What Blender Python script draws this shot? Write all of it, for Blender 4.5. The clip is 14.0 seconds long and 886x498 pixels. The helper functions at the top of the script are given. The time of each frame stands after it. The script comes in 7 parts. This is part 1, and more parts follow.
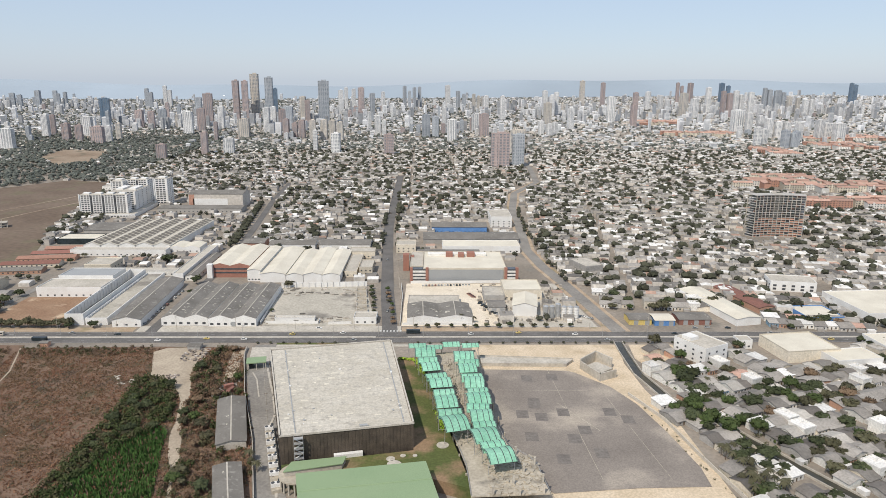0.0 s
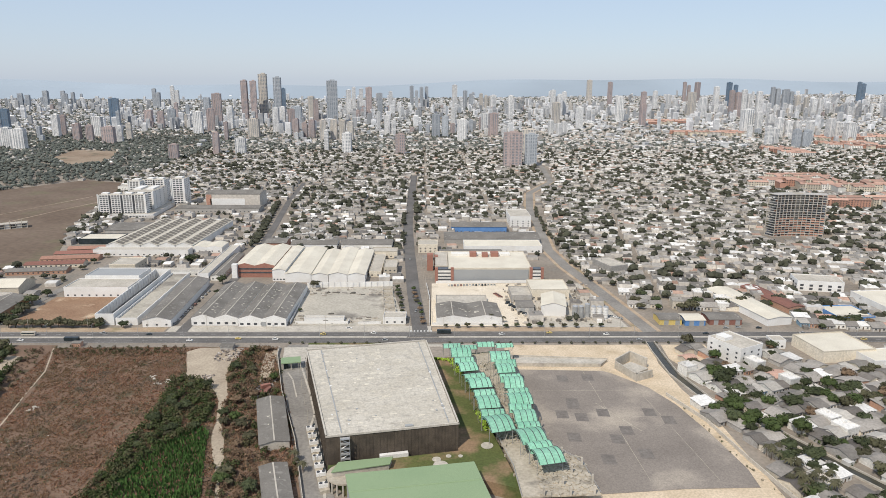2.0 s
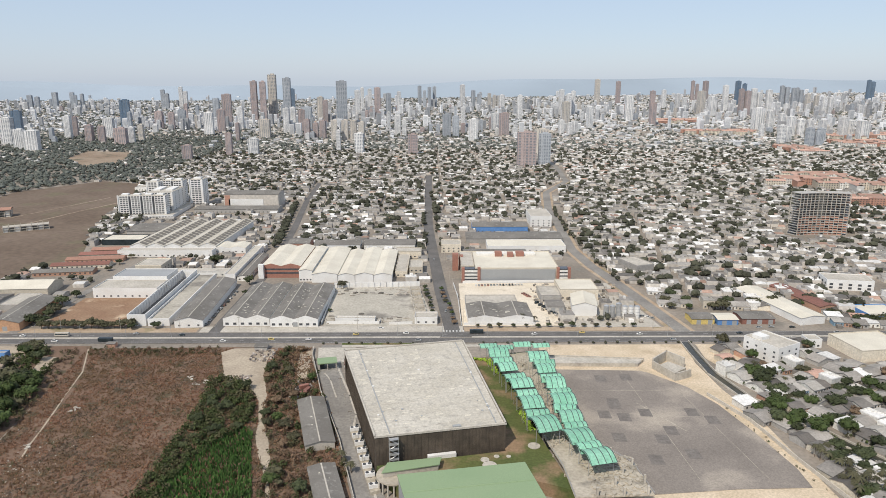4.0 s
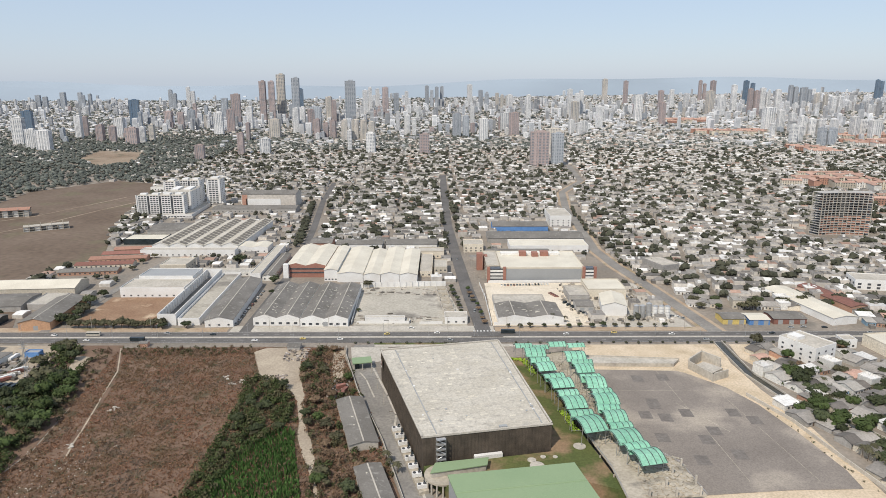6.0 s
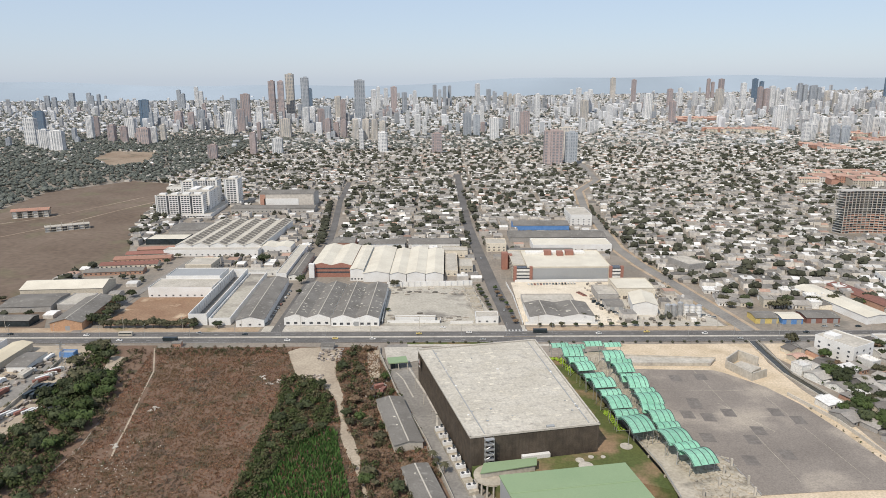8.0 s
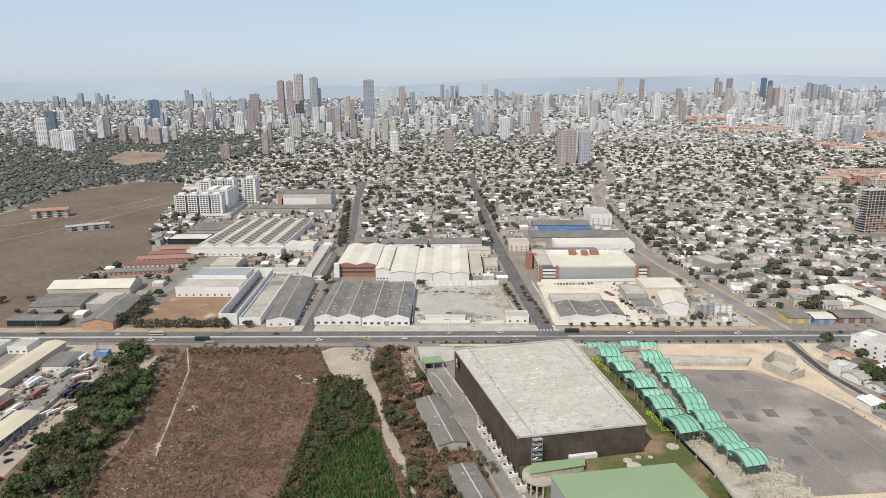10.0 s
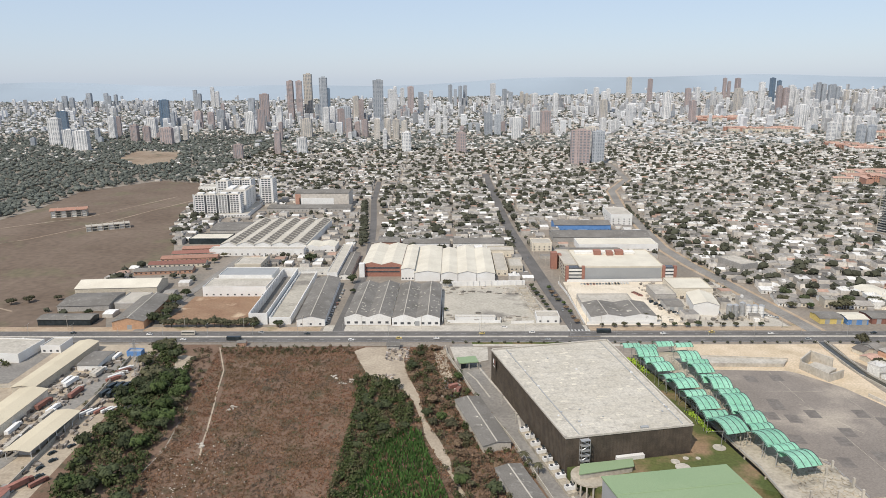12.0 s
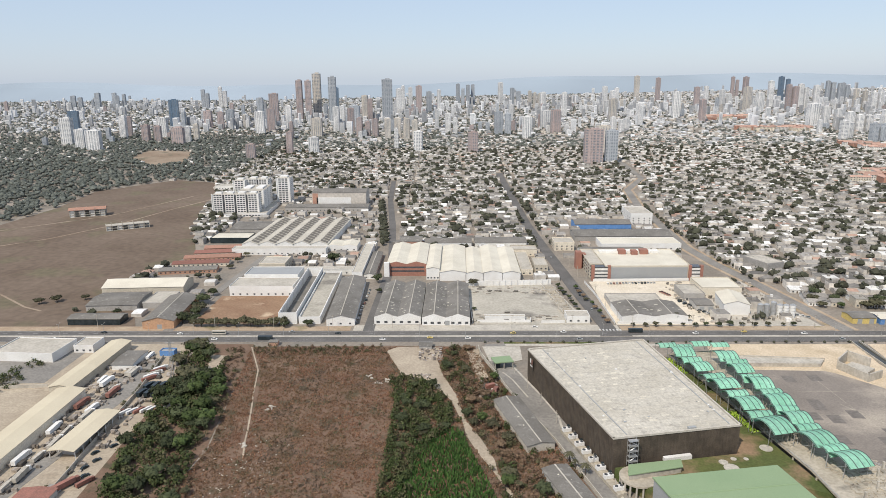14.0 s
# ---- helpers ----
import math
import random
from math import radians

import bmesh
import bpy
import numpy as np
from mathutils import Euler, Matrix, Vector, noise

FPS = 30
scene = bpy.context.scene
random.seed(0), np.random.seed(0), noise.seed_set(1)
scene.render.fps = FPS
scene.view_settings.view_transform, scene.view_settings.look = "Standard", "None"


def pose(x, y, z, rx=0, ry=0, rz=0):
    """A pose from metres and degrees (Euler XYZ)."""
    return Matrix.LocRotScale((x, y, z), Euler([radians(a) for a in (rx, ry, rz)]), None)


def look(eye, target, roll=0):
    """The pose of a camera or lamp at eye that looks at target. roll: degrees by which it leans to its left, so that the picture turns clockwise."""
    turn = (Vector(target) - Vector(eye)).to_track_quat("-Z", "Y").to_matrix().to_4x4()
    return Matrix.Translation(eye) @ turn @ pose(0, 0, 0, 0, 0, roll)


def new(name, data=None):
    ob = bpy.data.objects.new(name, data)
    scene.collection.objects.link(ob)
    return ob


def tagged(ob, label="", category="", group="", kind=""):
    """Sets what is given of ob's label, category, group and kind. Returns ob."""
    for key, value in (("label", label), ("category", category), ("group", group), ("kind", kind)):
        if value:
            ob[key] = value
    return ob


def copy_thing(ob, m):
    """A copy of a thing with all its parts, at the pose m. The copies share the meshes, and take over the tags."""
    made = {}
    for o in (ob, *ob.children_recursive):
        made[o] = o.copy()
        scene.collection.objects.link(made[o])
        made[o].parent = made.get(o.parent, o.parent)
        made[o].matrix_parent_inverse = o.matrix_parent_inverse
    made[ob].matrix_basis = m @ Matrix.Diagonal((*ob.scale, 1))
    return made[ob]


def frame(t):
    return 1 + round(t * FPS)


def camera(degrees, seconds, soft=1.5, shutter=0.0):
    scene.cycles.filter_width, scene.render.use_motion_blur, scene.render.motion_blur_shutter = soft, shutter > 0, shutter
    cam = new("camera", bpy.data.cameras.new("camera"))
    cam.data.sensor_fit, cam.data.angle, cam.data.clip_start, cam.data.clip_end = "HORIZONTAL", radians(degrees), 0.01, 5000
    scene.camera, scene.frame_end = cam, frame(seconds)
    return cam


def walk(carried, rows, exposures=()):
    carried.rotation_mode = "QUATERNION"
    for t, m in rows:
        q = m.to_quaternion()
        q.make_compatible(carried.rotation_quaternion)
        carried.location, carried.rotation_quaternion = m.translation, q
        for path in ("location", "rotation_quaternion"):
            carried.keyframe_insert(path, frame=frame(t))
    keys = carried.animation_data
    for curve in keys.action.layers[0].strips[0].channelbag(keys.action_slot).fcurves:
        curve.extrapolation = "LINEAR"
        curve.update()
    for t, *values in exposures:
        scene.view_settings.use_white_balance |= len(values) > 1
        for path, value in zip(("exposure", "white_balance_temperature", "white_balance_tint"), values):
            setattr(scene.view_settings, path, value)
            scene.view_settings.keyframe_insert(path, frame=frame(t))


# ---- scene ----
import collections

cam = camera(66.0, 14.0, soft=0.8)
PATH = [
    (0, (28.409, -484.721, 188.829), (28.441, -482.779, 188.35), 0.3),
    (0.5, (23.12, -484.488, 188.816), (23.149, -482.546, 188.337), 0.3),
    (1, (17.833, -484.236, 188.795), (17.86, -482.295, 188.316), 0.3),
    (1.5, (12.541, -483.965, 188.766), (12.566, -482.024, 188.286), 0.2),
    (2, (7.229, -483.687, 188.73), (7.252, -481.745, 188.25), 0.2),
    (2.5, (1.888, -483.408, 188.689), (1.908, -481.466, 188.209), 0.2),
    (3, (-3.461, -483.118, 188.629), (-3.444, -481.176, 188.149), 0.1),
    (5.5, (-30.217, -481.534, 187.852), (-30.214, -479.592, 187.372), -0.1),
    (6, (-35.555, -481.205, 187.785), (-35.554, -479.264, 187.305), -0.1),
    (6.5, (-40.867, -480.867, 187.731), (-40.87, -478.925, 187.25), -0.2),
    (7, (-46.157, -480.536, 187.679), (-46.162, -478.594, 187.199), -0.2),
    (7.5, (-51.425, -480.232, 187.631), (-51.433, -478.291, 187.15), -0.3),
    (8, (-56.676, -479.965, 187.575), (-56.687, -478.024, 187.093), -0.3),
    (10.5, (-82.919, -478.778, 186.921), (-82.944, -476.837, 186.439), -0.4),
    (11, (-88.167, -478.557, 186.864), (-88.195, -476.616, 186.381), -0.4),
    (11.5, (-93.409, -478.342, 186.816), (-93.439, -476.401, 186.333), -0.4),
    (12, (-98.63, -478.111, 186.768), (-98.663, -476.17, 186.286), -0.4),
    (12.5, (-103.819, -477.852, 186.722), (-103.855, -475.912, 186.24), -0.5),
    (13, (-108.964, -477.577, 186.685), (-109.003, -475.636, 186.202), -0.5),
    (13.5, (-114.076, -477.29, 186.66), (-114.117, -475.349, 186.176), -0.5),
    (14, (-119.176, -476.995, 186.646), (-119.22, -475.055, 186.162), -0.5),
]
walk(cam, [(t, look(eye, target, roll)) for t, eye, target, roll in PATH], exposures=[(0, -0.1), (8, -0.09), (14, -0.05)])

# ---- light ----
world = bpy.data.worlds.new("sky")
scene.world = world
world.use_nodes = True
wn = world.node_tree
sky = wn.nodes.new("ShaderNodeTexSky")
sky.sky_type = 'NISHITA'
sky.sun_disc = False
SUN_EL, SUN_AZ = radians(51), radians(212)   # azimuth clockwise from +y
sky.sun_elevation, sky.sun_rotation = SUN_EL, SUN_AZ
sky.air_density, sky.dust_density, sky.ozone_density = 1.0, 0.6, 2.5
haze = wn.nodes.new("ShaderNodeMix")   # an even veil of haze over the whole sky
haze.data_type = 'RGBA'
haze.inputs[0].default_value = 0.62
haze.inputs[7].default_value = (5.2, 6.1, 7.7, 1)
wn.links.new(sky.outputs[0], haze.inputs[6])
wn.links.new(haze.outputs[2], wn.nodes["Background"].inputs[0])
wn.nodes["Background"].inputs[1].default_value = 0.12
sun = new("sun", bpy.data.lights.new("sun", 'SUN'))
sun.data.energy, sun.data.angle, sun.data.color = 4.1, radians(0.8), (1.0, 0.925, 0.82)
sdir = Vector((math.sin(SUN_AZ) * math.cos(SUN_EL), math.cos(SUN_AZ) * math.cos(SUN_EL), math.sin(SUN_EL)))
sun.matrix_world = look(sdir * 500, (0, 0, 0))

# ---- materials ----
MATS = {}


def mat(name, c1, c2=None, scale=0.2, fine=3.0, rough=0.85, metal=0.0, vary=0.0, island=False, bump=0.0, third=None, wave=None, leaf=False):
    """Two-scale noise between c1 and c2; vary: brightness spread from thing to thing; third: patches of another colour; wave: sheet ribs, (axis, per metre)."""
    m = bpy.data.materials.new(name)
    m.use_nodes = True
    nt, N, L = m.node_tree, m.node_tree.nodes, m.node_tree.links
    b = N["Principled BSDF"]
    b.inputs["Roughness"].default_value, b.inputs["Metallic"].default_value = rough, metal
    b.inputs["Specular IOR Level"].default_value = 0.25
    c2 = c2 or tuple(v * 0.75 for v in c1)
    geo = N.new("ShaderNodeNewGeometry")
    pos = geo.outputs["Position"]
    n1, n2 = N.new("ShaderNodeTexNoise"), N.new("ShaderNodeTexNoise")
    for n, s, d in ((n1, scale, 4), (n2, fine, 3)):
        n.inputs["Scale"].default_value, n.inputs["Detail"].default_value = s, d
        L.new(pos, n.inputs["Vector"])
    r1 = N.new("ShaderNodeMapRange")
    r1.inputs[1].default_value, r1.inputs[2].default_value = 0.35, 0.65
    L.new(n1.outputs[0], r1.inputs[0])
    mx = N.new("ShaderNodeMix")
    mx.data_type = 'RGBA'
    mx.inputs[6].default_value, mx.inputs[7].default_value = (*c1, 1), (*c2, 1)
    L.new(r1.outputs[0], mx.inputs[0])
    col = mx.outputs[2]
    if third:
        tc, ts, lo = third
        n3 = N.new("ShaderNodeTexNoise")
        n3.inputs["Scale"].default_value, n3.inputs["Detail"].default_value = ts, 5
        L.new(pos, n3.inputs["Vector"])
        r3 = N.new("ShaderNodeMapRange")
        r3.inputs[1].default_value, r3.inputs[2].default_value = lo, lo + 0.12
        L.new(n3.outputs[0], r3.inputs[0])
        m3 = N.new("ShaderNodeMix")
        m3.data_type = 'RGBA'
        m3.inputs[7].default_value = (*tc, 1)
        L.new(r3.outputs[0], m3.inputs[0])
        L.new(col, m3.inputs[6])
        col = m3.outputs[2]
    fr = N.new("ShaderNodeMapRange")
    fr.inputs[1].default_value, fr.inputs[2].default_value = 0.3, 0.7
    fr.inputs[3].default_value, fr.inputs[4].default_value = 0.82, 1.15
    L.new(n2.outputs[0], fr.inputs[0])
    val = fr.outputs[0]
    if vary or island:
        if island:
            rnd = geo.outputs["Random Per Island"]
        else:
            oi = N.new("ShaderNodeObjectInfo")
            rnd = oi.outputs["Random"]
        vr = N.new("ShaderNodeMapRange")
        vr.inputs[3].default_value, vr.inputs[4].default_value = 1 - vary, 1 + vary
        L.new(rnd, vr.inputs[0])
        mm = N.new("ShaderNodeMath")
        mm.operation = 'MULTIPLY'
        L.new(val, mm.inputs[0])
        L.new(vr.outputs[0], mm.inputs[1])
        val = mm.outputs[0]
    sc = N.new("ShaderNodeVectorMath")
    sc.operation = 'SCALE'
    L.new(col, sc.inputs[0])
    L.new(val, sc.inputs["Scale"])
    L.new(sc.outputs[0], b.inputs["Base Color"])
    if bump or wave:
        bp = N.new("ShaderNodeBump")
        bp.inputs["Strength"].default_value, bp.inputs["Distance"].default_value = bump or 0.5, 0.2
        if wave:
            wv = N.new("ShaderNodeTexWave")
            wv.bands_direction = wave[0]
            wv.inputs["Scale"].default_value = wave[1]
            tcn = N.new("ShaderNodeTexCoord")
            L.new(tcn.outputs["Object"], wv.inputs["Vector"])
            L.new(wv.outputs[0], bp.inputs["Height"])
        else:
            L.new(n2.outputs[0], bp.inputs["Height"])
        L.new(bp.outputs[0], b.inputs["Normal"])
    MATS[name] = m
    return m


soil = mat("soil", (0.24, 0.175, 0.12), (0.33, 0.26, 0.19), 0.01, 0.35, 0.95, third=((0.12, 0.11, 0.07), 0.03, 0.56))
citysoil = mat("city_ground", (0.21, 0.18, 0.145), (0.29, 0.25, 0.205), 0.02, 0.4, 0.95, third=((0.20, 0.18, 0.15), 0.05, 0.55))
fieldsoil = mat("dry_field_soil", (0.15, 0.094, 0.064), (0.2, 0.135, 0.095), 0.05, 0.9, 0.95, third=((0.095, 0.078, 0.048), 0.09, 0.52), bump=0.8)
plainsoil = mat("plain_soil", (0.135, 0.098, 0.07), (0.18, 0.135, 0.1), 0.012, 0.15, 0.95, third=((0.15, 0.125, 0.08), 0.02, 0.54))
redsoil = mat("red_soil", (0.24, 0.145, 0.09), (0.29, 0.19, 0.12), 0.06, 0.6, 0.95, third=((0.5, 0.38, 0.26), 0.05, 0.60))
sand = mat("sand", (0.5, 0.4, 0.275), (0.6, 0.49, 0.355), 0.06, 0.8, 0.95, third=((0.42, 0.33, 0.22), 0.04, 0.58))
yardsoil = mat("yard_dirt", (0.34, 0.28, 0.21), (0.43, 0.36, 0.27), 0.05, 0.7, 0.95, third=((0.33, 0.27, 0.20), 0.08, 0.58))
asphalt = mat("asphalt", (0.115, 0.108, 0.10), (0.15, 0.14, 0.13), 0.05, 0.9, 0.9)
tarmac = mat("old_tarmac", (0.185, 0.16, 0.138), (0.27, 0.235, 0.2), 0.02, 1.2, 0.92, third=((0.37, 0.32, 0.26), 0.02, 0.55))
patchm = mat("tarmac_patch", (0.155, 0.137, 0.122), (0.19, 0.17, 0.15), 0.15, 0.7, 0.9)
street_m = mat("street_surface", (0.20, 0.185, 0.165), (0.27, 0.25, 0.22), 0.04, 0.6, 0.92)
concrete = mat("concrete", (0.4, 0.365, 0.305), (0.48, 0.44, 0.375), 0.08, 0.6, 0.9, third=((0.34, 0.31, 0.27), 0.07, 0.60))
slabroof = mat("pale_roof_membrane", (0.46, 0.42, 0.345), (0.53, 0.49, 0.415), 0.05, 0.9, 0.8, third=((0.4, 0.37, 0.315), 0.28, 0.54))
white = mat("white_paint", (0.74, 0.73, 0.70), (0.66, 0.64, 0.60), 0.08, 3.5, 0.8)
cream = mat("cream_sheet_roof", (0.66, 0.61, 0.5), (0.58, 0.53, 0.43), 0.06, 3.5, 0.7)
fibro = mat("fibre_cement_roof", (0.205, 0.19, 0.168), (0.15, 0.138, 0.12), 0.06, 1.6, 0.9, third=((0.28, 0.262, 0.232), 0.35, 0.58))
cladding = mat("dark_cladding", (0.105, 0.084, 0.064), (0.07, 0.057, 0.045), 0.25, 1.6, 0.55)
darkglass = mat("dark_glass", (0.035, 0.045, 0.05), (0.02, 0.028, 0.03), 0.3, 1.0, 0.15)
window_m = mat("window_dark", (0.09, 0.095, 0.10), (0.06, 0.06, 0.065), 0.3, 1.0, 0.25)
steel = mat("galvanised_steel", (0.50, 0.50, 0.49), (0.40, 0.40, 0.39), 0.5, 2.0, 0.45, 0.5)
greenroof = mat("green_sheet_roof", (0.225, 0.305, 0.17), (0.25, 0.325, 0.185), 0.03, 7.0, 0.6, bump=0.0)
canopy_m = mat("green_canopy_sheet", (0.2, 0.44, 0.3), (0.26, 0.5, 0.36), 0.1, 0.8, 0.5, vary=0.1)
grass_m = mat("lawn", (0.075, 0.095, 0.03), (0.11, 0.12, 0.04), 0.06, 0.8, 0.95, third=((0.26, 0.175, 0.105), 0.045, 0.50))
lime_m = mat("lime_hedge", (0.34, 0.46, 0.06), (0.25, 0.38, 0.05), 0.3, 1.5, 0.9)
brick_m = mat("red_brick", (0.34, 0.165, 0.12), (0.29, 0.145, 0.11), 0.2, 1.5, 0.9)
terra = mat("terracotta", (0.42, 0.235, 0.17), (0.37, 0.21, 0.155), 0.1, 0.8, 0.9, vary=0.2)
rust = mat("rusty_red", (0.27, 0.125, 0.095), (0.22, 0.11, 0.085), 0.4, 1.5, 0.8, vary=0.3)
blue_m = mat("blue_paint", (0.10, 0.22, 0.45), (0.13, 0.26, 0.5), 0.2, 1.0, 0.6)
yellow_m = mat("yellow_paint", (0.6, 0.46, 0.16), (0.55, 0.42, 0.15), 0.2, 1.0, 0.6)
greypanel = mat("grey_panel", (0.33, 0.335, 0.33), (0.30, 0.305, 0.30), 0.05, 5.0, 0.6)
oranget = mat("orange_front", (0.5, 0.3, 0.18), (0.45, 0.27, 0.165), 0.2, 1.0, 0.85)
water_m = mat("canal_water", (0.04, 0.04, 0.03), (0.06, 0.055, 0.04), 0.2, 1.0, 0.25)
reed_m = mat("green_reeds", (0.048, 0.1, 0.024), (0.07, 0.135, 0.035), 0.06, 0.6, 0.9, vary=0.35, island=True)
leafs = [mat("foliage_dark", (0.044, 0.054, 0.026), (0.06, 0.07, 0.034), 0.2, 1.0, 0.95, vary=0.3),
         mat("foliage_olive", (0.066, 0.064, 0.036), (0.088, 0.082, 0.047), 0.2, 1.0, 0.95, vary=0.3),
         mat("foliage_green", (0.048, 0.07, 0.022), (0.064, 0.086, 0.03), 0.2, 1.0, 0.95, vary=0.25),
         mat("foliage_dry", (0.14, 0.095, 0.06), (0.18, 0.125, 0.08), 0.2, 1.0, 0.95, vary=0.3)]
farleaf = mat("woodland_foliage", (0.05, 0.052, 0.034), (0.07, 0.07, 0.047), 0.05, 0.3, 0.95, vary=0.35, island=True)
scrub_m = mat("dry_scrub", (0.235, 0.122, 0.075), (0.16, 0.105, 0.06), 0.04, 0.7, 0.95, vary=0.45, island=True)
bark = mat("bark", (0.14, 0.10, 0.07), (0.10, 0.075, 0.05), 1.0, 5.0, 0.95)
roofs = [mat("house_roof_grey", (0.29, 0.265, 0.235), (0.225, 0.207, 0.183), 0.12, 0.9, 0.9, vary=0.35),
         mat("house_roof_pale", (0.42, 0.39, 0.345), (0.36, 0.335, 0.295), 0.12, 0.9, 0.9, vary=0.25),
         mat("house_roof_dark", (0.15, 0.135, 0.12), (0.12, 0.108, 0.095), 0.12, 0.9, 0.9, vary=0.3),
         mat("house_roof_white", (0.68, 0.66, 0.62), (0.60, 0.58, 0.54), 0.12, 0.9, 0.8, vary=0.15),
         mat("house_roof_tile", (0.45, 0.285, 0.22), (0.39, 0.25, 0.195), 0.12, 0.9, 0.9, vary=0.25)]
walls = [mat("house_wall_white", (0.68, 0.66, 0.61), (0.60, 0.58, 0.53), 0.2, 1.0, 0.9, vary=0.2),
         mat("house_wall_cream", (0.60, 0.54, 0.44), (0.54, 0.48, 0.38), 0.2, 1.0, 0.9, vary=0.25),
         mat("house_wall_grey", (0.42, 0.40, 0.37), (0.36, 0.34, 0.31), 0.2, 1.0, 0.9, vary=0.25),
         mat("house_wall_brick", (0.45, 0.27, 0.19), (0.40, 0.24, 0.17), 0.2, 1.0, 0.9, vary=0.25),
         mat("house_wall_blue", (0.30, 0.45, 0.56), (0.27, 0.40, 0.50), 0.2, 1.0, 0.9, vary=0.3)]
farroofs = [mat("district_roof_dark", (0.16, 0.145, 0.128), (0.20, 0.185, 0.165), 0.01, 0.4, 0.9, vary=0.4, island=True),
            mat("district_roof_grey", (0.3, 0.278, 0.25), (0.245, 0.228, 0.205), 0.01, 0.4, 0.9, vary=0.35, island=True),
            mat("district_roof_white", (0.68, 0.66, 0.62), (0.60, 0.58, 0.54), 0.01, 0.4, 0.9, vary=0.2, island=True),
            mat("district_roof_tile", (0.38, 0.25, 0.19), (0.32, 0.215, 0.165), 0.01, 0.4, 0.9, vary=0.25, island=True)]
farblock = mat("far_block_walls", (0.6, 0.595, 0.585), (0.53, 0.53, 0.53), 0.004, 0.06, 0.9, vary=0.5, island=True)
# far foliage: haze painted in as a paler, greyer green
hazeleaf = mat("hazed_far_foliage", (0.105, 0.115, 0.098), (0.13, 0.138, 0.118), 0.02, 0.1, 0.95, vary=0.3, island=True)
# window colour lifted to grey-blue, imitating haze over far facades
farglass = mat("far_hazed_glass", (0.20, 0.225, 0.25), (0.16, 0.185, 0.21), 0.05, 0.3, 0.4)
gravel_m = mat("pale_gravel", (0.6, 0.52, 0.4), (0.68, 0.6, 0.48), 0.05, 0.8, 0.95, third=((0.48, 0.41, 0.31), 0.06, 0.58))
sidewall = mat("limewashed_wall", (0.52, 0.48, 0.41), (0.44, 0.4, 0.34), 0.3, 1.2, 0.9)
dryverge = mat("dry_verge", (0.34, 0.25, 0.17), (0.42, 0.33, 0.235), 0.08, 0.8, 0.95, third=((0.22, 0.19, 0.10), 0.06, 0.56))
paintline = mat("road_paint", (0.60, 0.59, 0.55), (0.45, 0.44, 0.41), 0.5, 2.0, 0.8)
rawconc = mat("raw_concrete", (0.37, 0.325, 0.255), (0.45, 0.4, 0.32), 0.08, 0.6, 0.92, third=((0.24, 0.215, 0.175), 0.09, 0.55))
courtm = mat("court_slab", (0.37, 0.34, 0.28), (0.46, 0.42, 0.35), 0.04, 0.5, 0.92, third=((0.22, 0.20, 0.17), 0.035, 0.54))
tanroof = mat("tan_sheet_roof", (0.58, 0.51, 0.375), (0.53, 0.46, 0.335), 0.05, 4.0, 0.8)
# dark brown-grey that imitates the shade inside open roof gaps
gapm = mat("truss_gap_shade", (0.15, 0.135, 0.115), (0.22, 0.20, 0.17), 0.3, 1.5, 0.9)
tw = {"grey": mat("tower_grey", (0.4, 0.42, 0.44), (0.35, 0.37, 0.39), 0.03, 0.3, 0.85, vary=0.15),
      "white": mat("tower_white", (0.70, 0.69, 0.67), (0.62, 0.61, 0.59), 0.03, 0.3, 0.85, vary=0.12),
      # brick made paler and greyer, with distance haze in the colour
      "brick": mat("tower_brick_hazed", (0.42, 0.34, 0.315), (0.38, 0.31, 0.29), 0.03, 0.3, 0.85, vary=0.15),
      "sand": mat("tower_sand", (0.56, 0.51, 0.45), (0.50, 0.46, 0.40), 0.03, 0.3, 0.85, vary=0.15),
      "blue": mat("tower_blue_glass", (0.14, 0.20, 0.27), (0.11, 0.16, 0.22), 0.03, 0.3, 0.3)}
# distance haze put into the base colour: pale grey-blue land and hills
hillm = mat("hill_haze_blue", (0.29, 0.34, 0.385), (0.3, 0.35, 0.395), 0.0006, 0.0006, 1.0)


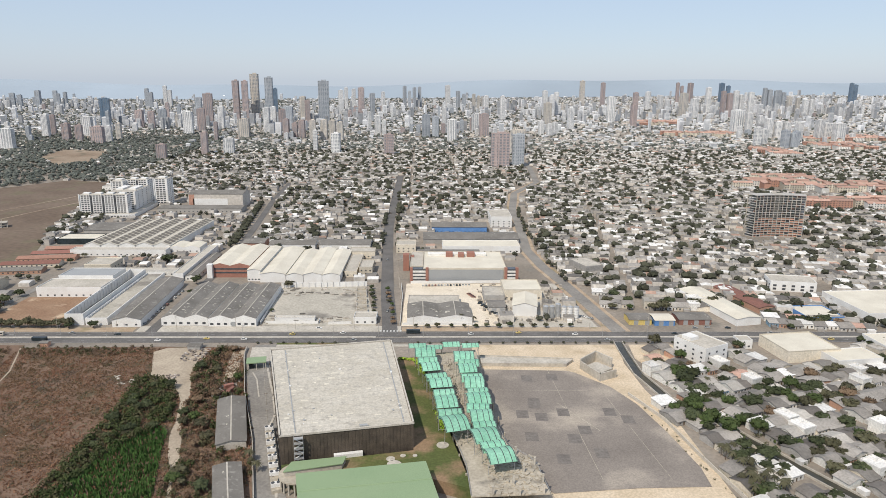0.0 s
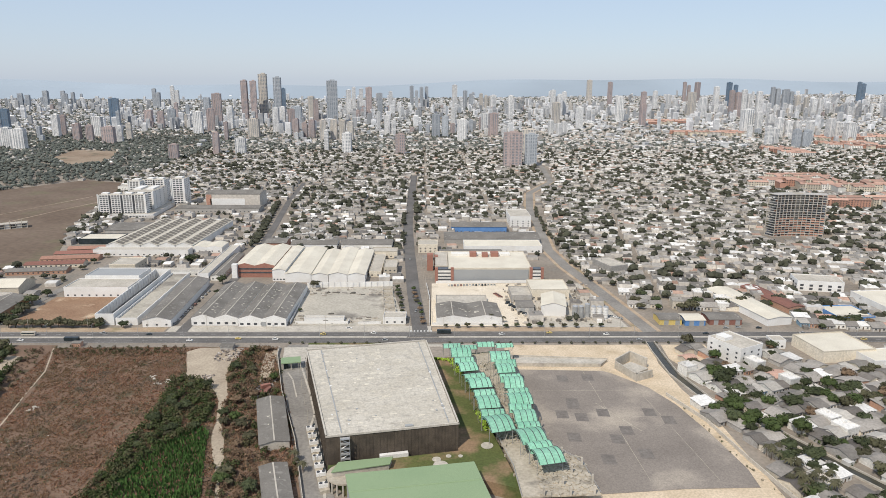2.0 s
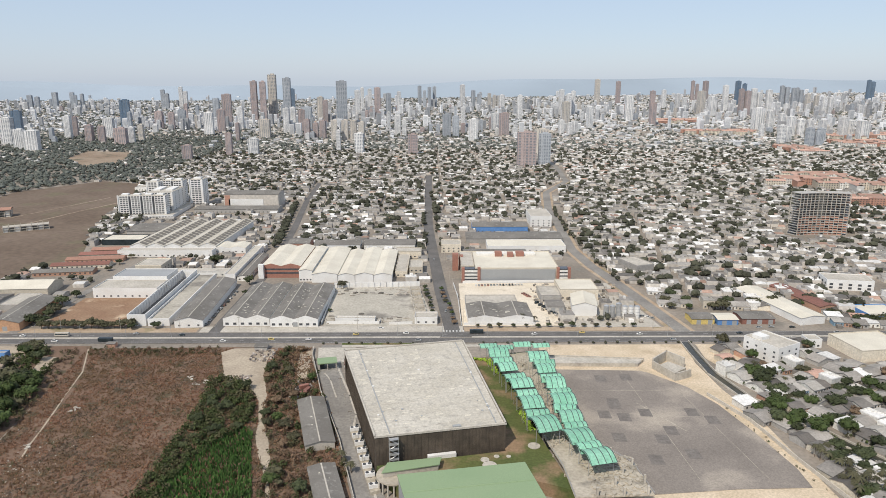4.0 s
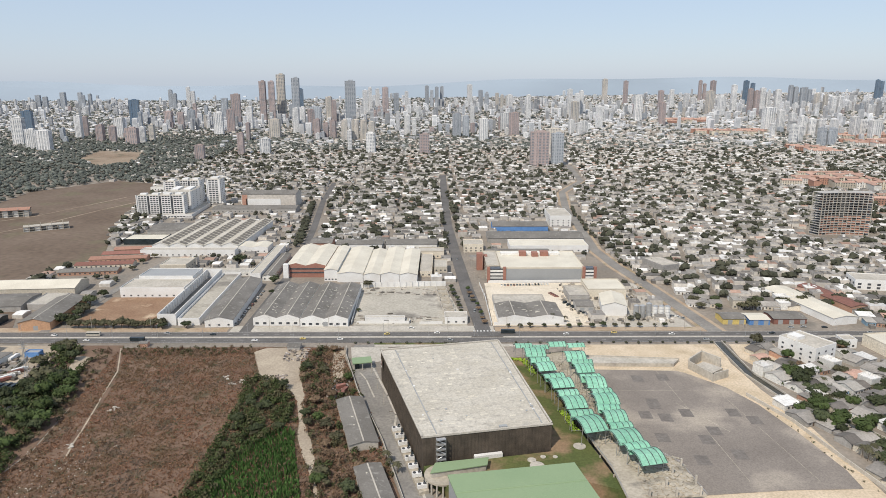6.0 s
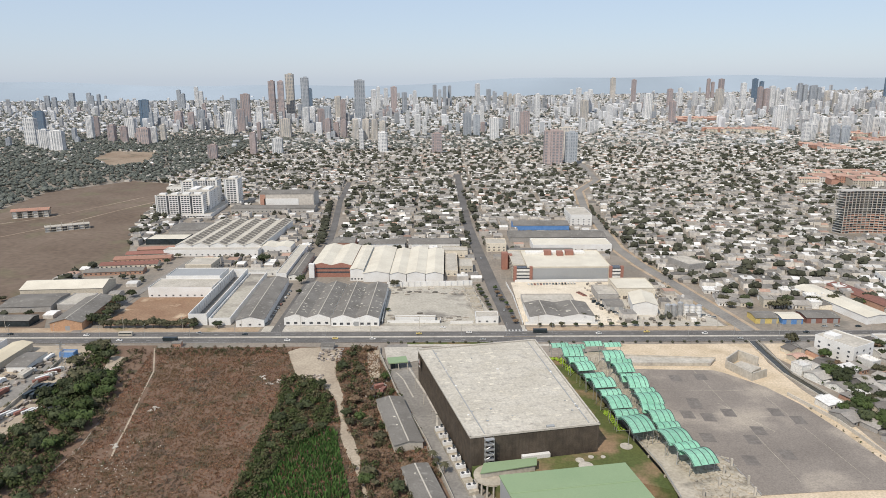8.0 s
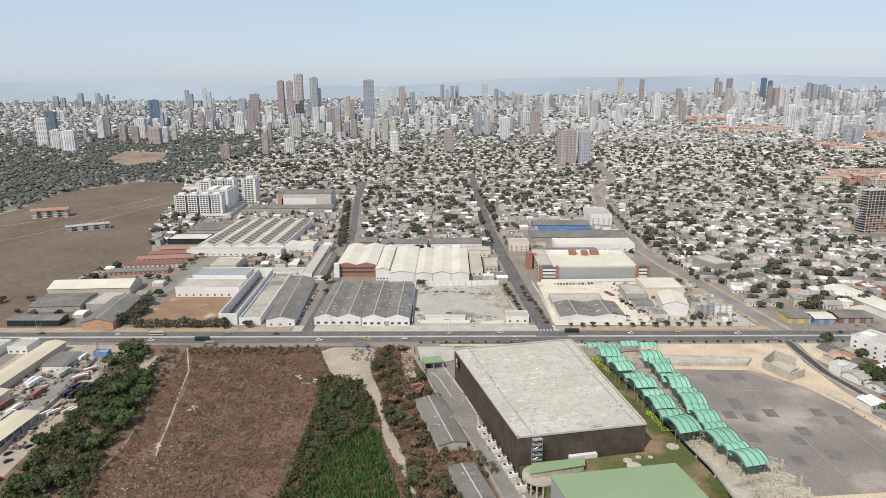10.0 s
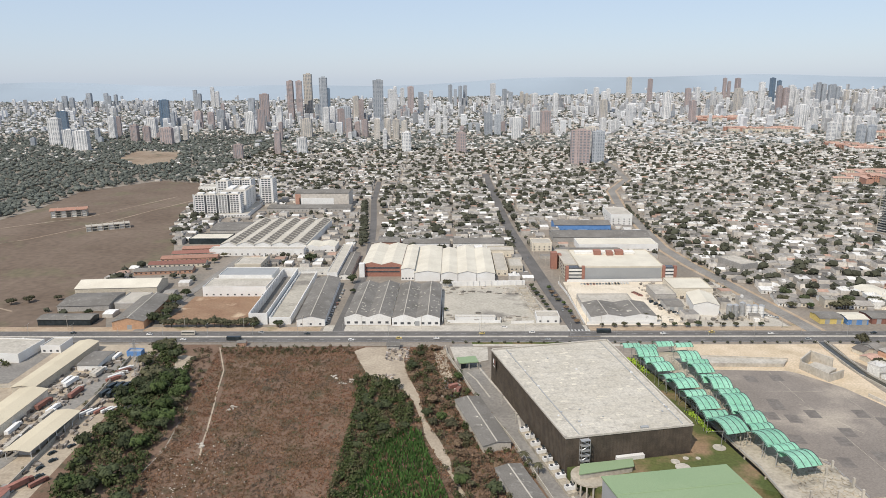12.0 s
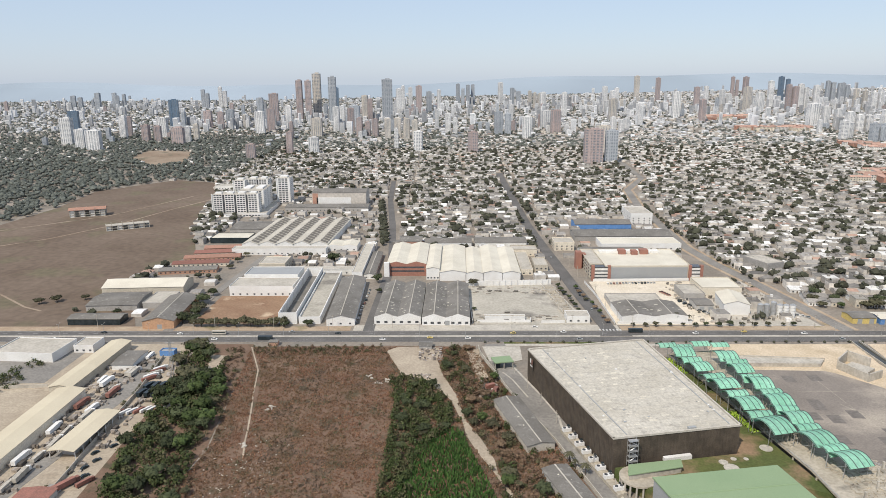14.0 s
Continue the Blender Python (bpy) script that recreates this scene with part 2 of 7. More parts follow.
# ---- mesh helpers ----
class MB:
    """Gathers faces for one mesh."""
    def __init__(self):
        self.v, self.f, self.mi = [], [], []

    def poly(self, pts, k=0):
        n = len(self.v)
        self.v += [tuple(p) for p in pts]
        self.f.append(tuple(range(n, n + len(pts))))
        self.mi.append(k)

    def solid(self, base, z0, z1, k=0, kt=None, top=None):
        """Prism over a polygon of (x, y), counter-clockwise."""
        n, m = len(self.v), len(base)
        top = top or base
        self.v += [(x, y, z0) for x, y in base] + [(x, y, z1) for x, y in top]
        for i in range(m):
            j = (i + 1) % m
            self.f.append((n + i, n + j, n + m + j, n + m + i))
            self.mi.append(k)
        self.f.append(tuple(range(n + m, n + 2 * m)))
        self.mi.append(k if kt is None else kt)
        self.f.append(tuple(range(n + m - 1, n - 1, -1)))
        self.mi.append(k)

    def box(self, cx, cy, z0, w, d, h, rot=0.0, k=0):
        c, s = math.cos(rot), math.sin(rot)
        self.solid([(cx + c * a - s * b, cy + s * a + c * b) for a, b in ((-w / 2, -d / 2), (w / 2, -d / 2), (w / 2, d / 2), (-w / 2, d / 2))], z0, z0 + h, k)

    def gable(self, x0, x1, y0, y1, z0, rise, t=0.15, over=0.4, k=0, along='y'):
        """A double-pitched roof with thickness; the ridge runs along y (or x)."""
        def q(a, b, z):
            return (a, b, z) if along == 'y' else (b, a, z)
        if along != 'y':
            x0, x1, y0, y1 = y0, y1, x0, x1
        x0, x1, y0, y1, xm = x0 - over, x1 + over, y0 - over, y1 + over, (x0 + x1) / 2
        prof = [(x0, z0), (xm, z0 + rise), (x1, z0), (x1, z0 + t), (xm, z0 + rise + t), (x0, z0 + t)]
        n = len(self.v)
        self.v += [q(a, y0, z) for a, z in prof] + [q(a, y1, z) for a, z in prof]
        for i in range(6):
            j = (i + 1) % 6
            self.f.append((n + i, n + j, n + 6 + j, n + 6 + i))
            self.mi.append(k)
        for o in (0, 6):
            self.f += [(n + o, n + o + 1, n + o + 4, n + o + 5), (n + o + 1, n + o + 2, n + o + 3, n + o + 4)]
            self.mi += [k, k]

    def tube(self, a, b, r, n=6, k=0, r2=None):
        a, b = Vector(a), Vector(b)
        q = (b - a).to_track_quat('Z', 'Y')
        r2 = r if r2 is None else r2
        s = len(self.v)
        for p, rr in ((a, r), (b, r2)):
            for i in range(n):
                w = 2 * math.pi * i / n
                self.v.append(tuple(p + q @ Vector((rr * math.cos(w), rr * math.sin(w), 0))))
        for i in range(n):
            j = (i + 1) % n
            self.f.append((s + i, s + j, s + n + j, s + n + i))
            self.mi.append(k)
        self.f.append(tuple(range(s + n, s + 2 * n)))
        self.mi.append(k)

    def mesh(self, name, *mats):
        me = bpy.data.meshes.new(name)
        me.from_pydata(self.v, [], self.f)
        for m in mats:
            me.materials.append(m)
        if len(mats) > 1:
            me.polygons.foreach_set("material_index", self.mi)
        bm = bmesh.new()
        bm.from_mesh(me)
        bmesh.ops.recalc_face_normals(bm, faces=bm.faces)
        bm.to_mesh(me)
        bm.free()
        me.update()
        return me


def part(name, mb, mats, parent=None, label=""):
    mats = mats if isinstance(mats, (list, tuple)) else [mats]
    ob = new(name, mb.mesh(name, *mats))
    if parent:
        ob.parent = parent
    return tagged(ob, label) if label else ob


def sub(name, me, parent, label="", m=None):
    """Another object on a mesh that exists already, as a part."""
    ob = new(name, me)
    ob.parent = parent
    if m is not None:
        ob.matrix_basis = m
    return tagged(ob, label) if label else ob


def thing(name, mb, mats, label, category, group="", kind=""):
    return tagged(part(name, mb, mats), label, category, group, kind)


def terrain(x, y):
    """The land lies flat near by and climbs slowly into the distance, more so to the east."""
    d = max(0.0, y - 900.0)
    k = d / 3600.0
    k = min(k, 1.15)
    return (k ** 1.35) * (88 + 30 * max(-0.6, min(1.0, x / 2500.0)))


def sheet(name, pts, z, m, label, category="ground", lip=0.25):
    """A flat area of ground with a thin edge."""
    mb = MB()
    mb.solid(pts, z - lip, z)
    return thing(name, mb, m, label, category, kind="structure")


def ribbon(line, w):
    """Left and right borders of a strip along a line, as one polygon."""
    le, ri = [], []
    for i, p in enumerate(line):
        a, b = Vector(line[max(0, i - 1)]), Vector(line[min(len(line) - 1, i + 1)])
        n = (b - a).normalized()
        n = Vector((-n.y, n.x))
        le.append(tuple(Vector(p) + n * w / 2))
        ri.append(tuple(Vector(p) - n * w / 2))
    return le, ri


def strip(name, line, w, z, m, label, category="road", lip=0.2):
    le, ri = ribbon(line, w)

    def on(p, dz=0.0):
        return (p[0], p[1], z + dz + (terrain(*p) + 1.0 if p[1] > 900 else 0.0))
    mb = MB()
    for i in range(len(line) - 1):
        mb.poly([on(ri[i]), on(ri[i + 1]), on(le[i + 1]), on(le[i])])
        mb.poly([on(le[i]), on(le[i + 1]), on(le[i + 1], -lip), on(le[i], -lip)])
        mb.poly([on(ri[i]), on(ri[i], -lip), on(ri[i + 1], -lip), on(ri[i + 1])])
    return thing(name, mb, m, label, category, kind="structure")


def wall_line(mb, line, h, t=0.3, z=0.0):
    for a, b in zip(line, line[1:]):
        dx, dy = b[0] - a[0], b[1] - a[1]
        mb.box((a[0] + b[0]) / 2, (a[1] + b[1]) / 2, z, math.hypot(dx, dy) + t, t, h, math.atan2(dy, dx))


def inside(x, y, poly):
    r = False
    for (x0, y0), (x1, y1) in zip(poly, poly[1:] + poly[:1]):
        if (y0 > y) != (y1 > y) and x < (x1 - x0) * (y - y0) / (y1 - y0) + x0:
            r = not r
    return r


def near_line(x, y, line, d):
    for a, b in zip(line, line[1:]):
        ab = Vector(b) - Vector(a)
        t = max(0, min(1, (Vector((x, y)) - Vector(a)).dot(ab) / ab.length_squared))
        if (Vector(a) + ab * t - Vector((x, y))).length < d:
            return True
    return False

# ---- ground ----
mb = MB()
xs = [-6000 + 200 * i for i in range(61)]
ys = [-1500, -900, -500, -250, 0, 300, 600] + [900 + 150 * i for i in range(24)]
for i in range(len(xs) - 1):
    for j in range(len(ys) - 1):
        mb.poly([(x, y, terrain(x, y)) for x, y in ((xs[i], ys[j]), (xs[i + 1], ys[j]), (xs[i + 1], ys[j + 1]), (xs[i], ys[j + 1]))])
thing("ground", mb, citysoil, "dusty pale city ground rising into the distance", "ground", kind="structure")

FIELD = [(-268, -19), (-170, -17), (-107, -19), (-106.5, -30), (-70, -144), (-54, -202), (-32, -300), (-30, -330), (-270, -330), (-250, -160)]
PLAIN = [(-372, 22), (-440, 160), (-410, 250), (-480, 430), (-520, 640), (-575, 790), (-665, 832), (-753, 695), (-731, 535), (-737, 411), (-900, 250), (-900, 22)]
WOODS = [(-737, 411), (-731, 535), (-753, 695), (-665, 835), (-640, 985), (-800, 1000), (-1047, 1155), (-1134, 1012), (-1300, 900), (-1000, 300), (-901, 250)]
TAN_FIELD = [(-922, 1189), (-952, 1354), (-820, 1320), (-746, 1072), (-810, 1043)]
ESTATES = [[(585, 745), (680, 885), (775, 850), (800, 690), (700, 680)], [(615, 600), (625, 545), (690, 520), (800, 530), (800, 610)], [(805, 640), (805, 760), (900, 760), (900, 650)],
           [(800, 1760), (800, 1850), (1040, 1850), (1040, 1740)], [(840, 2170), (840, 2290), (1010, 2290), (1000, 2190)], [(895, 1220), (895, 1380), (960, 1370), (960, 1220)],
           [(1110, 1390), (1110, 1520), (1260, 1500), (1260, 1380)], [(1180, 1590), (1190, 1690), (1450, 1720), (1440, 1610)]]
sheet("dry_field", FIELD, 0.10, fieldsoil, "reddish-brown dry fallow field with scrub")
sheet("belt_ground", [(-312, -14), (-268.2, -14), (-251, -160), (-271, -330), (-292, -330), (-300.2, -110), (-305.2, -60)], 0.09, fieldsoil, "brown ground under the tree belt")
sheet("open_plain", PLAIN, 0.12, plainsoil, "wide brown dry grass plain")
sheet("sandy_lot", [(58, -14), (166, -14), (161, -48), (163, -90), (169, -125), (174, -330), (50, -330), (62, -200), (55, -60)], 0.08, sand, "pale sandy building lot")
sheet("tarmac_yard", [(62, -58.5), (119, -61), (124, -64.5), (142, -86), (152, -110), (159, -144), (164, -180), (163, -196), (127, -197), (86, -201), (72, -174), (60, -132)], 0.30, tarmac, "large grey tarmac yard with darker patches", "pavement")
CLEARING = [(-170, -27), (-163, -20), (-147, -19), (-133, -21), (-131, -33), (-133.8, -41), (-129, -68), (-120.6, -95.6), (-115, -128), (-107, -148.6), (-101, -169), (-100, -181), (-94, -198), (-90, -215), (-85, -260),
            (-88, -260), (-93, -212), (-97.7, -192.7), (-103, -177.5), (-109, -163), (-115, -145), (-117, -130), (-124, -103), (-129, -92.5), (-140.5, -76.6), (-148, -72), (-156, -70), (-158, -60), (-162, -50)]
BELT_GAP = [(-293, -33), (-281, -36), (-276, -71), (-282, -77)]
LANE = [(-113, -25), (-105, -24), (-104.5, -34), (-99.5, -74), (-106, -75), (-112, -45)]
mb = MB()
mb.poly([(x, y, 0.22) for x, y in CLEARING])
thing("clearing", mb, yardsoil, "pale bare dirt clearing running into a sandy footpath", "ground", kind="structure")
sheet("dirt_gap", BELT_GAP, 0.2, yardsoil, "bare pale dirt between the trees")
sheet("dirt_lane", LANE, 0.24, yardsoil, "short sandy lane beside a wall")
sheet("yard_lane", [(-340, -79), (-333, -43), (-326, -40), (-319, -92), (-327, -147), (-323, -167), (-330, -215), (-340, -215), (-334, -147)], 0.2, street_m, "worn grey paved lane through the truck yard", "pavement")
sheet("gate_forecourt", [(-102, -19), (-75, -19), (-75.5, -43), (-83.5, -47), (-98, -45)], 0.36, concrete, "pale concrete forecourt before the gate", "pavement")
sheet("truck_yard", [(-470, -14), (-312, -14), (-305, -60), (-300, -110), (-290, -330), (-560, -330), (-560, -14)], 0.10, yardsoil, "dusty pale truck yard")
sheet("side_lot", [(-560, -84), (-384, -80), (-384, -15), (-560, -15)], 0.16, street_m, "grey worn asphalt lot", "pavement")
sheet("brown_lot", [(-330, 28), (-262, 26), (-264, 100), (-330, 100)], 0.12, redsoil, "reddish bare lot behind a wall")
sheet("concrete_court", [(-106, 26), (-16, 26), (-34, 133), (-112, 130)], 0.20, courtm, "stained pale concrete court", "pavement")
sheet("parking_lot", [(4, 26), (80, 26), (100, 142), (4, 142)], 0.14, gravel_m, "pale gravel parking lot", "pavement")
sheet("works_yard", [(80.5, 22), (160, 22), (146, 142), (100.5, 142)], 0.12, concrete, "cluttered concrete works yard", "pavement")
sheet("forecourt", [(-200, 13.5), (4, 13.5), (4, 25.9), (-200, 25.9)], 0.08, concrete, "pale concrete verge along the road", "pavement")
STREET1 = [(-4, 12), (-13, 120), (-21, 253), (-29, 405), (-32, 629), (-36, 900)]
STREET2 = [(-188, 12), (-188, 208), (-205, 400), (-226, 590), (-240, 800)]
DIAG = [(174, 12), (155, 142), (144, 204), (137, 277), (147, 439), (149, 524), (170, 683), (229, 818), (244, 1020), (242, 1190), (262, 1350), (310, 1560), (358, 1790)]
STREET3 = [(-343, 12), (-338, 120), (-330, 230), (-325, 300), (-330, 440)]
CANAL = [(167, -9), (166, -28), (165.5, -66), (173, -103), (189, -127.5), (200, -152.5), (211, -175), (226.5, -205), (280, -310)]
MAINROAD = [(-1500, 1), (1500, 1)]
strip("road_far_lane", [(-1500, 7), (1500, 7)], 9.5, 0.34, asphalt, "dark grey asphalt dual carriageway")
strip("road_near_lane", [(-1500, -4.8), (1500, -4.8)], 9.5, 0.34, asphalt, "dark grey asphalt dual carriageway")
strip("median", [(-1500, 1.1), (-14, 1.1)], 2.4, 0.52, concrete, "narrow raised concrete median", "kerb", 0.4)
strip("median", [(10, 1.1), (1500, 1.1)], 2.4, 0.52, concrete, "narrow raised concrete median", "kerb", 0.4)
strip("street_1", STREET1, 12, 0.26, asphalt, "straight grey asphalt side street")
strip("street_2", STREET2, 8.5, 0.26, asphalt, "dusty asphalt side street")
strip("street_3", STREET3, 8, 0.24, street_m, "dusty lane lined with trees")
strip("diagonal_street", DIAG, 11.5, 0.28, street_m, "curving grey avenue beside a drain")
strip("footpath", [(-268, -20), (-252, -60), (-245, -95), (-241, -112), (-235, -140), (-233, -152), (-229, -168)], 0.9, 0.26, yardsoil, "thin trodden sandy path", "path")
DRIVE = [(-93, -14), (-90, -50), (-73, -111), (-55, -175), (-44, -215), (-20, -330)]
strip("driveway", DRIVE, 15, 0.30, street_m, "grey asphalt driveway beside the hall")
strip("canal_water", CANAL, 5.4, 0.30, water_m, "dark still canal water", "water")
for s in (-4.2, 4.2):
    le, ri = ribbon(CANAL, 6.4)
    mb = MB()
    wall_line(mb, le if s > 0 else ri, 1.2, 0.5)
    thing("canal_wall", mb, concrete, "low stained concrete canal wall", "wall", kind="structure")

strip("verge", [(5, 18.5), (166, 18.5)], 8, 0.16, dryverge, "dry brown roadside verge with young trees", "ground")
strip("verge", [(-500, 18), (-202, 18)], 9, 0.16, dryverge, "dry brown roadside verge with young trees", "ground")
strip("verge", [(-86, -12), (-14, -12)], 3, 0.36, grass_m, "narrow planted green verge", "ground")
strip("pavement", [(-95, -15.5), (60, -15.5)], 4, 0.2, concrete, "pale concrete pavement along the road", "pavement")
strip("diagonal_verge", DIAG[:8], 19, 0.14, dryverge, "dry verge of the curving avenue", "ground")
for y_ in (-9.2, -0.4, 2.6, 11.4):
    strip("edge_line", [(-700, y_), (700, y_)], 0.18, 0.346, paintline, "worn white road edge line", "road marking", 0.004)
LN = MB()
for i in range(120):
    for y_ in (-4.8, 7.0):
        LN.box(-700 + i * 11.7, y_, 0.341, 3.6, 0.16, 0.006)
thing("lane_dashes", LN, paintline, "worn white lane dashes on asphalt", "road marking", kind="stuff")
for j in range(7):
    sheet("crossing_bar", [(-12 + j * 2.6, 12.4), (-10.8 + j * 2.6, 12.4), (-10.8 + j * 2.6, 15.6), (-12 + j * 2.6, 15.6)], 0.346, paintline, "worn white crossing bar on asphalt", "road marking", 0.02)

sheet("sandy_bank", [(173.5, -14), (206, -14), (204, -44), (178, -62), (171, -40)], 0.09, sand, "pale bare sandy bank beside the canal", "ground")
for k, (ax, ay, bx, by) in enumerate(((104, -108, 122, -142), (84, -120, 150, -128), (70, -90, 140, -92), (106, -60, 112, -190), (134, -84, 146, -190))):
    strip("tarmac_joint", [(ax, ay), (bx, by)], 0.5 if k == 0 else 0.22, 0.306, rawconc, "pale worn joint line in the tarmac", "pavement", 0.02)

# ---- hall ----
HF = [(-45.6, -183.3), (19.1, -170.2), (1.1, -57.1), (-75.2, -73.5)]
HZ = 20.6


def hall():
    mb = MB()
    mb.solid(HF, 0, HZ - 0.4)
    e = thing("exhibition_hall", mb, cladding, "large hall with dark ribbed cladding and pale flat roof", "building")
    c = Vector((sum(p[0] for p in HF) / 4, sum(p[1] for p in HF) / 4))
    inn = [tuple(Vector(p) + (c - Vector(p)).normalized() * 1.2) for p in HF]
    mb = MB()
    mb.solid(inn, HZ - 0.5, HZ - 0.15)
    part("roof", mb, slabroof, e, "pale stained flat roof")
    mb = MB()
    for a, b in zip(HF, HF[1:] + HF[:1]):
        wall_line(mb, [a, b], 1.0, 0.8, HZ - 0.5)
    part("parapet", mb, sidewall, e)
    def at(u, v):
        a, b = Vector(HF[0]).lerp(Vector(HF[1]), u), Vector(HF[3]).lerp(Vector(HF[2]), u)
        q = a.lerp(b, v)
        return (q.x, q.y)
    for u in (0.115, 0.93):
        mb = MB()
        wall_line(mb, [at(u, 0.02), at(u, 0.98)], 0.22, 0.55, HZ - 0.15)
        part("gutter", mb, greypanel, e)
    jn = MB()
    for i in range(1, 17):
        wall_line(jn, [at(0.02, i / 17), at(0.98, i / 17)], 0.05, 0.12, HZ - 0.15)
    for i in range(1, 24):
        wall_line(jn, [at(i / 24, 0.02), at(i / 24, 0.98)], 0.04, 0.08, HZ - 0.15)
    tagged(part("roof_joint", jn, concrete, e), kind="stuff")
    hr = random.Random(8)
    for i in range(26):
        q = at(hr.choice((0.12, 0.93, hr.uniform(0.05, 0.95))), hr.uniform(0.03, 0.97))
        mb = MB()
        mb.box(*q, HZ - 0.15, hr.uniform(0.5, 1.6), hr.uniform(0.5, 1.2), 0.5, 0.2)
        part("roof_vent", mb, steel if i % 3 else white, e)
    mb = MB()
    mb.box(*at(0.62, 0.012), HZ - 0.1, 4.0, 1.6, 1.2, 0.2)
    part("roof_hatch", mb, greypanel, e)
    pt = MB()
    for i in range(70):
        pt.box(*at(hr.uniform(0.03, 0.9), hr.uniform(0.03, 0.96)), HZ - 0.15, hr.uniform(0.8, 4), hr.uniform(0.5, 2), 0.035, 0.2)
    tagged(part("roof_patch", pt, cream, e), kind="stuff")
    rib = MB()
    rib.box(0, 0, 0, 0.28, 0.30, HZ - 1.2)
    me = rib.mesh("cladding_rib", cladding)
    for a, b in zip(HF, HF[1:] + HF[:1]):
        a, b = Vector(a), Vector(b)
        n = int((b - a).length / 1.7)
        ang = math.degrees(math.atan2(b.y - a.y, b.x - a.x))
        for i in range(1, n):
            p = a.lerp(b, i / n)
            sub("cladding_rib", me, e, m=pose(p.x, p.y, 0.4, 0, 0, ang))
    return e


H = hall()

# ---- trees ----
def foliage(mb, cx, cy, cz, rx, rz, n, size, rng, k=0):
    """Loose leaf clumps in and near the shell of an uneven crown."""
    for _ in range(n):
        d = Vector((rng.gauss(0, 1), rng.gauss(0, 1), rng.gauss(0, 1))).normalized()
        r = rng.uniform(0.55, 1.0)
        lump = 0.8 + 0.3 * math.sin(3 * d.x + cx) + 0.2 * math.sin(5 * d.y + 2 * d.z)
        p = Vector((cx + d.x * rx * r * lump, cy + d.y * rx * r * lump, cz + d.z * rz * r * lump))
        u = (d + Vector((rng.uniform(-1, 1), rng.uniform(-1, 1), rng.uniform(-0.4, 1)))).normalized()
        a = u.orthogonal().normalized() * size * rng.uniform(0.6, 1.3)
        b = u.cross(a) * rng.uniform(0.6, 1.1)
        mb.poly([p - a - b * 0.4, p + b * -0.9, p + a - b * 0.3, p + a * 0.5 + b, p - a * 0.6 + b * 0.8], k)


PHI = (1 + 5 ** 0.5) / 2
ICO_V = [Vector(v).normalized() for v in ((-1, PHI, 0), (1, PHI, 0), (-1, -PHI, 0), (1, -PHI, 0), (0, -1, PHI), (0, 1, PHI), (0, -1, -PHI), (0, 1, -PHI), (PHI, 0, -1), (PHI, 0, 1), (-PHI, 0, -1), (-PHI, 0, 1))]
ICO_F = [tuple(int(c, 16) for c in f) for f in "0b5 051 017 07a 0ab 159 5b4 ba2 a76 718 394 342 326 368 389 495 24b 62a 867 981".split()]


def core(mb, cx, cy, cz, rx, rz, rng, k=0):
    """Uneven leafy mass inside a crown."""
    n = len(mb.v)
    for v in ICO_V:
        q = rng.uniform(0.72, 1.15)
        mb.v.append((cx + v.x * rx * q, cy + v.y * rx * q, cz + v.z * rz * q))
    mb.f += [(n + a, n + b, n + c) for a, b, c in ICO_F]
    mb.mi += [k] * 20


def tree_model(rng, h, r, leaf, n=720):
    mb = MB()
    th = h * 0.42
    mb.tube((0, 0, -0.3), (0.15, 0.1, th), 0.035 * h, 7, 0, 0.022 * h)
    lobes = []
    for i in range(5):
        w = i * 1.26 + rng.uniform(-0.3, 0.3)
        tip = (math.cos(w) * r * 0.55, math.sin(w) * r * 0.55, h * rng.uniform(0.58, 0.72))
        mb.tube((0.15, 0.1, th * 0.9), tip, 0.014 * h, 5, 0, 0.006 * h)
        lobes.append(tip)
    lobes.append((0, 0, h * 0.72))
    ob = part("trunk", mb, bark)
    mb = MB()
    for x, y, z in lobes:
        core(mb, x, y, z, r * 0.44, h * 0.18, rng)
        foliage(mb, x, y, z, r * 0.55, h * 0.24, n // 6, r * 0.1, rng)
    part("crown", mb, leaf, ob)
    return ob


def palm_model(rng, h):
    mb = MB()
    mb.tube((0, 0, -0.3), (0.3, 0.1, h), 0.22, 7, 0, 0.15)
    ob = part("trunk", mb, bark)
    mb = MB()
    for i in range(16):
        w = i * 2 * math.pi / 16 + rng.uniform(-0.15, 0.15)
        rise = rng.uniform(-0.2, 0.9)
        pts = []
        for s in range(5):
            q = s / 4
            pts.append(Vector((0.3 + math.cos(w) * 3.4 * q, 0.1 + math.sin(w) * 3.4 * q, h + rise * 2.0 * q - 2.6 * q * q)))
        side = Vector((-math.sin(w), math.cos(w), 0))
        for s in range(4):
            w0, w1 = (0.15, 0.5, 0.5, 0.35, 0.05)[s:s + 2]
            for g in (-1, 1):
                mb.poly([pts[s], pts[s + 1], pts[s + 1] + side * g * w1 + Vector((0, 0, -0.2)), pts[s] + side * g * w0 + Vector((0, 0, -0.2))])
    part("fronds", mb, leafs[1], ob)
    return ob


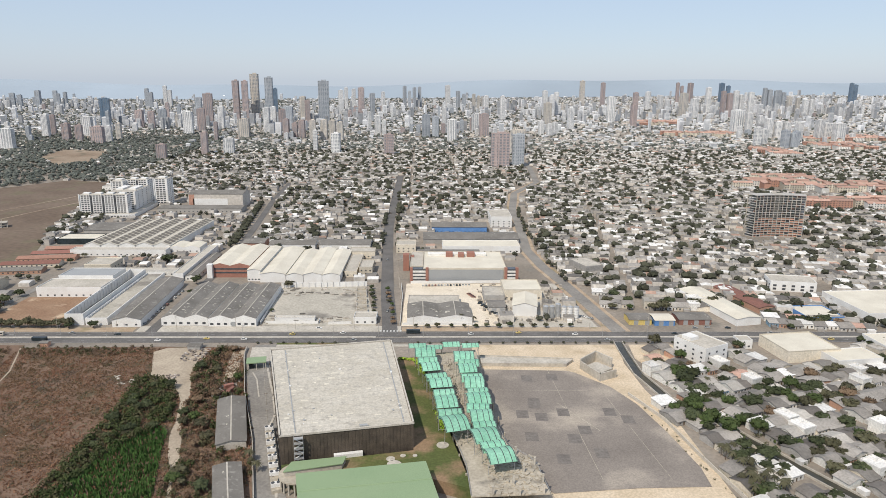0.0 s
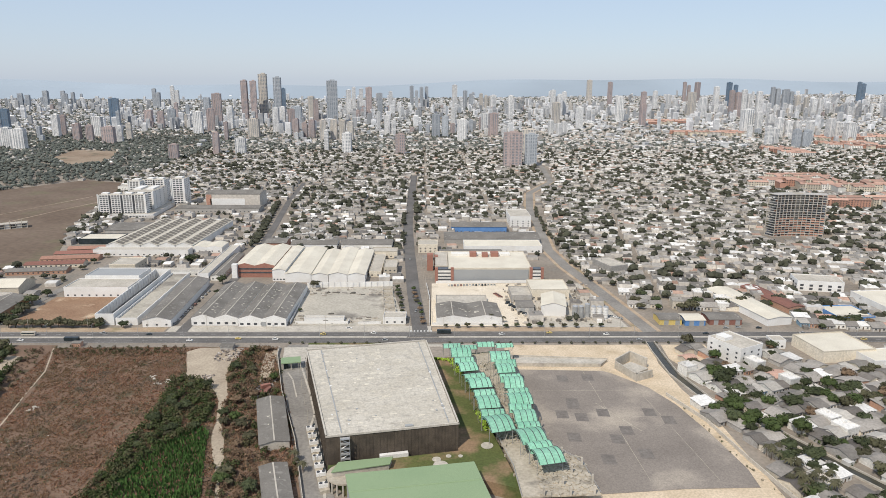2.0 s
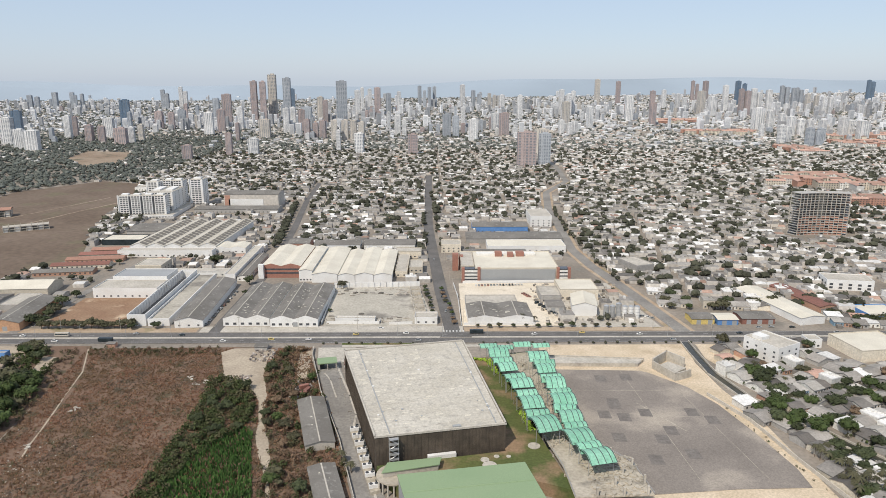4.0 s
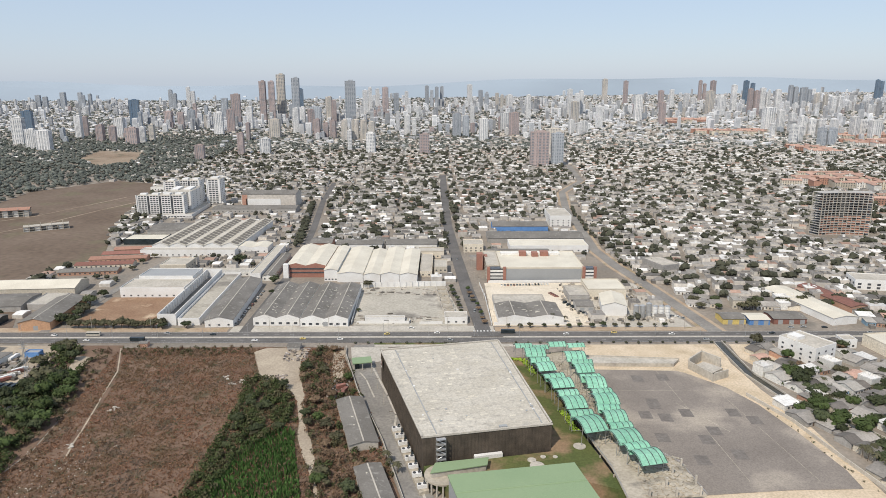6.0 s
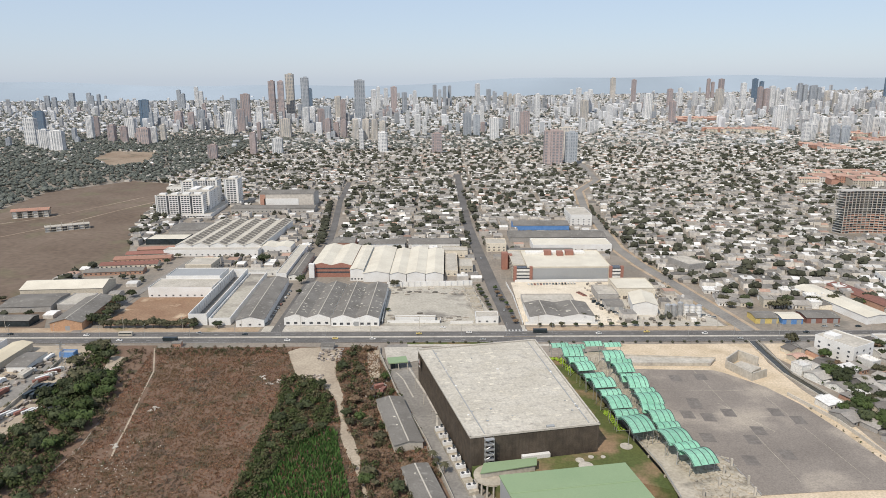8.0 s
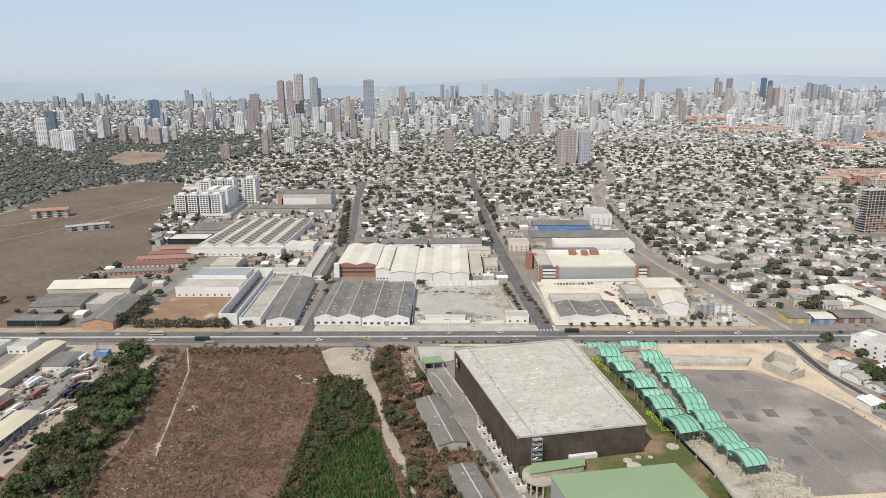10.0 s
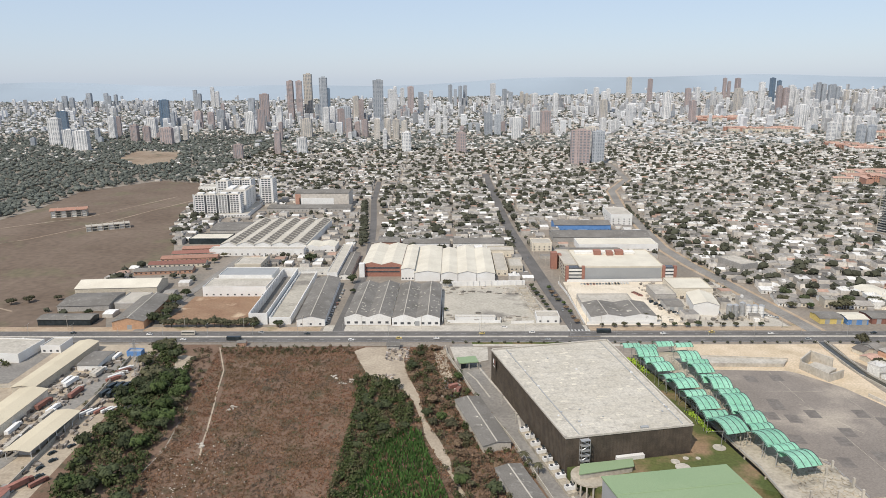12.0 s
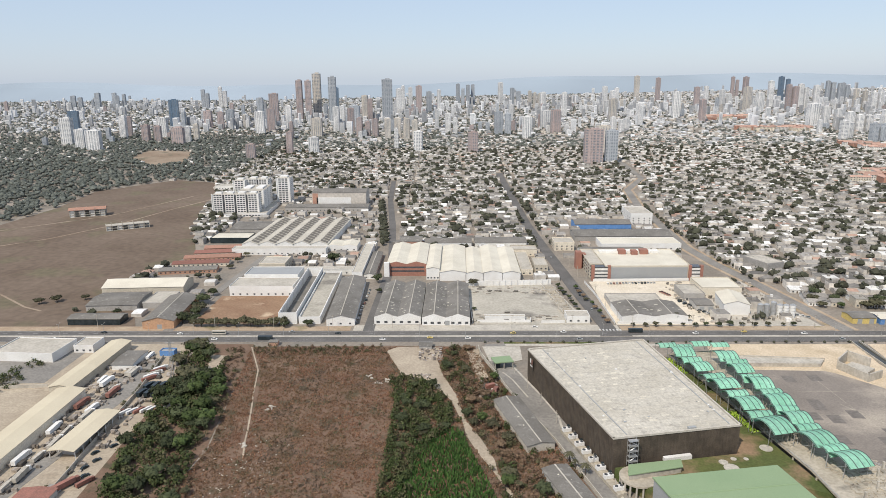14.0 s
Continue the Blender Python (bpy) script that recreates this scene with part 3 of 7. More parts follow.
rng = random.Random(5)
MODELS = []
for i in range(8):
    ob = tree_model(rng, rng.uniform(6.5, 9), rng.uniform(3.8, 5.2), leafs[(0, 1, 0, 2, 1, 0, 3, 2)[i]])
    ob.name = "tree"
    tagged(ob, ("dark green broadleaf tree with a rounded crown", "dusty olive broadleaf tree with a loose crown", "dark green broadleaf tree with a rounded crown",
                "fresh green leafy tree", "dusty olive broadleaf tree with a loose crown", "dark green broadleaf tree with a rounded crown",
                "half-dry brownish tree with thin foliage", "fresh green leafy tree")[i], "tree", "city trees")
    MODELS.append(ob)
PALM = palm_model(rng, 8)
PALM.name = "palm_tree"
tagged(PALM, "palm tree with drooping green fronds", "palm tree", "palms")
MODEL_USED = set()
HOUSE_SPOTS = {}


def plant(x, y, k=None, s=1.0, z=0.0, model=None):
    ob = model or MODELS[k if k is not None else rng.randrange(8)]
    sc = s * rng.uniform(0.8, 1.2)
    m = Matrix.Translation((x, y, z)) @ Matrix.Rotation(rng.uniform(0, 6.28), 4, 'Z') @ Matrix.Diagonal((sc * rng.uniform(0.9, 1.15), sc, sc * rng.uniform(0.85, 1.1), 1))
    if ob not in MODEL_USED:
        MODEL_USED.add(ob)
        ob.matrix_basis = m
        return ob
    return copy_thing(ob, m @ Matrix.Diagonal((*(1 / v for v in ob.scale), 1)))


# ---- small houses ----
def house_model(w, d, h, roof, wall, kind):
    mb = MB()
    mb.box(0, 0, -0.2, w, d, h + 0.2)
    if kind == "gable":
        for s in (-1, 1):
            mb.poly([(s * w / 2, -d / 2, h), (s * w / 2, d / 2, h), (s * w / 2, 0, h + d * 0.14)])
    ob = part("house", mb, wall)
    mb = MB()
    if kind == "gable":
        mb.gable(-w / 2, w / 2, -d / 2, d / 2, h - 0.08, d * 0.15, 0.12, 0.5, along='x')
    elif kind == "shed":
        mb.solid([(-w / 2 - .4, -d / 2 - .4), (w / 2 + .4, -d / 2 - .4), (w / 2 + .4, d / 2 + .4), (-w / 2 - .4, d / 2 + .4)], h, h + 0.12)
        for i, v in enumerate(mb.v):
            mb.v[i] = (v[0], v[1], v[2] + (v[1] + d / 2) * 0.09)
    else:
        mb.box(0, 0, h, w + 0.1, d + 0.1, 0.12)
        for a, b, ww, dd in ((0, -d / 2, w + .3, .25), (0, d / 2, w + .3, .25), (-w / 2, 0, .25, d - .3), (w / 2, 0, .25, d - .3)):
            mb.box(a, b, h + 0.12, ww, dd, 0.7)
        mb.box(w * 0.2, d * 0.15, h + 0.12, 1.4, 1.4, 1.3)
    part("roof", mb, roof, ob)
    mb = MB()
    mb.box(0, 0, 1.0, 1.3, 0.14, 1.2)
    me = mb.mesh("window", window_m)
    mb = MB()
    mb.box(0, -0.12, 0.86, 1.6, 0.3, 0.12)
    sill = mb.mesh("sill", concrete)
    for q in (-1, 1):
        wo = sub("window", me, ob, m=pose(q * w * 0.28, -d / 2, 0))
        sub("sill", sill, wo)
    mb = MB()
    mb.box(0, -d / 2, 0, 1.0, 0.16, 2.1)
    part("door", mb, bark, ob)
    return ob


HOUSES = []
for w, d, h, r, wl, kind, lab in (
        (9, 12, 3.1, 0, 0, "gable", "low white house with a grey sheet roof"), (10, 13, 3.2, 0, 1, "gable", "low cream house with a grey sheet roof"),
        (8, 11, 3.0, 2, 2, "gable", "low grey house with a dark weathered roof"), (9, 13, 3.2, 1, 0, "gable", "low white house with a pale sheet roof"),
        (9, 10, 6.0, 3, 0, "flat", "two-storey white house with a flat roof"), (8, 11, 3.2, 0, 3, "shed", "small brick house with a sloping grey roof"),
        (9, 12, 3.1, 2, 1, "gable", "low cream house with a dark weathered roof"), (7, 9, 3.0, 1, 4, "shed", "small blue-painted house with a pale roof"),
        (10, 11, 3.2, 4, 1, "gable", "low cream house with a red tile roof"), (9, 11, 6.2, 1, 1, "flat", "two-storey cream house with a flat roof"),
        (10, 14, 3.0, 0, 2, "gable", "low grey house with a grey sheet roof"), (11, 10, 3.3, 3, 0, "shed", "low white house with a white roof")):
    ob = house_model(w, d, h, roofs[r], walls[wl], kind)
    tagged(ob, lab, "house", "district houses")
    HOUSES.append(ob)
HWEIGHT = [8, 7, 8, 6, 3, 4, 7, 2, 1, 2, 7, 4]


def put_house(x, y, rot, z=0.0):
    ob = rng.choices(HOUSES, HWEIGHT)[0]
    m = Matrix.Translation((x, y, z)) @ Matrix.Rotation(rot, 4, 'Z') @ Matrix.Diagonal((rng.uniform(0.85, 1.1), rng.uniform(0.85, 1.1), rng.uniform(0.9, 1.15), 1))
    if ob not in MODEL_USED:
        MODEL_USED.add(ob)
        ob.matrix_basis = m
        return ob
    return copy_thing(ob, m @ Matrix.Diagonal((*(1 / v for v in ob.scale), 1)))


# plan of what is built over, so that the houses leave it free
KEEP = [
    [(-480, -400), (190, -400), (179, -204), (172, -172), (167, -131), (162, -100), (176, -60), (178, 12), (-480, 12)],
    [(-420, 10), (178, 10), (150, 225), (-10, 225), (-30, 262), (-420, 262)],
    [(-420, 260), (-182, 260), (-230, 620), (-420, 620)],
    PLAIN, WOODS, TAN_FIELD, *ESTATES,
    [(190, -12), (205, -55), (242, -55), (242, -12)],
    [(255, -12), (262, -56), (340, -56), (340, -12)],
    [(340, 100), (396, 100), (396, 145), (340, 145)],
    [(415, 315), (505, 315), (505, 385), (415, 385)],
    [(-10, 225), (142, 225), (150, 440), (-10, 440)],
    [(180, 14), (300, 14), (300, 62), (180, 62)],
]


def is_free(x, y):
    if y > 2300:
        return True
    if -14 < y < 17 or near_line(x, y, CANAL, 8):
        return False
    if y < 1800 and (near_line(x, y, DIAG, 13) or near_line(x, y, STREET1, 11) or near_line(x, y, STREET2, 10)):
        return False
    return not any(inside(x, y, p) for p in KEEP)


def in_view(x, y, pad=25):
    d = y + 480
    return -125 - 0.66 * d - pad < x < 35 + 0.66 * d + pad and y > -260


FARW, FARR, FART, FARU = MB(), MB(), MB(), MB()
DETAIL = 330
ROT = 0.02


def far_house(x, y, rot, z):
    w, d, h = rng.uniform(7.5, 11.5), rng.uniform(9, 14.5), rng.choice((3, 3, 3, 3.2, 3.2, 3.4, 3.6, 6, 6.5))
    c, s = math.cos(rot), math.sin(rot)
    base = [(x + c * a - s * b, y + s * a + c * b) for a, b in ((-w / 2, -d / 2), (w / 2, -d / 2), (w / 2, d / 2), (-w / 2, d / 2))]
    n = len(FARW.v)
    FARW.v += [(p[0], p[1], z - 1) for p in base] + [(p[0], p[1], z + h) for p in base]
    for i in range(4):
        j = (i + 1) % 4
        FARW.f.append((n + i, n + j, n + 4 + j, n + 4 + i))
        FARW.mi.append(0)
    n = len(FARR.v)
    rise = 0.0 if h > 5 else rng.uniform(0.8, 1.6)
    m0, m1 = [((base[a][0] + base[b][0]) / 2, (base[a][1] + base[b][1]) / 2) for a, b in ((0, 3), (1, 2))]
    FARR.v += [(p[0], p[1], z + h) for p in base] + [(*m0, z + h + rise), (*m1, z + h + rise)]
    FARR.f += [(n, n + 1, n + 5, n + 4), (n + 3, n + 4, n + 5, n + 2), (n, n + 4, n + 3), (n + 1, n + 2, n + 5)]
    k = rng.choices((0, 1, 2, 3), (30, 42, 22, 6) if x < 0.25 * y or y < 900 else (12, 30, 47, 11))[0]
    FARR.mi += [k] * 4
    if y < 900 and rng.random() < 0.7:
        a, b = rng.uniform(-0.25, 0.25) * w, (d / 2 + 1.8) * rng.choice((-1, 1))
        FARR.box(x + c * a - s * b, y + s * a + c * b, z, w * rng.uniform(0.35, 0.8), 3.6, rng.uniform(2.2, 2.8), rot, rng.choice((0, 1, 1, 2)))
    if h > 5 and y < 1300:
        FARR.box(x + rng.uniform(-2, 2), y + rng.uniform(-2, 2), z + h, rng.uniform(1.5, 3.5), rng.uniform(1.5, 3.5), rng.uniform(1.2, 2.4), rot, rng.choice((1, 2)))


def far_tree(x, y, z, s=1.0):
    # distant trees go to the mesh whose foliage colour imitates haze
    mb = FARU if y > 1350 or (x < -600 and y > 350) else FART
    core(mb, x, y, z + 3.8 * s, 3.7 * s, 2.7 * s, rng)
    if y < 900:
        core(mb, x + rng.uniform(-3, 3) * s, y + rng.uniform(-3, 3) * s, z + 3.0 * s, 2.6 * s, 2.0 * s, rng)
    foliage(mb, x, y, z + 4.0 * s, 4.5 * s, 3.3 * s, 24 if y < 900 else 5, (0.85 if y < 900 else 1.7) * s, rng)


def near_enough(x, y):
    return math.hypot(x - 30, y + 480) < 610


def avenue_x(y):
    """How far east the curving avenue lies."""
    for (xa, ya), (xb, yb) in zip(DIAG, DIAG[1:]):
        if ya <= y <= yb:
            return xa + (xb - xa) * (y - ya) / (yb - ya)
    return 174 if y < 12 else 250


COUNT = collections.Counter()


def grid_district(rot0, v0, v1, pitch, belongs):
    """Blocks of two rows of houses back to back, with yards, streets and trees between."""
    c, s = math.cos(rot0), math.sin(rot0)
    for row in range(int(v0 // pitch), int(v1 // pitch)):
        for side in (0, 1):
            v = row * pitch + side * pitch * 0.43
            half = 0.75 * (v + 900) + 350
            u = -half
            while u < half:
                u += rng.uniform(7.8, 10.6) * (1.0 if v < 1700 else 1.7)
                if int(u // 95) != int((u - 9) // 95):
                    u += 9
                x, y = c * u - s * v, s * u + c * v
                if not in_view(x, y) or not belongs(x, y):
                    continue
                z = terrain(x, y)
                sparse = x < -600 and y < 1750
                if rng.random() < (0.6 if y < 1500 else 0.5 if x < 0.25 * y else 0.3) + (0.35 if sparse else 0):
                    a, b = x + rng.uniform(-3, 3), y + rng.choice((-8.5, 8.5)) + rng.uniform(-1.5, 1.5)
                    if is_free(a, b):
                        if near_enough(a, b) and COUNT["tree"] < 110:
                            COUNT["tree"] += 1
                            plant(a, b, rng.choice((0, 0, 1, 1, 2, 4, 5, 6, 3)), rng.uniform(0.7, 1.2))
                        else:
                            far_tree(a, b, z, rng.choice((0.7, 0.9, 1.0, 1.15, 1.3, 1.5)))
                if not is_free(x, y) or rng.random() < 0.03 or (sparse and rng.random() < 0.7):
                    continue
                if y > 1700 and rng.random() < 0.35:
                    continue
                rot = rot0 + rng.gauss(0, 0.02) + (math.pi / 2 if rng.random() < 0.2 else 0)
                if y < DETAIL and near_enough(x, y) and COUNT["house"] < 310:
                    COUNT["house"] += 1
                    put_house(x, y, rot)
                    if rng.random() < 0.8:
                        a, b = x + rng.uniform(-3, 3), y + 8.2 * rng.choice((-1, 1))
                        FARR.box(a, b, 0, rng.uniform(3, 7), rng.uniform(2.5, 4.5), rng.uniform(2.2, 2.9), rot, rng.choice((0, 1, 1, 2)))
                else:
                    far_house(x, y, rot, z)


grid_district(0.40, -500, 60, 28, lambda x, y: y < -14 and x > 150)
grid_district(-0.13, -200, 1500, 33, lambda x, y: y > 14 and x > avenue_x(y) and y < 1300)
grid_district(ROT, 0, 1400, 33, lambda x, y: y > 14 and x < avenue_x(y) and y < 1300)
grid_district(-0.05, 1200, 4300, 40, lambda x, y: y > 1300)
# ---- towers ----
TOWERS = {}


def tower_model(colour, floors, nx, ny):
    """18 x 15 m on plan, 3 m storeys, with window boxes, slab edges and a lift house."""
    mb = MB()
    h = floors * 3.0
    mb.box(0, 0, -6, 18, 15, h + 6)
    mb.box(1, 2, h, 8, 6, 3.5)
    for sx in (-1, 1):
        mb.box(sx * 8.9, 0, h, 0.3, 15.2, 1.0)
        mb.box(0, sx * 7.5, h, 17.4, 0.3, 1.0)
    ob = part("apartment_tower", mb, tw[colour])
    mb = MB()
    for f in range(floors):
        z = f * 3.0 + 0.9
        for i in range(nx):
            mb.box((i + 0.5) * 18 / nx - 9, -7.5, z, 18 / nx * 0.58, 0.2, 1.5)
        for i in range(ny):
            for sx in (-1, 1):
                mb.box(sx * 9, (i + 0.5) * 15 / ny - 7.5, z, 0.2, 15 / ny * 0.5, 1.4)
    tagged(part("window_grid", mb, farglass, ob), kind="stuff")
    mb = MB()
    mb.box(-4.5, -7.7, -5, 2.2, 1.2, h + 6.2)
    part("facade_pier", mb, tw[colour], ob)
    return ob


TLABEL = {"grey": "grey concrete apartment tower", "white": "white-painted apartment tower", "brick": "brown brick apartment tower",
          "sand": "sand-coloured apartment tower", "blue": "dark blue glass office tower"}


def tower(x, y, w, top, colour, d=None):
    if w > 48:   # a close group of slender towers
        n = round(w / 27)
        for i in range(n):
            tower(x + (i - (n - 1) / 2) * w / n, y + rng.uniform(-25, 25), w / n * rng.uniform(0.7, 0.95), top - (rng.uniform(0, 0.22) * (top - terrain(x, y)) if i else 0), colour)
        return None
    z = terrain(x, y)
    h = max(12.0, top - z)
    fl = min((8, 14, 22, 34), key=lambda q: abs(q * 3 - h))
    key = (colour, fl)
    sx, sy, sz = w * 0.88 / 18.0, (d or min(max(w * 0.7, 11), 17)) / 15.0, h / (fl * 3.0)
    m = Matrix.Translation((x, y, z)) @ Matrix.Rotation(rng.uniform(-0.12, 0.2), 4, 'Z') @ Matrix.Diagonal((sx, sy, sz, 1))
    if key not in TOWERS:
        ob = tower_model(colour, fl, 5, 4)
        tagged(ob, TLABEL[colour] + (" with many storeys" if fl > 14 else " of middling height"), "tower", "city towers")
        TOWERS[key] = ob
        ob.matrix_basis = m
        return ob
    ob = TOWERS[key]
    return copy_thing(ob, m @ Matrix.Diagonal((*(1 / v for v in ob.scale), 1)))


tower(-750, 2300, 27, 184, "brick")
tower(-717, 2310, 27, 183, "brick")
tower(-695, 2380, 37, 210, "sand")
tower(-612, 2270, 33, 196, "grey")
tower(-623, 2420, 23, 153, "blue")
tower(-391, 2220, 46, 185, "grey")
tower(-1178, 2100, 38, 119, "blue")
tower(-815, 2150, 38, 137, "brick")
tower(-967, 2500, 29, 114, "grey")
tower(-724, 2000, 24, 96, "white")
tower(-762, 1900, 29, 91, "brick")
tower(-772, 1800, 33, 86, "white")
tower(-1025, 2300, 16, 97, "brick")
tower(-980, 2300, 14, 90, "grey")
tower(-971, 2000, 24, 77, "brick")
tower(-1034, 2050, 31, 79, "brick")
tower(-969, 2100, 31, 81, "grey")
tower(-496, 2350, 27, 123, "sand")
tower(-469, 2300, 23, 110, "brick")
tower(-527, 1850, 23, 98, "white")
tower(-515, 1900, 21, 99, "white")
tower(-486, 1900, 27, 90, "brick")
tower(-487, 2000, 42, 95, "grey")
tower(-387, 2700, 26, 144, "white")
tower(-375, 2800, 19, 155, "white")
tower(-295, 2700, 31, 156, "brick")
tower(-340, 2800, 21, 148, "white")
tower(-253, 2800, 26, 129, "grey")
tower(-209, 2900, 19, 135, "white")
tower(-78, 3200, 104, 159, "grey")
tower(-1250, 1500, 39, 85, "white")
tower(-1310, 1650, 33, 98, "blue")
tower(-1095, 1350, 43, 60, "white")
tower(-1157, 1400, 31, 60, "white")
tower(-1182, 1700, 23, 80, "white")
tower(-1186, 1750, 18, 75, "brick")
tower(-1040, 1600, 60, 59, "brick")
tower(-927, 1500, 39, 56, "brick")
tower(-1077, 1750, 36, 71, "white")
tower(-919, 1550, 20, 55, "white")
tower(-911, 1600, 17, 59, "sand")
tower(556, 2600, 75, 147, "white")
tower(746, 2300, 36, 128, "white")
tower(960, 2700, 26, 140, "brick")
tower(781, 2100, 25, 104, "brick")
tower(841, 3300, 30, 191, "sand")
tower(954, 3300, 24, 181, "brick")
tower(1572, 3200, 59, 182, "blue")
tower(1335, 2600, 55, 149, "brick")
tower(1452, 2700, 90, 150, "white")
tower(1746, 3000, 126, 160, "grey")
tower(1477, 3600, 49, 183, "brick")
tower(1541, 3600, 33, 182, "brick")
tower(2373, 3400, 56, 186, "blue")
tower(1107, 3000, 22, 140, "white")
tower(1098, 2700, 59, 127, "white")
tower(1146, 2600, 37, 140, "sand")
tower(1158, 2500, 36, 118, "white")
tower(1333, 2800, 26, 163, "white")
tower(1693, 2700, 51, 125, "sand")
tower(1708, 2600, 62, 114, "white")
tower(280, 2800, 32, 120, "white")
tower(320, 2400, 23, 128, "white")
tower(253, 2900, 68, 126, "sand")
tower(176, 3100, 58, 137, "grey")
tower(112, 3300, 30, 164, "white")
tower(24, 1700, 59, 84, "grey")
tower(71, 2000, 18, 94, "white")
tower(88, 1600, 31, 75, "white")
tower(182, 1900, 39, 78, "white")
tower(195, 1750, 36, 85, "brick")
tower(475, 2200, 33, 106, "sand")
tower(525, 2000, 24, 96, "white")
tower(1084, 1900, 48, 94, "white")
tower(1128, 1850, 66, 86, "white")
tower(1135, 1700, 80, 75, "white")
tower(1145, 1600, 51, 72, "white")
tower(1238, 1650, 61, 77, "white")
tower(1267, 1600, 39, 68, "white")
tower(981, 1500, 57, 62, "white")
tower(1045, 1450, 74, 57, "grey")
tower(-1452, 3200, 59, 141, "grey")
tower(-1397, 3300, 61, 154, "white")
tower(-2139, 3200, 60, 114, "grey")
tower(-2033, 3200, 30, 128, "grey")
tower(-1922, 3200, 74, 128, "grey")
tower(-985, 1700, 11, 91, "grey")
tower(-543, 1250, 17, 60, "brick")
tower(-613, 1150, 24, 39, "brick")
tower(-482, 1250, 28, 46, "white")
tower(-564, 1700, 39, 69, "sand")
tower(-399, 1650, 73, 71, "brick")
tower(-287, 1600, 109, 73, "sand")
tower(-221, 1300, 25, 55, "white")
tower(-81, 1250, 26, 56, "brick")
tower(-282, 1350, 12, 58, "white")
tower(243, 1250, 40, 69, "sand")
tower(-621, 1600, 12, 64, "brick")
tower(414, 1800, 74, 60, "white")
tower(-151, 1800, 22, 76, "white")
tower(-127, 1750, 16, 64, "white")
tower(-192, 1950, 14, 81, "white")

# the rest of the skyline: taller quarters here and there
trng = random.Random(11)
QUARTERS = [(-750, 2250, 330), (-420, 2350, 240), (-1000, 2150, 230), (-300, 2750, 300), (150, 3050, 420), (600, 2650, 260), (1150, 2600, 300), (1450, 2750, 300), (1800, 2850, 380),
            (1150, 1750, 130), (-1900, 3250, 330), (-1250, 1600, 120), (-500, 1850, 160), (2300, 3300, 300), (150, 1850, 130)]
for i in range(170):
    qx, qy, qr = trng.choice(QUARTERS)
    x, y = trng.gauss(qx, qr * 0.7), trng.gauss(qy, qr * 0.7)
    if not in_view(x, y, 0) or y < 1350 or y > 4200:
        continue
    top = terrain(x, y) + trng.choice((18, 24, 24, 30, 30, 36, 45, 54)) * (0.75 if y < 1900 else 1.0)
    tower(x, y, trng.uniform(11, 19), top, trng.choice(("white", "white", "white", "sand", "grey", "brick") if x > 0.2 * y else ("grey", "white", "sand", "brick", "white", "grey")))

# the dense middle and far city, countless low and mid-rise blocks
FARB, FARN = MB(), MB()
for i in range(9500):
    y = 1400 + 2850 * trng.random() ** 0.85
    x = trng.uniform(-0.69, 0.71) * (y + 480) - 40
    if y < 1900 and (trng.random() < 0.6 or x < -700):
        continue
    z = terrain(x, y)
    tall = max(math.exp(-((x - a) ** 2 + (y - b) ** 2) / (r * r)) for a, b, r in QUARTERS)
    w, d = trng.uniform(8, 19), trng.uniform(8, 15)
    h = trng.choice((14, 18, 22, 28, 36, 44)) if trng.random() < 0.04 + 0.42 * tall else trng.choice((4, 5, 6, 6, 7, 8, 9, 11))
    rot = trng.choice((0.02, -0.13, -0.05, 0.35)) + trng.gauss(0, 0.05)
    FARB.box(x, y, z - 4, w, d, h + 4, rot)
    c, s_ = math.cos(rot), math.sin(rot)
    for f in range(1, int(h / 3.2)):
        FARN.box(x + s_ * d / 2, y - c * d / 2, z + f * 3.2, w * 0.86, 0.3, 1.2, rot)
thing("far_city_blocks", FARB, farblock, "countless pale mid-rise blocks of the far city", "buildings", kind="stuff")
thing("far_city_windows", FARN, farglass, "window bands of the far city blocks", "windows", kind="stuff")

# woods between the far districts, and the tree belt of the plain
for i in range(7500):
    y = trng.uniform(1350, 4200)
    x = trng.uniform(-0.7, 0.7) * (y + 480) - 40
    if x > 0.25 * y and trng.random() < 0.55:
        continue
    far_tree(x, y, terrain(x, y), trng.uniform(0.8, 1.5))
for i in range(4200):
    x, y = trng.uniform(-1300, -640), trng.uniform(250, 1160)
    if inside(x, y, WOODS):
        far_tree(x, y, terrain(x, y), trng.uniform(0.8, 1.5))
for i in range(1500):
    x, y = trng.uniform(-1400, -560), trng.uniform(840, 1600)
    if in_view(x, y) and not any(inside(x, y, p) for p in (PLAIN, WOODS, TAN_FIELD)):
        far_tree(x, y, terrain(x, y), trng.uniform(0.8, 1.5))
for a, b, n, rr in ((735, 1550, 70, 45), (650, 1140, 110, 50), (470, 975, 60, 40), (850, 960, 120, 60)):
    for i in range(n):
        x, y = trng.gauss(a, rr * 1.3), trng.gauss(b, rr * 0.5)
        if not any(inside(x, y, p) for p in ESTATES):
            far_tree(x, y, terrain(x, y), trng.uniform(0.7, 1.2))
mb = MB()
mb.poly([(x, y, terrain(x, y) + 1.2) for x, y in TAN_FIELD])
thing("tan_field", mb, soil, "bare tan field among woods", "ground", kind="structure")
# backdrop land and hills carry the haze in their blue-grey colour
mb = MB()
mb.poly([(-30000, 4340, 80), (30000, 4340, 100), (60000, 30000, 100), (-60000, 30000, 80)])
thing("backdrop_land", mb, hillm, "distant land tinted haze-blue, reaching the horizon", "land", kind="structure")
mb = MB()
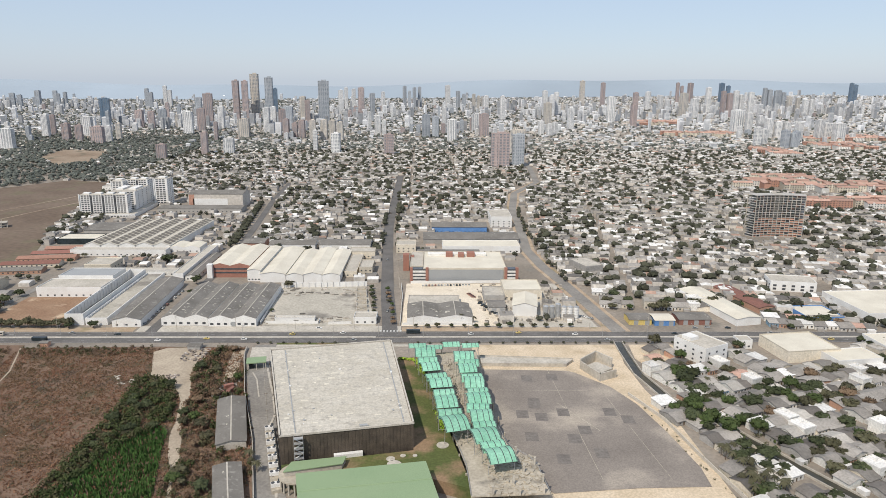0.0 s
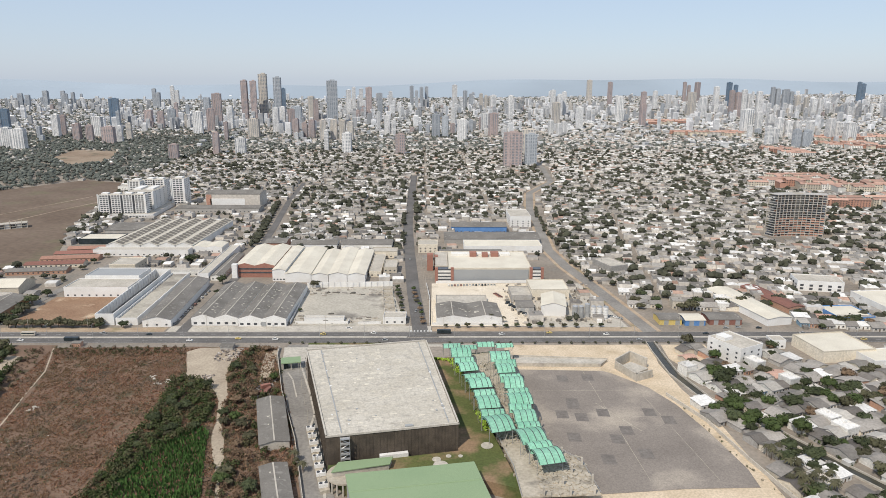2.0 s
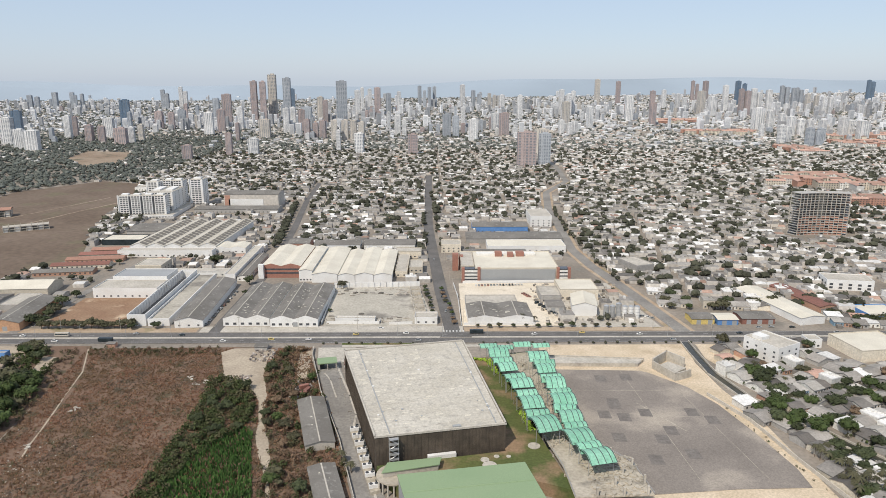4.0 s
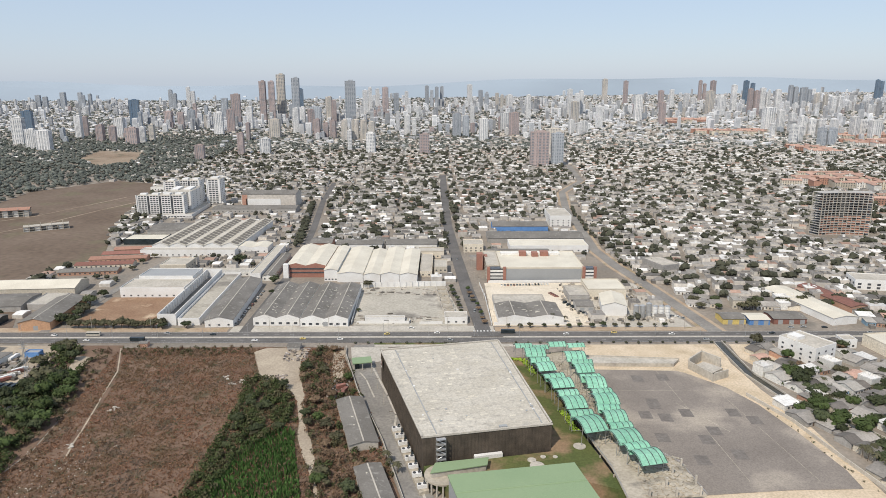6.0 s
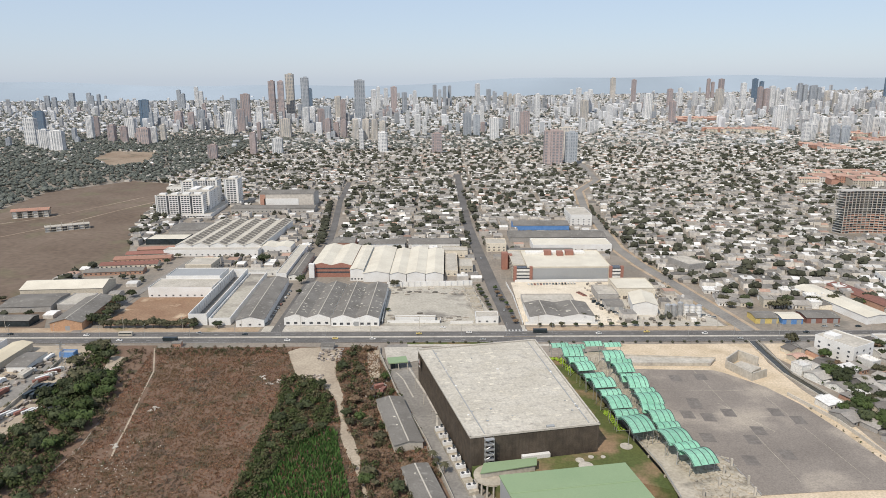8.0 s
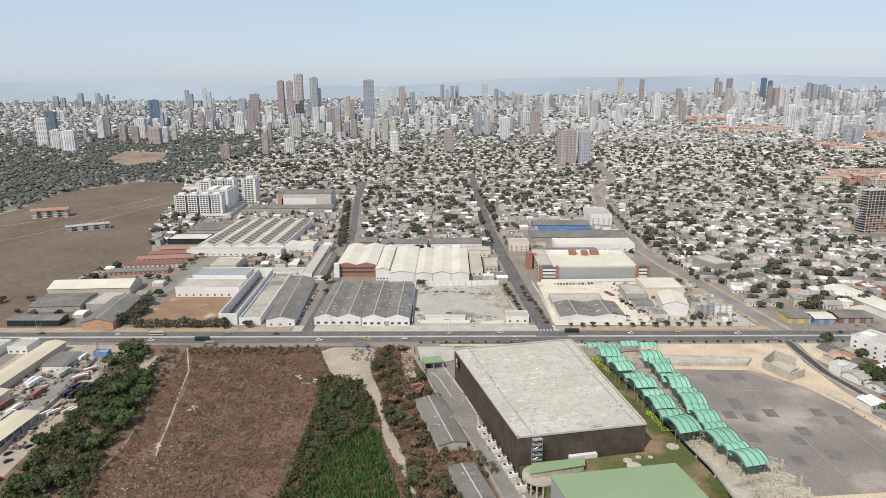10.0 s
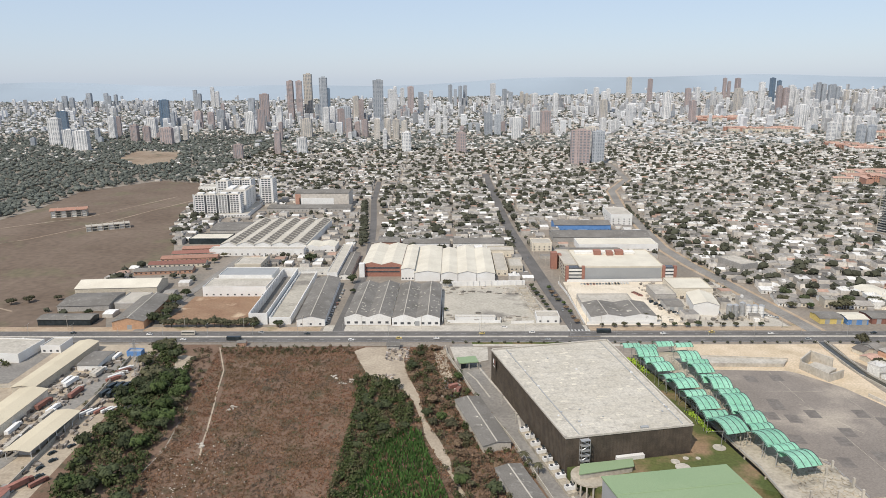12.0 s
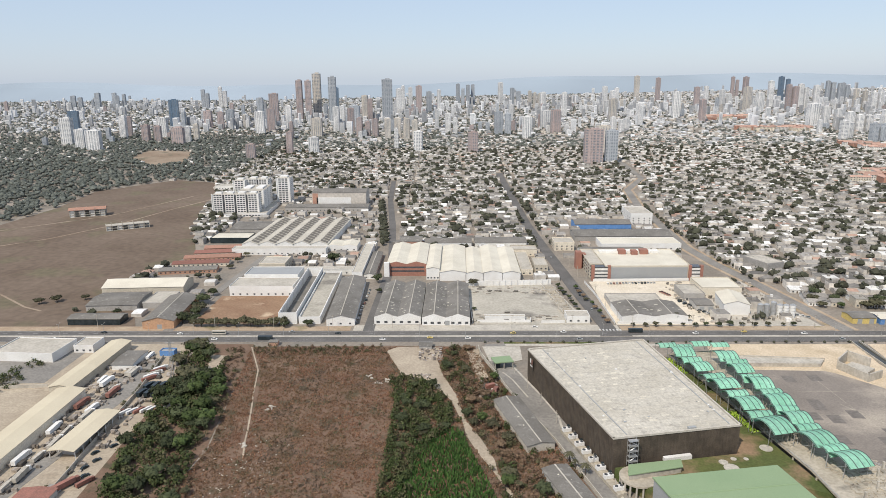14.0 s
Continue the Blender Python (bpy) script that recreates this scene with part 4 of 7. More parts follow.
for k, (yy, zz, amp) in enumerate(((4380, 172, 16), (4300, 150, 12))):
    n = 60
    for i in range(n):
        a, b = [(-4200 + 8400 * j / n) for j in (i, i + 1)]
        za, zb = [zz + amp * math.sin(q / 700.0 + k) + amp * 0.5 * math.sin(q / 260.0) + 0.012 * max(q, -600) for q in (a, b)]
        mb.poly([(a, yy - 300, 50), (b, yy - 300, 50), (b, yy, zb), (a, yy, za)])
thing("backdrop_hills", mb, hillm, "faint low hills tinted haze-blue along the horizon", "hills", kind="structure")

# ---- larger buildings ----
WINDOW_MESH = {}
FOOT = []


def window_mesh(w, h):
    key = (round(w, 2), round(h, 2))
    if key not in WINDOW_MESH:
        mb = MB()
        mb.box(0, 0, 0, w, 0.16, h)
        WINDOW_MESH[key] = mb.mesh("window", window_m)
    return WINDOW_MESH[key]


def block(name, label, x0, x1, y0, y1, h, wall, roof, kind="flat", rise=2.0, bays=1, rot=0.0, rows=0, cols=0, side=0, category="building", win=(1.6, 1.3), z0=0.0, storey=3.2, doors=0, monitors=False):
    """A building on a rectangle: walls, roof by kind, windows and doors as parts of their own."""
    FOOT.append((x0, x1, y0, y1))
    w, d = x1 - x0, y1 - y0
    mb = MB()
    mb.box(0, 0, -0.1, w, d, h + 0.1)
    if kind == "gable":
        bw = w / bays
        for i in range(bays):
            a = -w / 2 + i * bw
            for yy in (-d / 2, d / 2):
                mb.poly([(a, yy, h), (a + bw, yy, h), (a + bw / 2, yy, h + rise)])
    if kind == "gablex":
        for xx in (-w / 2, w / 2):
            mb.poly([(xx, -d / 2, h), (xx, d / 2, h), (xx, 0, h + rise)])
    ob = thing(name, mb, wall, label, category)
    ob.matrix_basis = pose((x0 + x1) / 2, (y0 + y1) / 2, z0, 0, 0, rot)
    if kind == "gable":
        bw = w / bays
        for i in range(bays):
            mb = MB()
            mb.gable(-w / 2 + i * bw, -w / 2 + (i + 1) * bw, -d / 2, d / 2, h - 0.05, rise, 0.18, 0.02 if bays > 1 else 0.5)
            part("roof", mb, roof, ob)
            if roof is fibro:
                ps, pr_ = MB(), random.Random(int(x0 * 7 + y0 * 3 + i))
                for _ in range(int(d / 5)):
                    sgn, ff, yy = pr_.choice((-1, 1)), pr_.uniform(0.15, 0.85), pr_.uniform(-0.47, 0.47) * d
                    xm = -w / 2 + (i + 0.5) * bw
                    xa, xb = xm + sgn * bw / 2 * ff, xm + sgn * bw / 2 * min(0.96, ff + pr_.uniform(0.08, 0.25))
                    za, zb = [h + 0.16 + rise * (1 - abs(v_ - xm) / (bw / 2)) for v_ in (xa, xb)]
                    n_ = len(ps.v)
                    wd = pr_.uniform(0.5, 1.1)
                    ps.v += [(xa, yy, za), (xb, yy, zb), (xb, yy + wd, zb), (xa, yy + wd, za), (xa, yy, za - 0.06), (xb, yy, zb - 0.06), (xb, yy + wd, zb - 0.06), (xa, yy + wd, za - 0.06)]
                    ps.f += [tuple(n_ + k_ for k_ in f_) for f_ in ((0, 1, 2, 3), (4, 5, 1, 0), (5, 6, 2, 1), (6, 7, 3, 2), (7, 4, 0, 3))]
                    ps.mi += [0] * 5
                tagged(part("patch_sheet", ps, cream, ob), kind="stuff")
                mb = MB()
                mb.box(-w / 2 + (i + 0.5) * bw, 0, h + rise + 0.06, 0.7, d, 0.12)
                part("ridge_cap", mb, concrete, ob)
            if monitors:
                mb = MB()
                for s in (-0.25, 0.25):
                    for q in range(6):
                        mb.box(-w / 2 + (i + 0.5 + s) * bw, -d / 2 + (q + 0.5) * d / 6, h + rise * 0.5 + 0.1, bw * 0.06, d / 9, 0.25)
                tagged(part("skylight", mb, window_m, ob), kind="stuff")
    elif kind == "gablex":
        mb = MB()
        mb.gable(-w / 2, w / 2, -d / 2, d / 2, h - 0.05, rise, 0.18, 0.5, along='x')
        part("roof", mb, roof, ob)
    else:
        mb = MB()
        mb.box(0, 0, h + 0.004, w - 0.5, d - 0.5, 0.12)
        part("roof", mb, roof, ob)
        mb = MB()
        for a, b, ww, dd in ((0, -d / 2 + .12, w + .06, .3), (0, d / 2 - .12, w + .06, .3), (-w / 2 + .12, 0, .3, d - .6), (w / 2 - .12, 0, .3, d - .6)):
            mb.box(a, b, h, ww, dd, 0.8)
        part("parapet", mb, wall, ob)
    me = window_mesh(*win)
    for r in range(rows):
        z = 1.2 + r * storey
        for i in range(cols):
            sub("window", me, ob, m=pose((i + 0.5) * w / cols - w / 2, -d / 2, z))
        for i in range(side):
            for s in (-1, 1):
                sub("window", me, ob, m=pose(s * w / 2, (i + 0.5) * d / side - d / 2, z, 0, 0, 90))
    if doors:
        mb = MB()
        mb.box(0, 0, 0, 3.6, 0.2, 3.8)
        me = mb.mesh("door", greypanel)
        for i in range(doors):
            sub("door", me, ob, m=pose((i + 0.5) * w / doors - w / 2 + 1.0, -d / 2, 0))
    return ob


# row of four gabled sheds on the road, and the court beside it
block("warehouse", "white-fronted double shed with grey corrugated gables", -185, -148.5, 27, 118, 6.5, white, fibro, "gable", 3.0, 2, 0, 1, 6, 0, "warehouse", (2.6, 1.8))
block("warehouse", "white-fronted double shed with grey corrugated gables", -147.5, -110, 25, 116, 6.5, white, fibro, "gable", 3.0, 2, 0, 1, 7, 0, "warehouse", (2.6, 1.8), doors=1)
mb = MB()
wall_line(mb, [(-112, 128), (-33, 133)], 5.0, 0.4)
for i in range(14):
    mb.box(-110 + i * 5.7, 127.6 + i * 0.36, 0, 0.5, 0.9, 5.2)
thing("yard_wall", mb, white, "tall white pilastered yard wall", "wall", kind="structure")
mb = MB()
wall_line(mb, [(-104, 31), (-62, 31), (-62, 38)], 2.4, 0.3)
wall_line(mb, [(-54, 29), (-36, 30)], 2.4, 0.3)
wall_line(mb, [(-108, 30), (-111, 124)], 2.6, 0.3)
thing("yard_wall", mb, white, "low white wall round the concrete court", "wall", kind="structure")
wr = random.Random(12)
mb = MB()
for i in range(26):
    q = i / 26
    for off, top in ((0, 3.6), (9, 2.8)):
        if wr.random() < 0.78:
            mb.box(-24.5 - 9 * q - off, 46 + 84 * q, 0, 0.4, 3.3, top * wr.uniform(0.45, 1.0), 0.1)
    if i % 4 == 0:
        mb.box(-29 - 9 * q, 46 + 84 * q, 0, 8, 0.4, wr.uniform(1.2, 3.0), 0.1)
thing("broken_wall", mb, sidewall, "broken pale walls of roofless rooms along the street", "ruin")
RB = MB()
for i in range(150):
    q = wr.random()
    RB.box(-24.5 - 9 * q - wr.uniform(0, 9), 46 + 84 * q, 0.1, wr.uniform(0.4, 2), wr.uniform(0.4, 2), wr.uniform(0.15, 0.8), wr.uniform(0, 3))
thing("rubble", RB, rawconc, "rubble inside the roofless rooms", "rubble", kind="stuff")
block("gatehouse", "small white flat-roofed gatehouse with dark openings", -34, -16, 30, 44, 5, white, concrete, rows=1, cols=3, side=2)
block("shelter", "low pale slab-roofed shelter in the court", -98, -66, 36, 41, 2.6, white, concrete, category="shed")

# brick-fronted works with white roofs
o = block("brick_factory", "red brick works front with white gabled roofs", -189, -150, 163, 246, 12, brick_m, cream, "gable", 2.6, 2, 0, 0, 0, 0)
for z in (4.2, 8.0):
    mb = MB()
    mb.box(1, -41.5, z, 33, 0.3, 1.5)
    part("window_band", mb, window_m, o)
mb = MB()
mb.box(-19, -43, 0, 5, 5, 14)
part("stair_tower", mb, white, o)
block("annex", "white works annex with a high pale roof", -149.5, -137, 150, 246, 11, white, cream, "gable", 1.5, 1, rows=1, cols=4)
for k, (a, b, hh) in enumerate(((-136.5, -112, 8.5), (-111.5, -95.5, 7.5), (-95, -77.5, 8.0), (-77, -60, 7.6))):
    block("factory_bay", "long cream-roofed factory bay with a pitched sheet roof", a, b, 146, 250 - 6 * (k % 2), hh, white, cream, "gable", 2.2, 1, category="factory")
block("workshop", "small beige flat-roofed workshop", -58, -46, 165, 236, 5, walls[1], concrete, rows=1, cols=2, side=6)
block("workshop", "beige two-storey workshop office with windows", -44, -31, 170, 200, 8, walls[1], concrete, rows=2, cols=3, side=5)
block("workshop", "cream block with brown shutters beside the street", -62, -34, 238, 256, 7, walls[1], concrete, rows=1, cols=6)
block("brick_house", "square terracotta-walled building with a grey roof", -184, -160, 262, 288, 11, terra, fibro, "gablex", 2, rows=0)
block("warehouse", "long grey-roofed warehouse with white front", -156, -104, 268, 292, 8, white, fibro, "gablex", 2.4, rows=1, cols=8, category="warehouse")
block("warehouse", "long grey-roofed warehouse with pale front", -100, -42, 272, 300, 7, walls[0], fibro, "gablex", 2.4, rows=1, cols=9, category="warehouse")

# office block with brick stair towers
o = block("office_block", "wide cream office block with grey front panel", 20, 100, 147, 212, 13.5, walls[1], cream, rows=0)
mb = MB()
mb.box(0, -33.0, 1.2, 74, 0.5, 11.4)
part("front_panel", mb, greypanel, o, "large smooth grey facade panel")
for xx, yy, ww in ((-44, -29, 14), (44.8, -29, 9.5)):
    for zz in range(4):
        mb = MB()
        mb.box(xx, yy, zz * 3.3, ww, 9, 2.0)
        part("wing_storey", mb, walls[0], o)
        mb = MB()
        mb.box(xx, yy, zz * 3.3 + 2.0, ww - 0.6, 8.6, 1.3)
        part("wing_window_band", mb, window_m, o)
    for s in (-1, 1):
        mb = MB()
        mb.box(xx + s * (ww / 2 + 0.6), yy - 3.2, 0, 2.8, 3.4, 14.5)
        part("brick_pier", mb, brick_m, o, "red brick pier")
for xx, yy, hh, ww in ((-58, 12, 17, 6), (-52, 16, 14, 4), (-14, 16, 18, 7), (-2, 14, 17.5, 6), (8, 16, 18, 8)):
    mb = MB()
    mb.box(xx, yy, 13.7 if xx > -40 else 0, ww, 8, hh - 13.7 if xx > -40 else hh)
    part("brick_tower", mb, brick_m, o, "red brick stair tower")
mb = MB()
mb.box(-6, 20, 13.7, 60, 9, 2.2)
part("roof_house", mb, walls[0], o)
mb = MB()
wall_line(mb, [(8, 142), (98, 145)], 2.6, 0.3)
wall_line(mb, [(3, 28), (2, 100), (-1, 138)], 2.2, 0.3)
wall_line(mb, [(5, 27), (62, 27)], 2.4, 0.3)
thing("yard_wall", mb, white, "white plastered wall of the parking lot", "wall", kind="structure")
block("old_shed", "old white-walled shed with patched grey sagging roofs", 8, 60, 30, 66, 5.5, white, fibro, "gable", 2.2, 2, 1.5, category="shed")
block("old_shed", "flat grey ruin with a brick gable", 8, 52, 68, 92, 4, walls[2], concrete, category="shed")
block("white_barn", "white gabled works barn with brick base", 97, 117, 48, 80, 9, white, cream, "gable", 3, 1, -8)
block("works_hall", "flat cream works hall with a brick end", 92, 126, 92, 124, 9, walls[1], cream, rows=1, cols=6)
block("works_shed", "small grey flat works shed", 74, 92, 84, 112, 6, walls[2], concrete, rows=1, cols=3)
block("works_shed", "small grey works shed with dark doors", 76, 90, 58, 76, 5, walls[2], fibro, "gablex", 1.5, doors=2)


def silo(x, y, r, h, m):
    mb = MB()
    mb.tube((0, 0, 0), (0, 0, h), r, 18)
    ob = thing("silo", mb, m, "tall ribbed cylindrical storage silo with conical cap", "silo", "works silos")
    ob.location = (x, y, 0)
    mb = MB()
    mb.tube((0, 0, h), (0, 0, h + r * 0.5), r + 0.15, 18, 0, 0.3)
    part("cap", mb, steel, ob)
    for i in range(4):
        mb = MB()
        mb.tube((0, 0, h * (i + 0.5) / 4.5), (0, 0, h * (i + 0.5) / 4.5 + 0.25), r + 0.08, 18)
        part("hoop", mb, steel, ob)


for i in range(6):
    silo(121.5 + i * 4.9, 44 - 0.4 * i, 2.2, 10.5 if i != 2 else 12.5, steel if i < 3 else white)

block("office_wing", "cream office side wing with window bands", 7, 19.5, 156, 214, 13.2, walls[1], concrete, rows=4, cols=2, side=6, win=(5.2, 1.4))

# halls behind the office block
block("blue_hall", "long blue-fronted hall with grey sheet roof", 28, 98, 364, 396, 8, blue_m, fibro, "gablex", 3, rows=1, cols=14, category="warehouse")
block("white_block", "plain white multi-storey factory block", 106, 134, 400, 452, 14, white, concrete, rows=3, cols=4, side=5)
block("warehouse", "long low dark-roofed warehouse", 18, 132, 306, 344, 6, walls[2], fibro, "gablex", 3, category="warehouse")
block("warehouse", "white flat-roofed warehouse with a window row", 40, 128, 262, 294, 7, white, cream, rows=1, cols=12, category="warehouse")
block("corner_store", "square cream store with a flat roof", -12, 10, 262, 286, 9, walls[1], concrete, rows=2, cols=4, side=4)
block("warehouse", "grey-roofed warehouse behind the office block", 12, 80, 228, 254, 6, walls[0], fibro, "gablex", 2.5, category="warehouse")
block("pale_house", "narrow pale block beside the avenue", 176, 196, 172, 205, 9, walls[2], concrete, rot=20)

# west of the side street
block("long_shed", "long grey gabled shed with white end wall", -225, -203, 24, 137, 6, white, fibro, "gable", 2.8, 1, 3, 1, 3, 0, "warehouse")
for xa, xb, hh in ((-263, -248.5, 9.5), (-247, -230, 6)):
    w = xb - xa
    mb = MB()
    for a, b, ww, dd in ((-w / 2 + 0.3, 0, 0.6, 132), (w / 2 - 0.3, 0, 0.6, 132), (0, 65.7, w - 1.2, 0.6), (0, -65.7, w - 1.2, 0.6)):
        mb.box(a, b, 0, ww, dd, hh)
    o = thing("walled_hall", mb, white, "long roofless hall of stained white walls", "warehouse")
    o.matrix_basis = pose((xa + xb) / 2, 94, 0, 0, 0, 2)
    FOOT.append((xa, xb, 28, 160))
    mb = MB()
    mb.box(0, 0, 0, w - 1.2, 130, 1.2 if hh > 7 else 4.4)
    part("hall_floor", mb, fibro if hh > 7 else courtm, o, "dark stained hall floor" if hh > 7 else "pale concrete slab")
    mb = MB()
    for i in range(22):
        for a in (-w / 2 + 0.9, w / 2 - 0.9):
            mb.box(a, -63 + i * 6, 1.1, 0.5, 0.8, hh - 1.4)
    tagged(part("wall_pier", mb, white, o), kind="stuff")
block("depot", "white depot with blue-grey stepped flat roofs", -323, -266, 100, 128, 8.5, white, concrete, rows=1, cols=9)
block("depot", "white depot hall with high parapet", -318, -268, 129, 156, 11, white, greypanel, rows=1, cols=6)
block("workshop", "beige two-storey workshop with flat roof", -318, -292, 176, 204, 9, walls[1], concrete, rows=2, cols=5, side=4)
block("workshop", "pale narrow flat-roofed row", -286, -214, 168, 178, 5, walls[0], concrete, rows=1, cols=12)
block("street_workshop", "long pale works row beside the street", -222, -212, 150, 268, 7, white, slabroof, rot=1, rows=1, cols=2, side=10)
block("street_workshop", "low pale works row with a sagging sheet roof", -211, -200, 152, 240, 4.5, walls[0], fibro, "gable", 1.6, 1, 1, 1, 2, 6)
block("white_house", "white gabled works house near the street", -268, -232, 262, 288, 6, white, cream, "gable", 2, 2, 0, 1, 5)
block("works_office", "low white works office in front of trusses", -368, -264, 246, 260, 6.5, white, concrete, rows=1, cols=16)
TRUSS_X = [-360 + i * 19.5 for i in range(5)]
for i, xx in enumerate(TRUSS_X):
    o = block("truss_bay", "long white-roofed factory bay with dark panels imitating shaded truss gaps", xx, xx + 19, 264, 405, 8, white, slabroof, "gable", 3.4, 1, -2, monitors=False, category="factory")
    # dark panels on the closed roof stand for shaded gaps between trusses
    for s in range(14):
        mb = MB()
        mb.poly([(1.2, -68 + s * 9.8, 11.5), (8.6, -68 + s * 9.8, 8.75), (8.6, -61 + s * 9.8, 8.75), (1.2, -61 + s * 9.8, 11.5)])
        mb.v = mb.v + [(a, b, c + 0.18) for a, b, c in mb.v]
        mb.f += [(4, 5, 6, 7), (0, 1, 5, 4), (1, 2, 6, 5), (2, 3, 7, 6), (3, 0, 4, 7)]
        mb.mi += [0] * 5
        part("skylight", mb, gapm, o)
block("warehouse", "low dark warehouse behind the truss hall", -405, -335, 352, 400, 6, walls[2], fibro, "gablex", 2.5, rot=2, category="warehouse")
# closed dark walls imitate the shade below an open-sided roof
block("hangar_roof", "cream shed roof on dark walls imitating shaded open sides", -412, -366, 302, 330, 6, darkglass, cream, "flat", category="shed")
for i, yy in enumerate((172, 198, 222, 244, 266)):
    block("red_shed", "low long shed with rusty red sheet roof", -418 + i * 3, -362 + i * 4, yy, yy + 15, 3.6, walls[1] if i % 2 else walls[3], (fibro, rust, terra, rust, terra)[i], "gablex", 1.8, 1, 8, 1, 12, category="shed")
block("orange_shed", "gabled shed with orange front and tall door", -366, -342, 17, 82, 6.5, oranget, fibro, "gable", 3.2, 1, 4, doors=1, category="warehouse")
block("barn", "long pale curved-roof barn on the plain", -440, -368, 104, 134, 7, walls[1], cream, "gablex", 4, rot=4, category="warehouse")
block("shed", "low grey-roofed shed near the barn", -432, -390, 60, 96, 5, walls[2], fibro, "gablex", 2, rot=4, category="shed")
block("shed", "small flat shed between the barns", -386, -366, 66, 96, 5, walls[2], concrete, category="shed")
block("glass_shop", "low teal-glazed roadside shop", -428, -386, 26, 40, 5, darkglass, fibro, "gablex", 1.5)

# brown and white tall works
o = block("tall_factory", "tall works with brown top and large white panel", -340, -258, 540, 582, 21, tw["sand"], fibro, "gablex", 3)
mb = MB()
mb.box(-8, -21.2, 1, 52, 0.5, 13)
part("white_panel", mb, white, o, "large white wall panel")
mb = MB()
mb.box(-36, -21.2, 2, 8, 0.5, 18)
part("brown_panel", mb, terra, o, "brown brick panel")
block("works_shed", "long low grey shed before the tall works", -372, -250, 500, 530, 6, walls[2], fibro, "gablex", 2, rows=1, cols=20)


def apartment(name, label, x0, x1, y0, y1, fl, bays, m=white, rot=0.0, z0=0.0):
    """Apartment block with bays parted by dark strips that imitate shade: piers, slab lines and window columns."""
    w, d, h = x1 - x0, y1 - y0, fl * 2.9
    mb = MB()
    mb.box(0, 0, 0, w, d, h)
    ob = thing(name, mb, m, label, "building")
    ob.matrix_basis = pose((x0 + x1) / 2, (y0 + y1) / 2, z0, 0, 0, rot)
    bw = w / bays
    for i in range(bays + 1):
        mb = MB()
        if i in (0, bays):
            mb.box(-w / 2 + i * bw, -d / 2 - 0.2, 0, 1.3, 1.6, h + 1.2)
            part("pier", mb, m, ob)
        else:
            # flat dark box on the facade imitates the shade of a set-back joint
            mb.box(-w / 2 + i * bw, -d / 2 - 0.05, 0.2, 2.4, 0.3, h - 0.4)
            part("recess", mb, window_m, ob, "dark strip imitating shade between bays")
            mb = MB()
            mb.box(-w / 2 + i * bw - 2.0, -d / 2 - 0.4, 0, 1.0, 1.2, h + 1.0)
            part("pier", mb, m, ob)
    for i in range(bays):
        mb = MB()
        mb.box(-w / 2 + (i + 0.5) * bw, 0.5, h, bw * 0.55, d * 0.5, 2.6)
        part("roof_house", mb, m, ob)
    me = window_mesh(bw * 0.19, 1.7)
    ms = window_mesh(1.4, 1.4)
    for f in range(fl):
        for i in range(bays):
            for q in (0.25, 0.5, 0.75):
                sub("window", me, ob, m=pose(-w / 2 + (i + q) * bw, -d / 2, f * 2.9 + 0.9))
        for q in range(3):
            sub("window", ms, ob, m=pose(w / 2, (q - 1) * d / 3.5, f * 2.9 + 0.9, 0, 0, 90))
    mb = MB()
    mb.box(0, 0, h, w - 1, d - 1, 0.5)
    part("roof", mb, concrete, ob)
    return ob


apartment("apartment_block", "white apartment block with four window bays", -467, -402, 470, 486, 9, 4, white, 3, 4.5)
apartment("apartment_block", "white apartment wing behind the main block", -440, -404, 500, 560, 9, 2, white, 3, 4.5)
block("podium", "low white parking podium under the apartment blocks", -476, -392, 462, 566, 4.2, white, concrete, rot=3, rows=1, cols=20, win=(3.2, 1.4))
apartment("apartment_block", "white apartment tower beyond the podium", -470, -452, 575, 600, 12, 1, white, 0)
apartment("apartment_block", "pale apartment tower beyond the podium", -452, -420, 590, 612, 12, 2, white, 0)
apartment("apartment_block", "tall narrow white apartment tower", -398, -378, 560, 585, 14, 1, white, 0)
block("school", "grey-white long low school block", -540, -500, 690, 715, 9, walls[0], concrete, rows=2, cols=8)


def shell_block(x, y, w, d, fl, rot):
    """Unfinished concrete frame: slabs, columns and some walls."""
    e = new("unfinished_house")
    tagged(e, "unfinished grey concrete house shell with open storeys", "building", "house shells")
    e.matrix_basis = pose(x, y, 0, 0, 0, rot)
    for f in range(fl + 1):
        mb = MB()
        mb.box(0, 0, f * 3.2, w, d, 0.35)
        part("slab", mb, concrete, e)
    n = max(3, int(w / 6))
    for i in range(n + 1):
        for yy in (-d / 2 + 0.4, d / 2 - 0.4):
            mb = MB()
            mb.box(-w / 2 + 0.4 + i * (w - 0.8) / n, yy, 0, 0.7, 0.7, fl * 3.2 + (2.5 if i % 2 else 0.9))
            part("column", mb, concrete, e)
    for i in range(0, n, 2):
        mb = MB()
        mb.box(-w / 2 + (i + 0.5) * w / n, -d / 2 + 1, 0.35, w / n * 0.8, 0.3, fl * 3.2 - 0.7)
        part("infill_wall", mb, walls[0], e)


shell_block(-650, 476, 46, 18, 3, 20)
mb = MB()
mb.gable(-24, 24, -9.5, 9.5, 10.1, 2.6, 0.25, 0.5, along='x')
o = thing("villa_roof", mb, terra, "faded red hipped roof on the unfinished villa", "roof")
o.matrix_basis = pose(-650, 476, 0, 0, 0, 20)
shell_block(-551, 388, 52, 14, 2, 30)


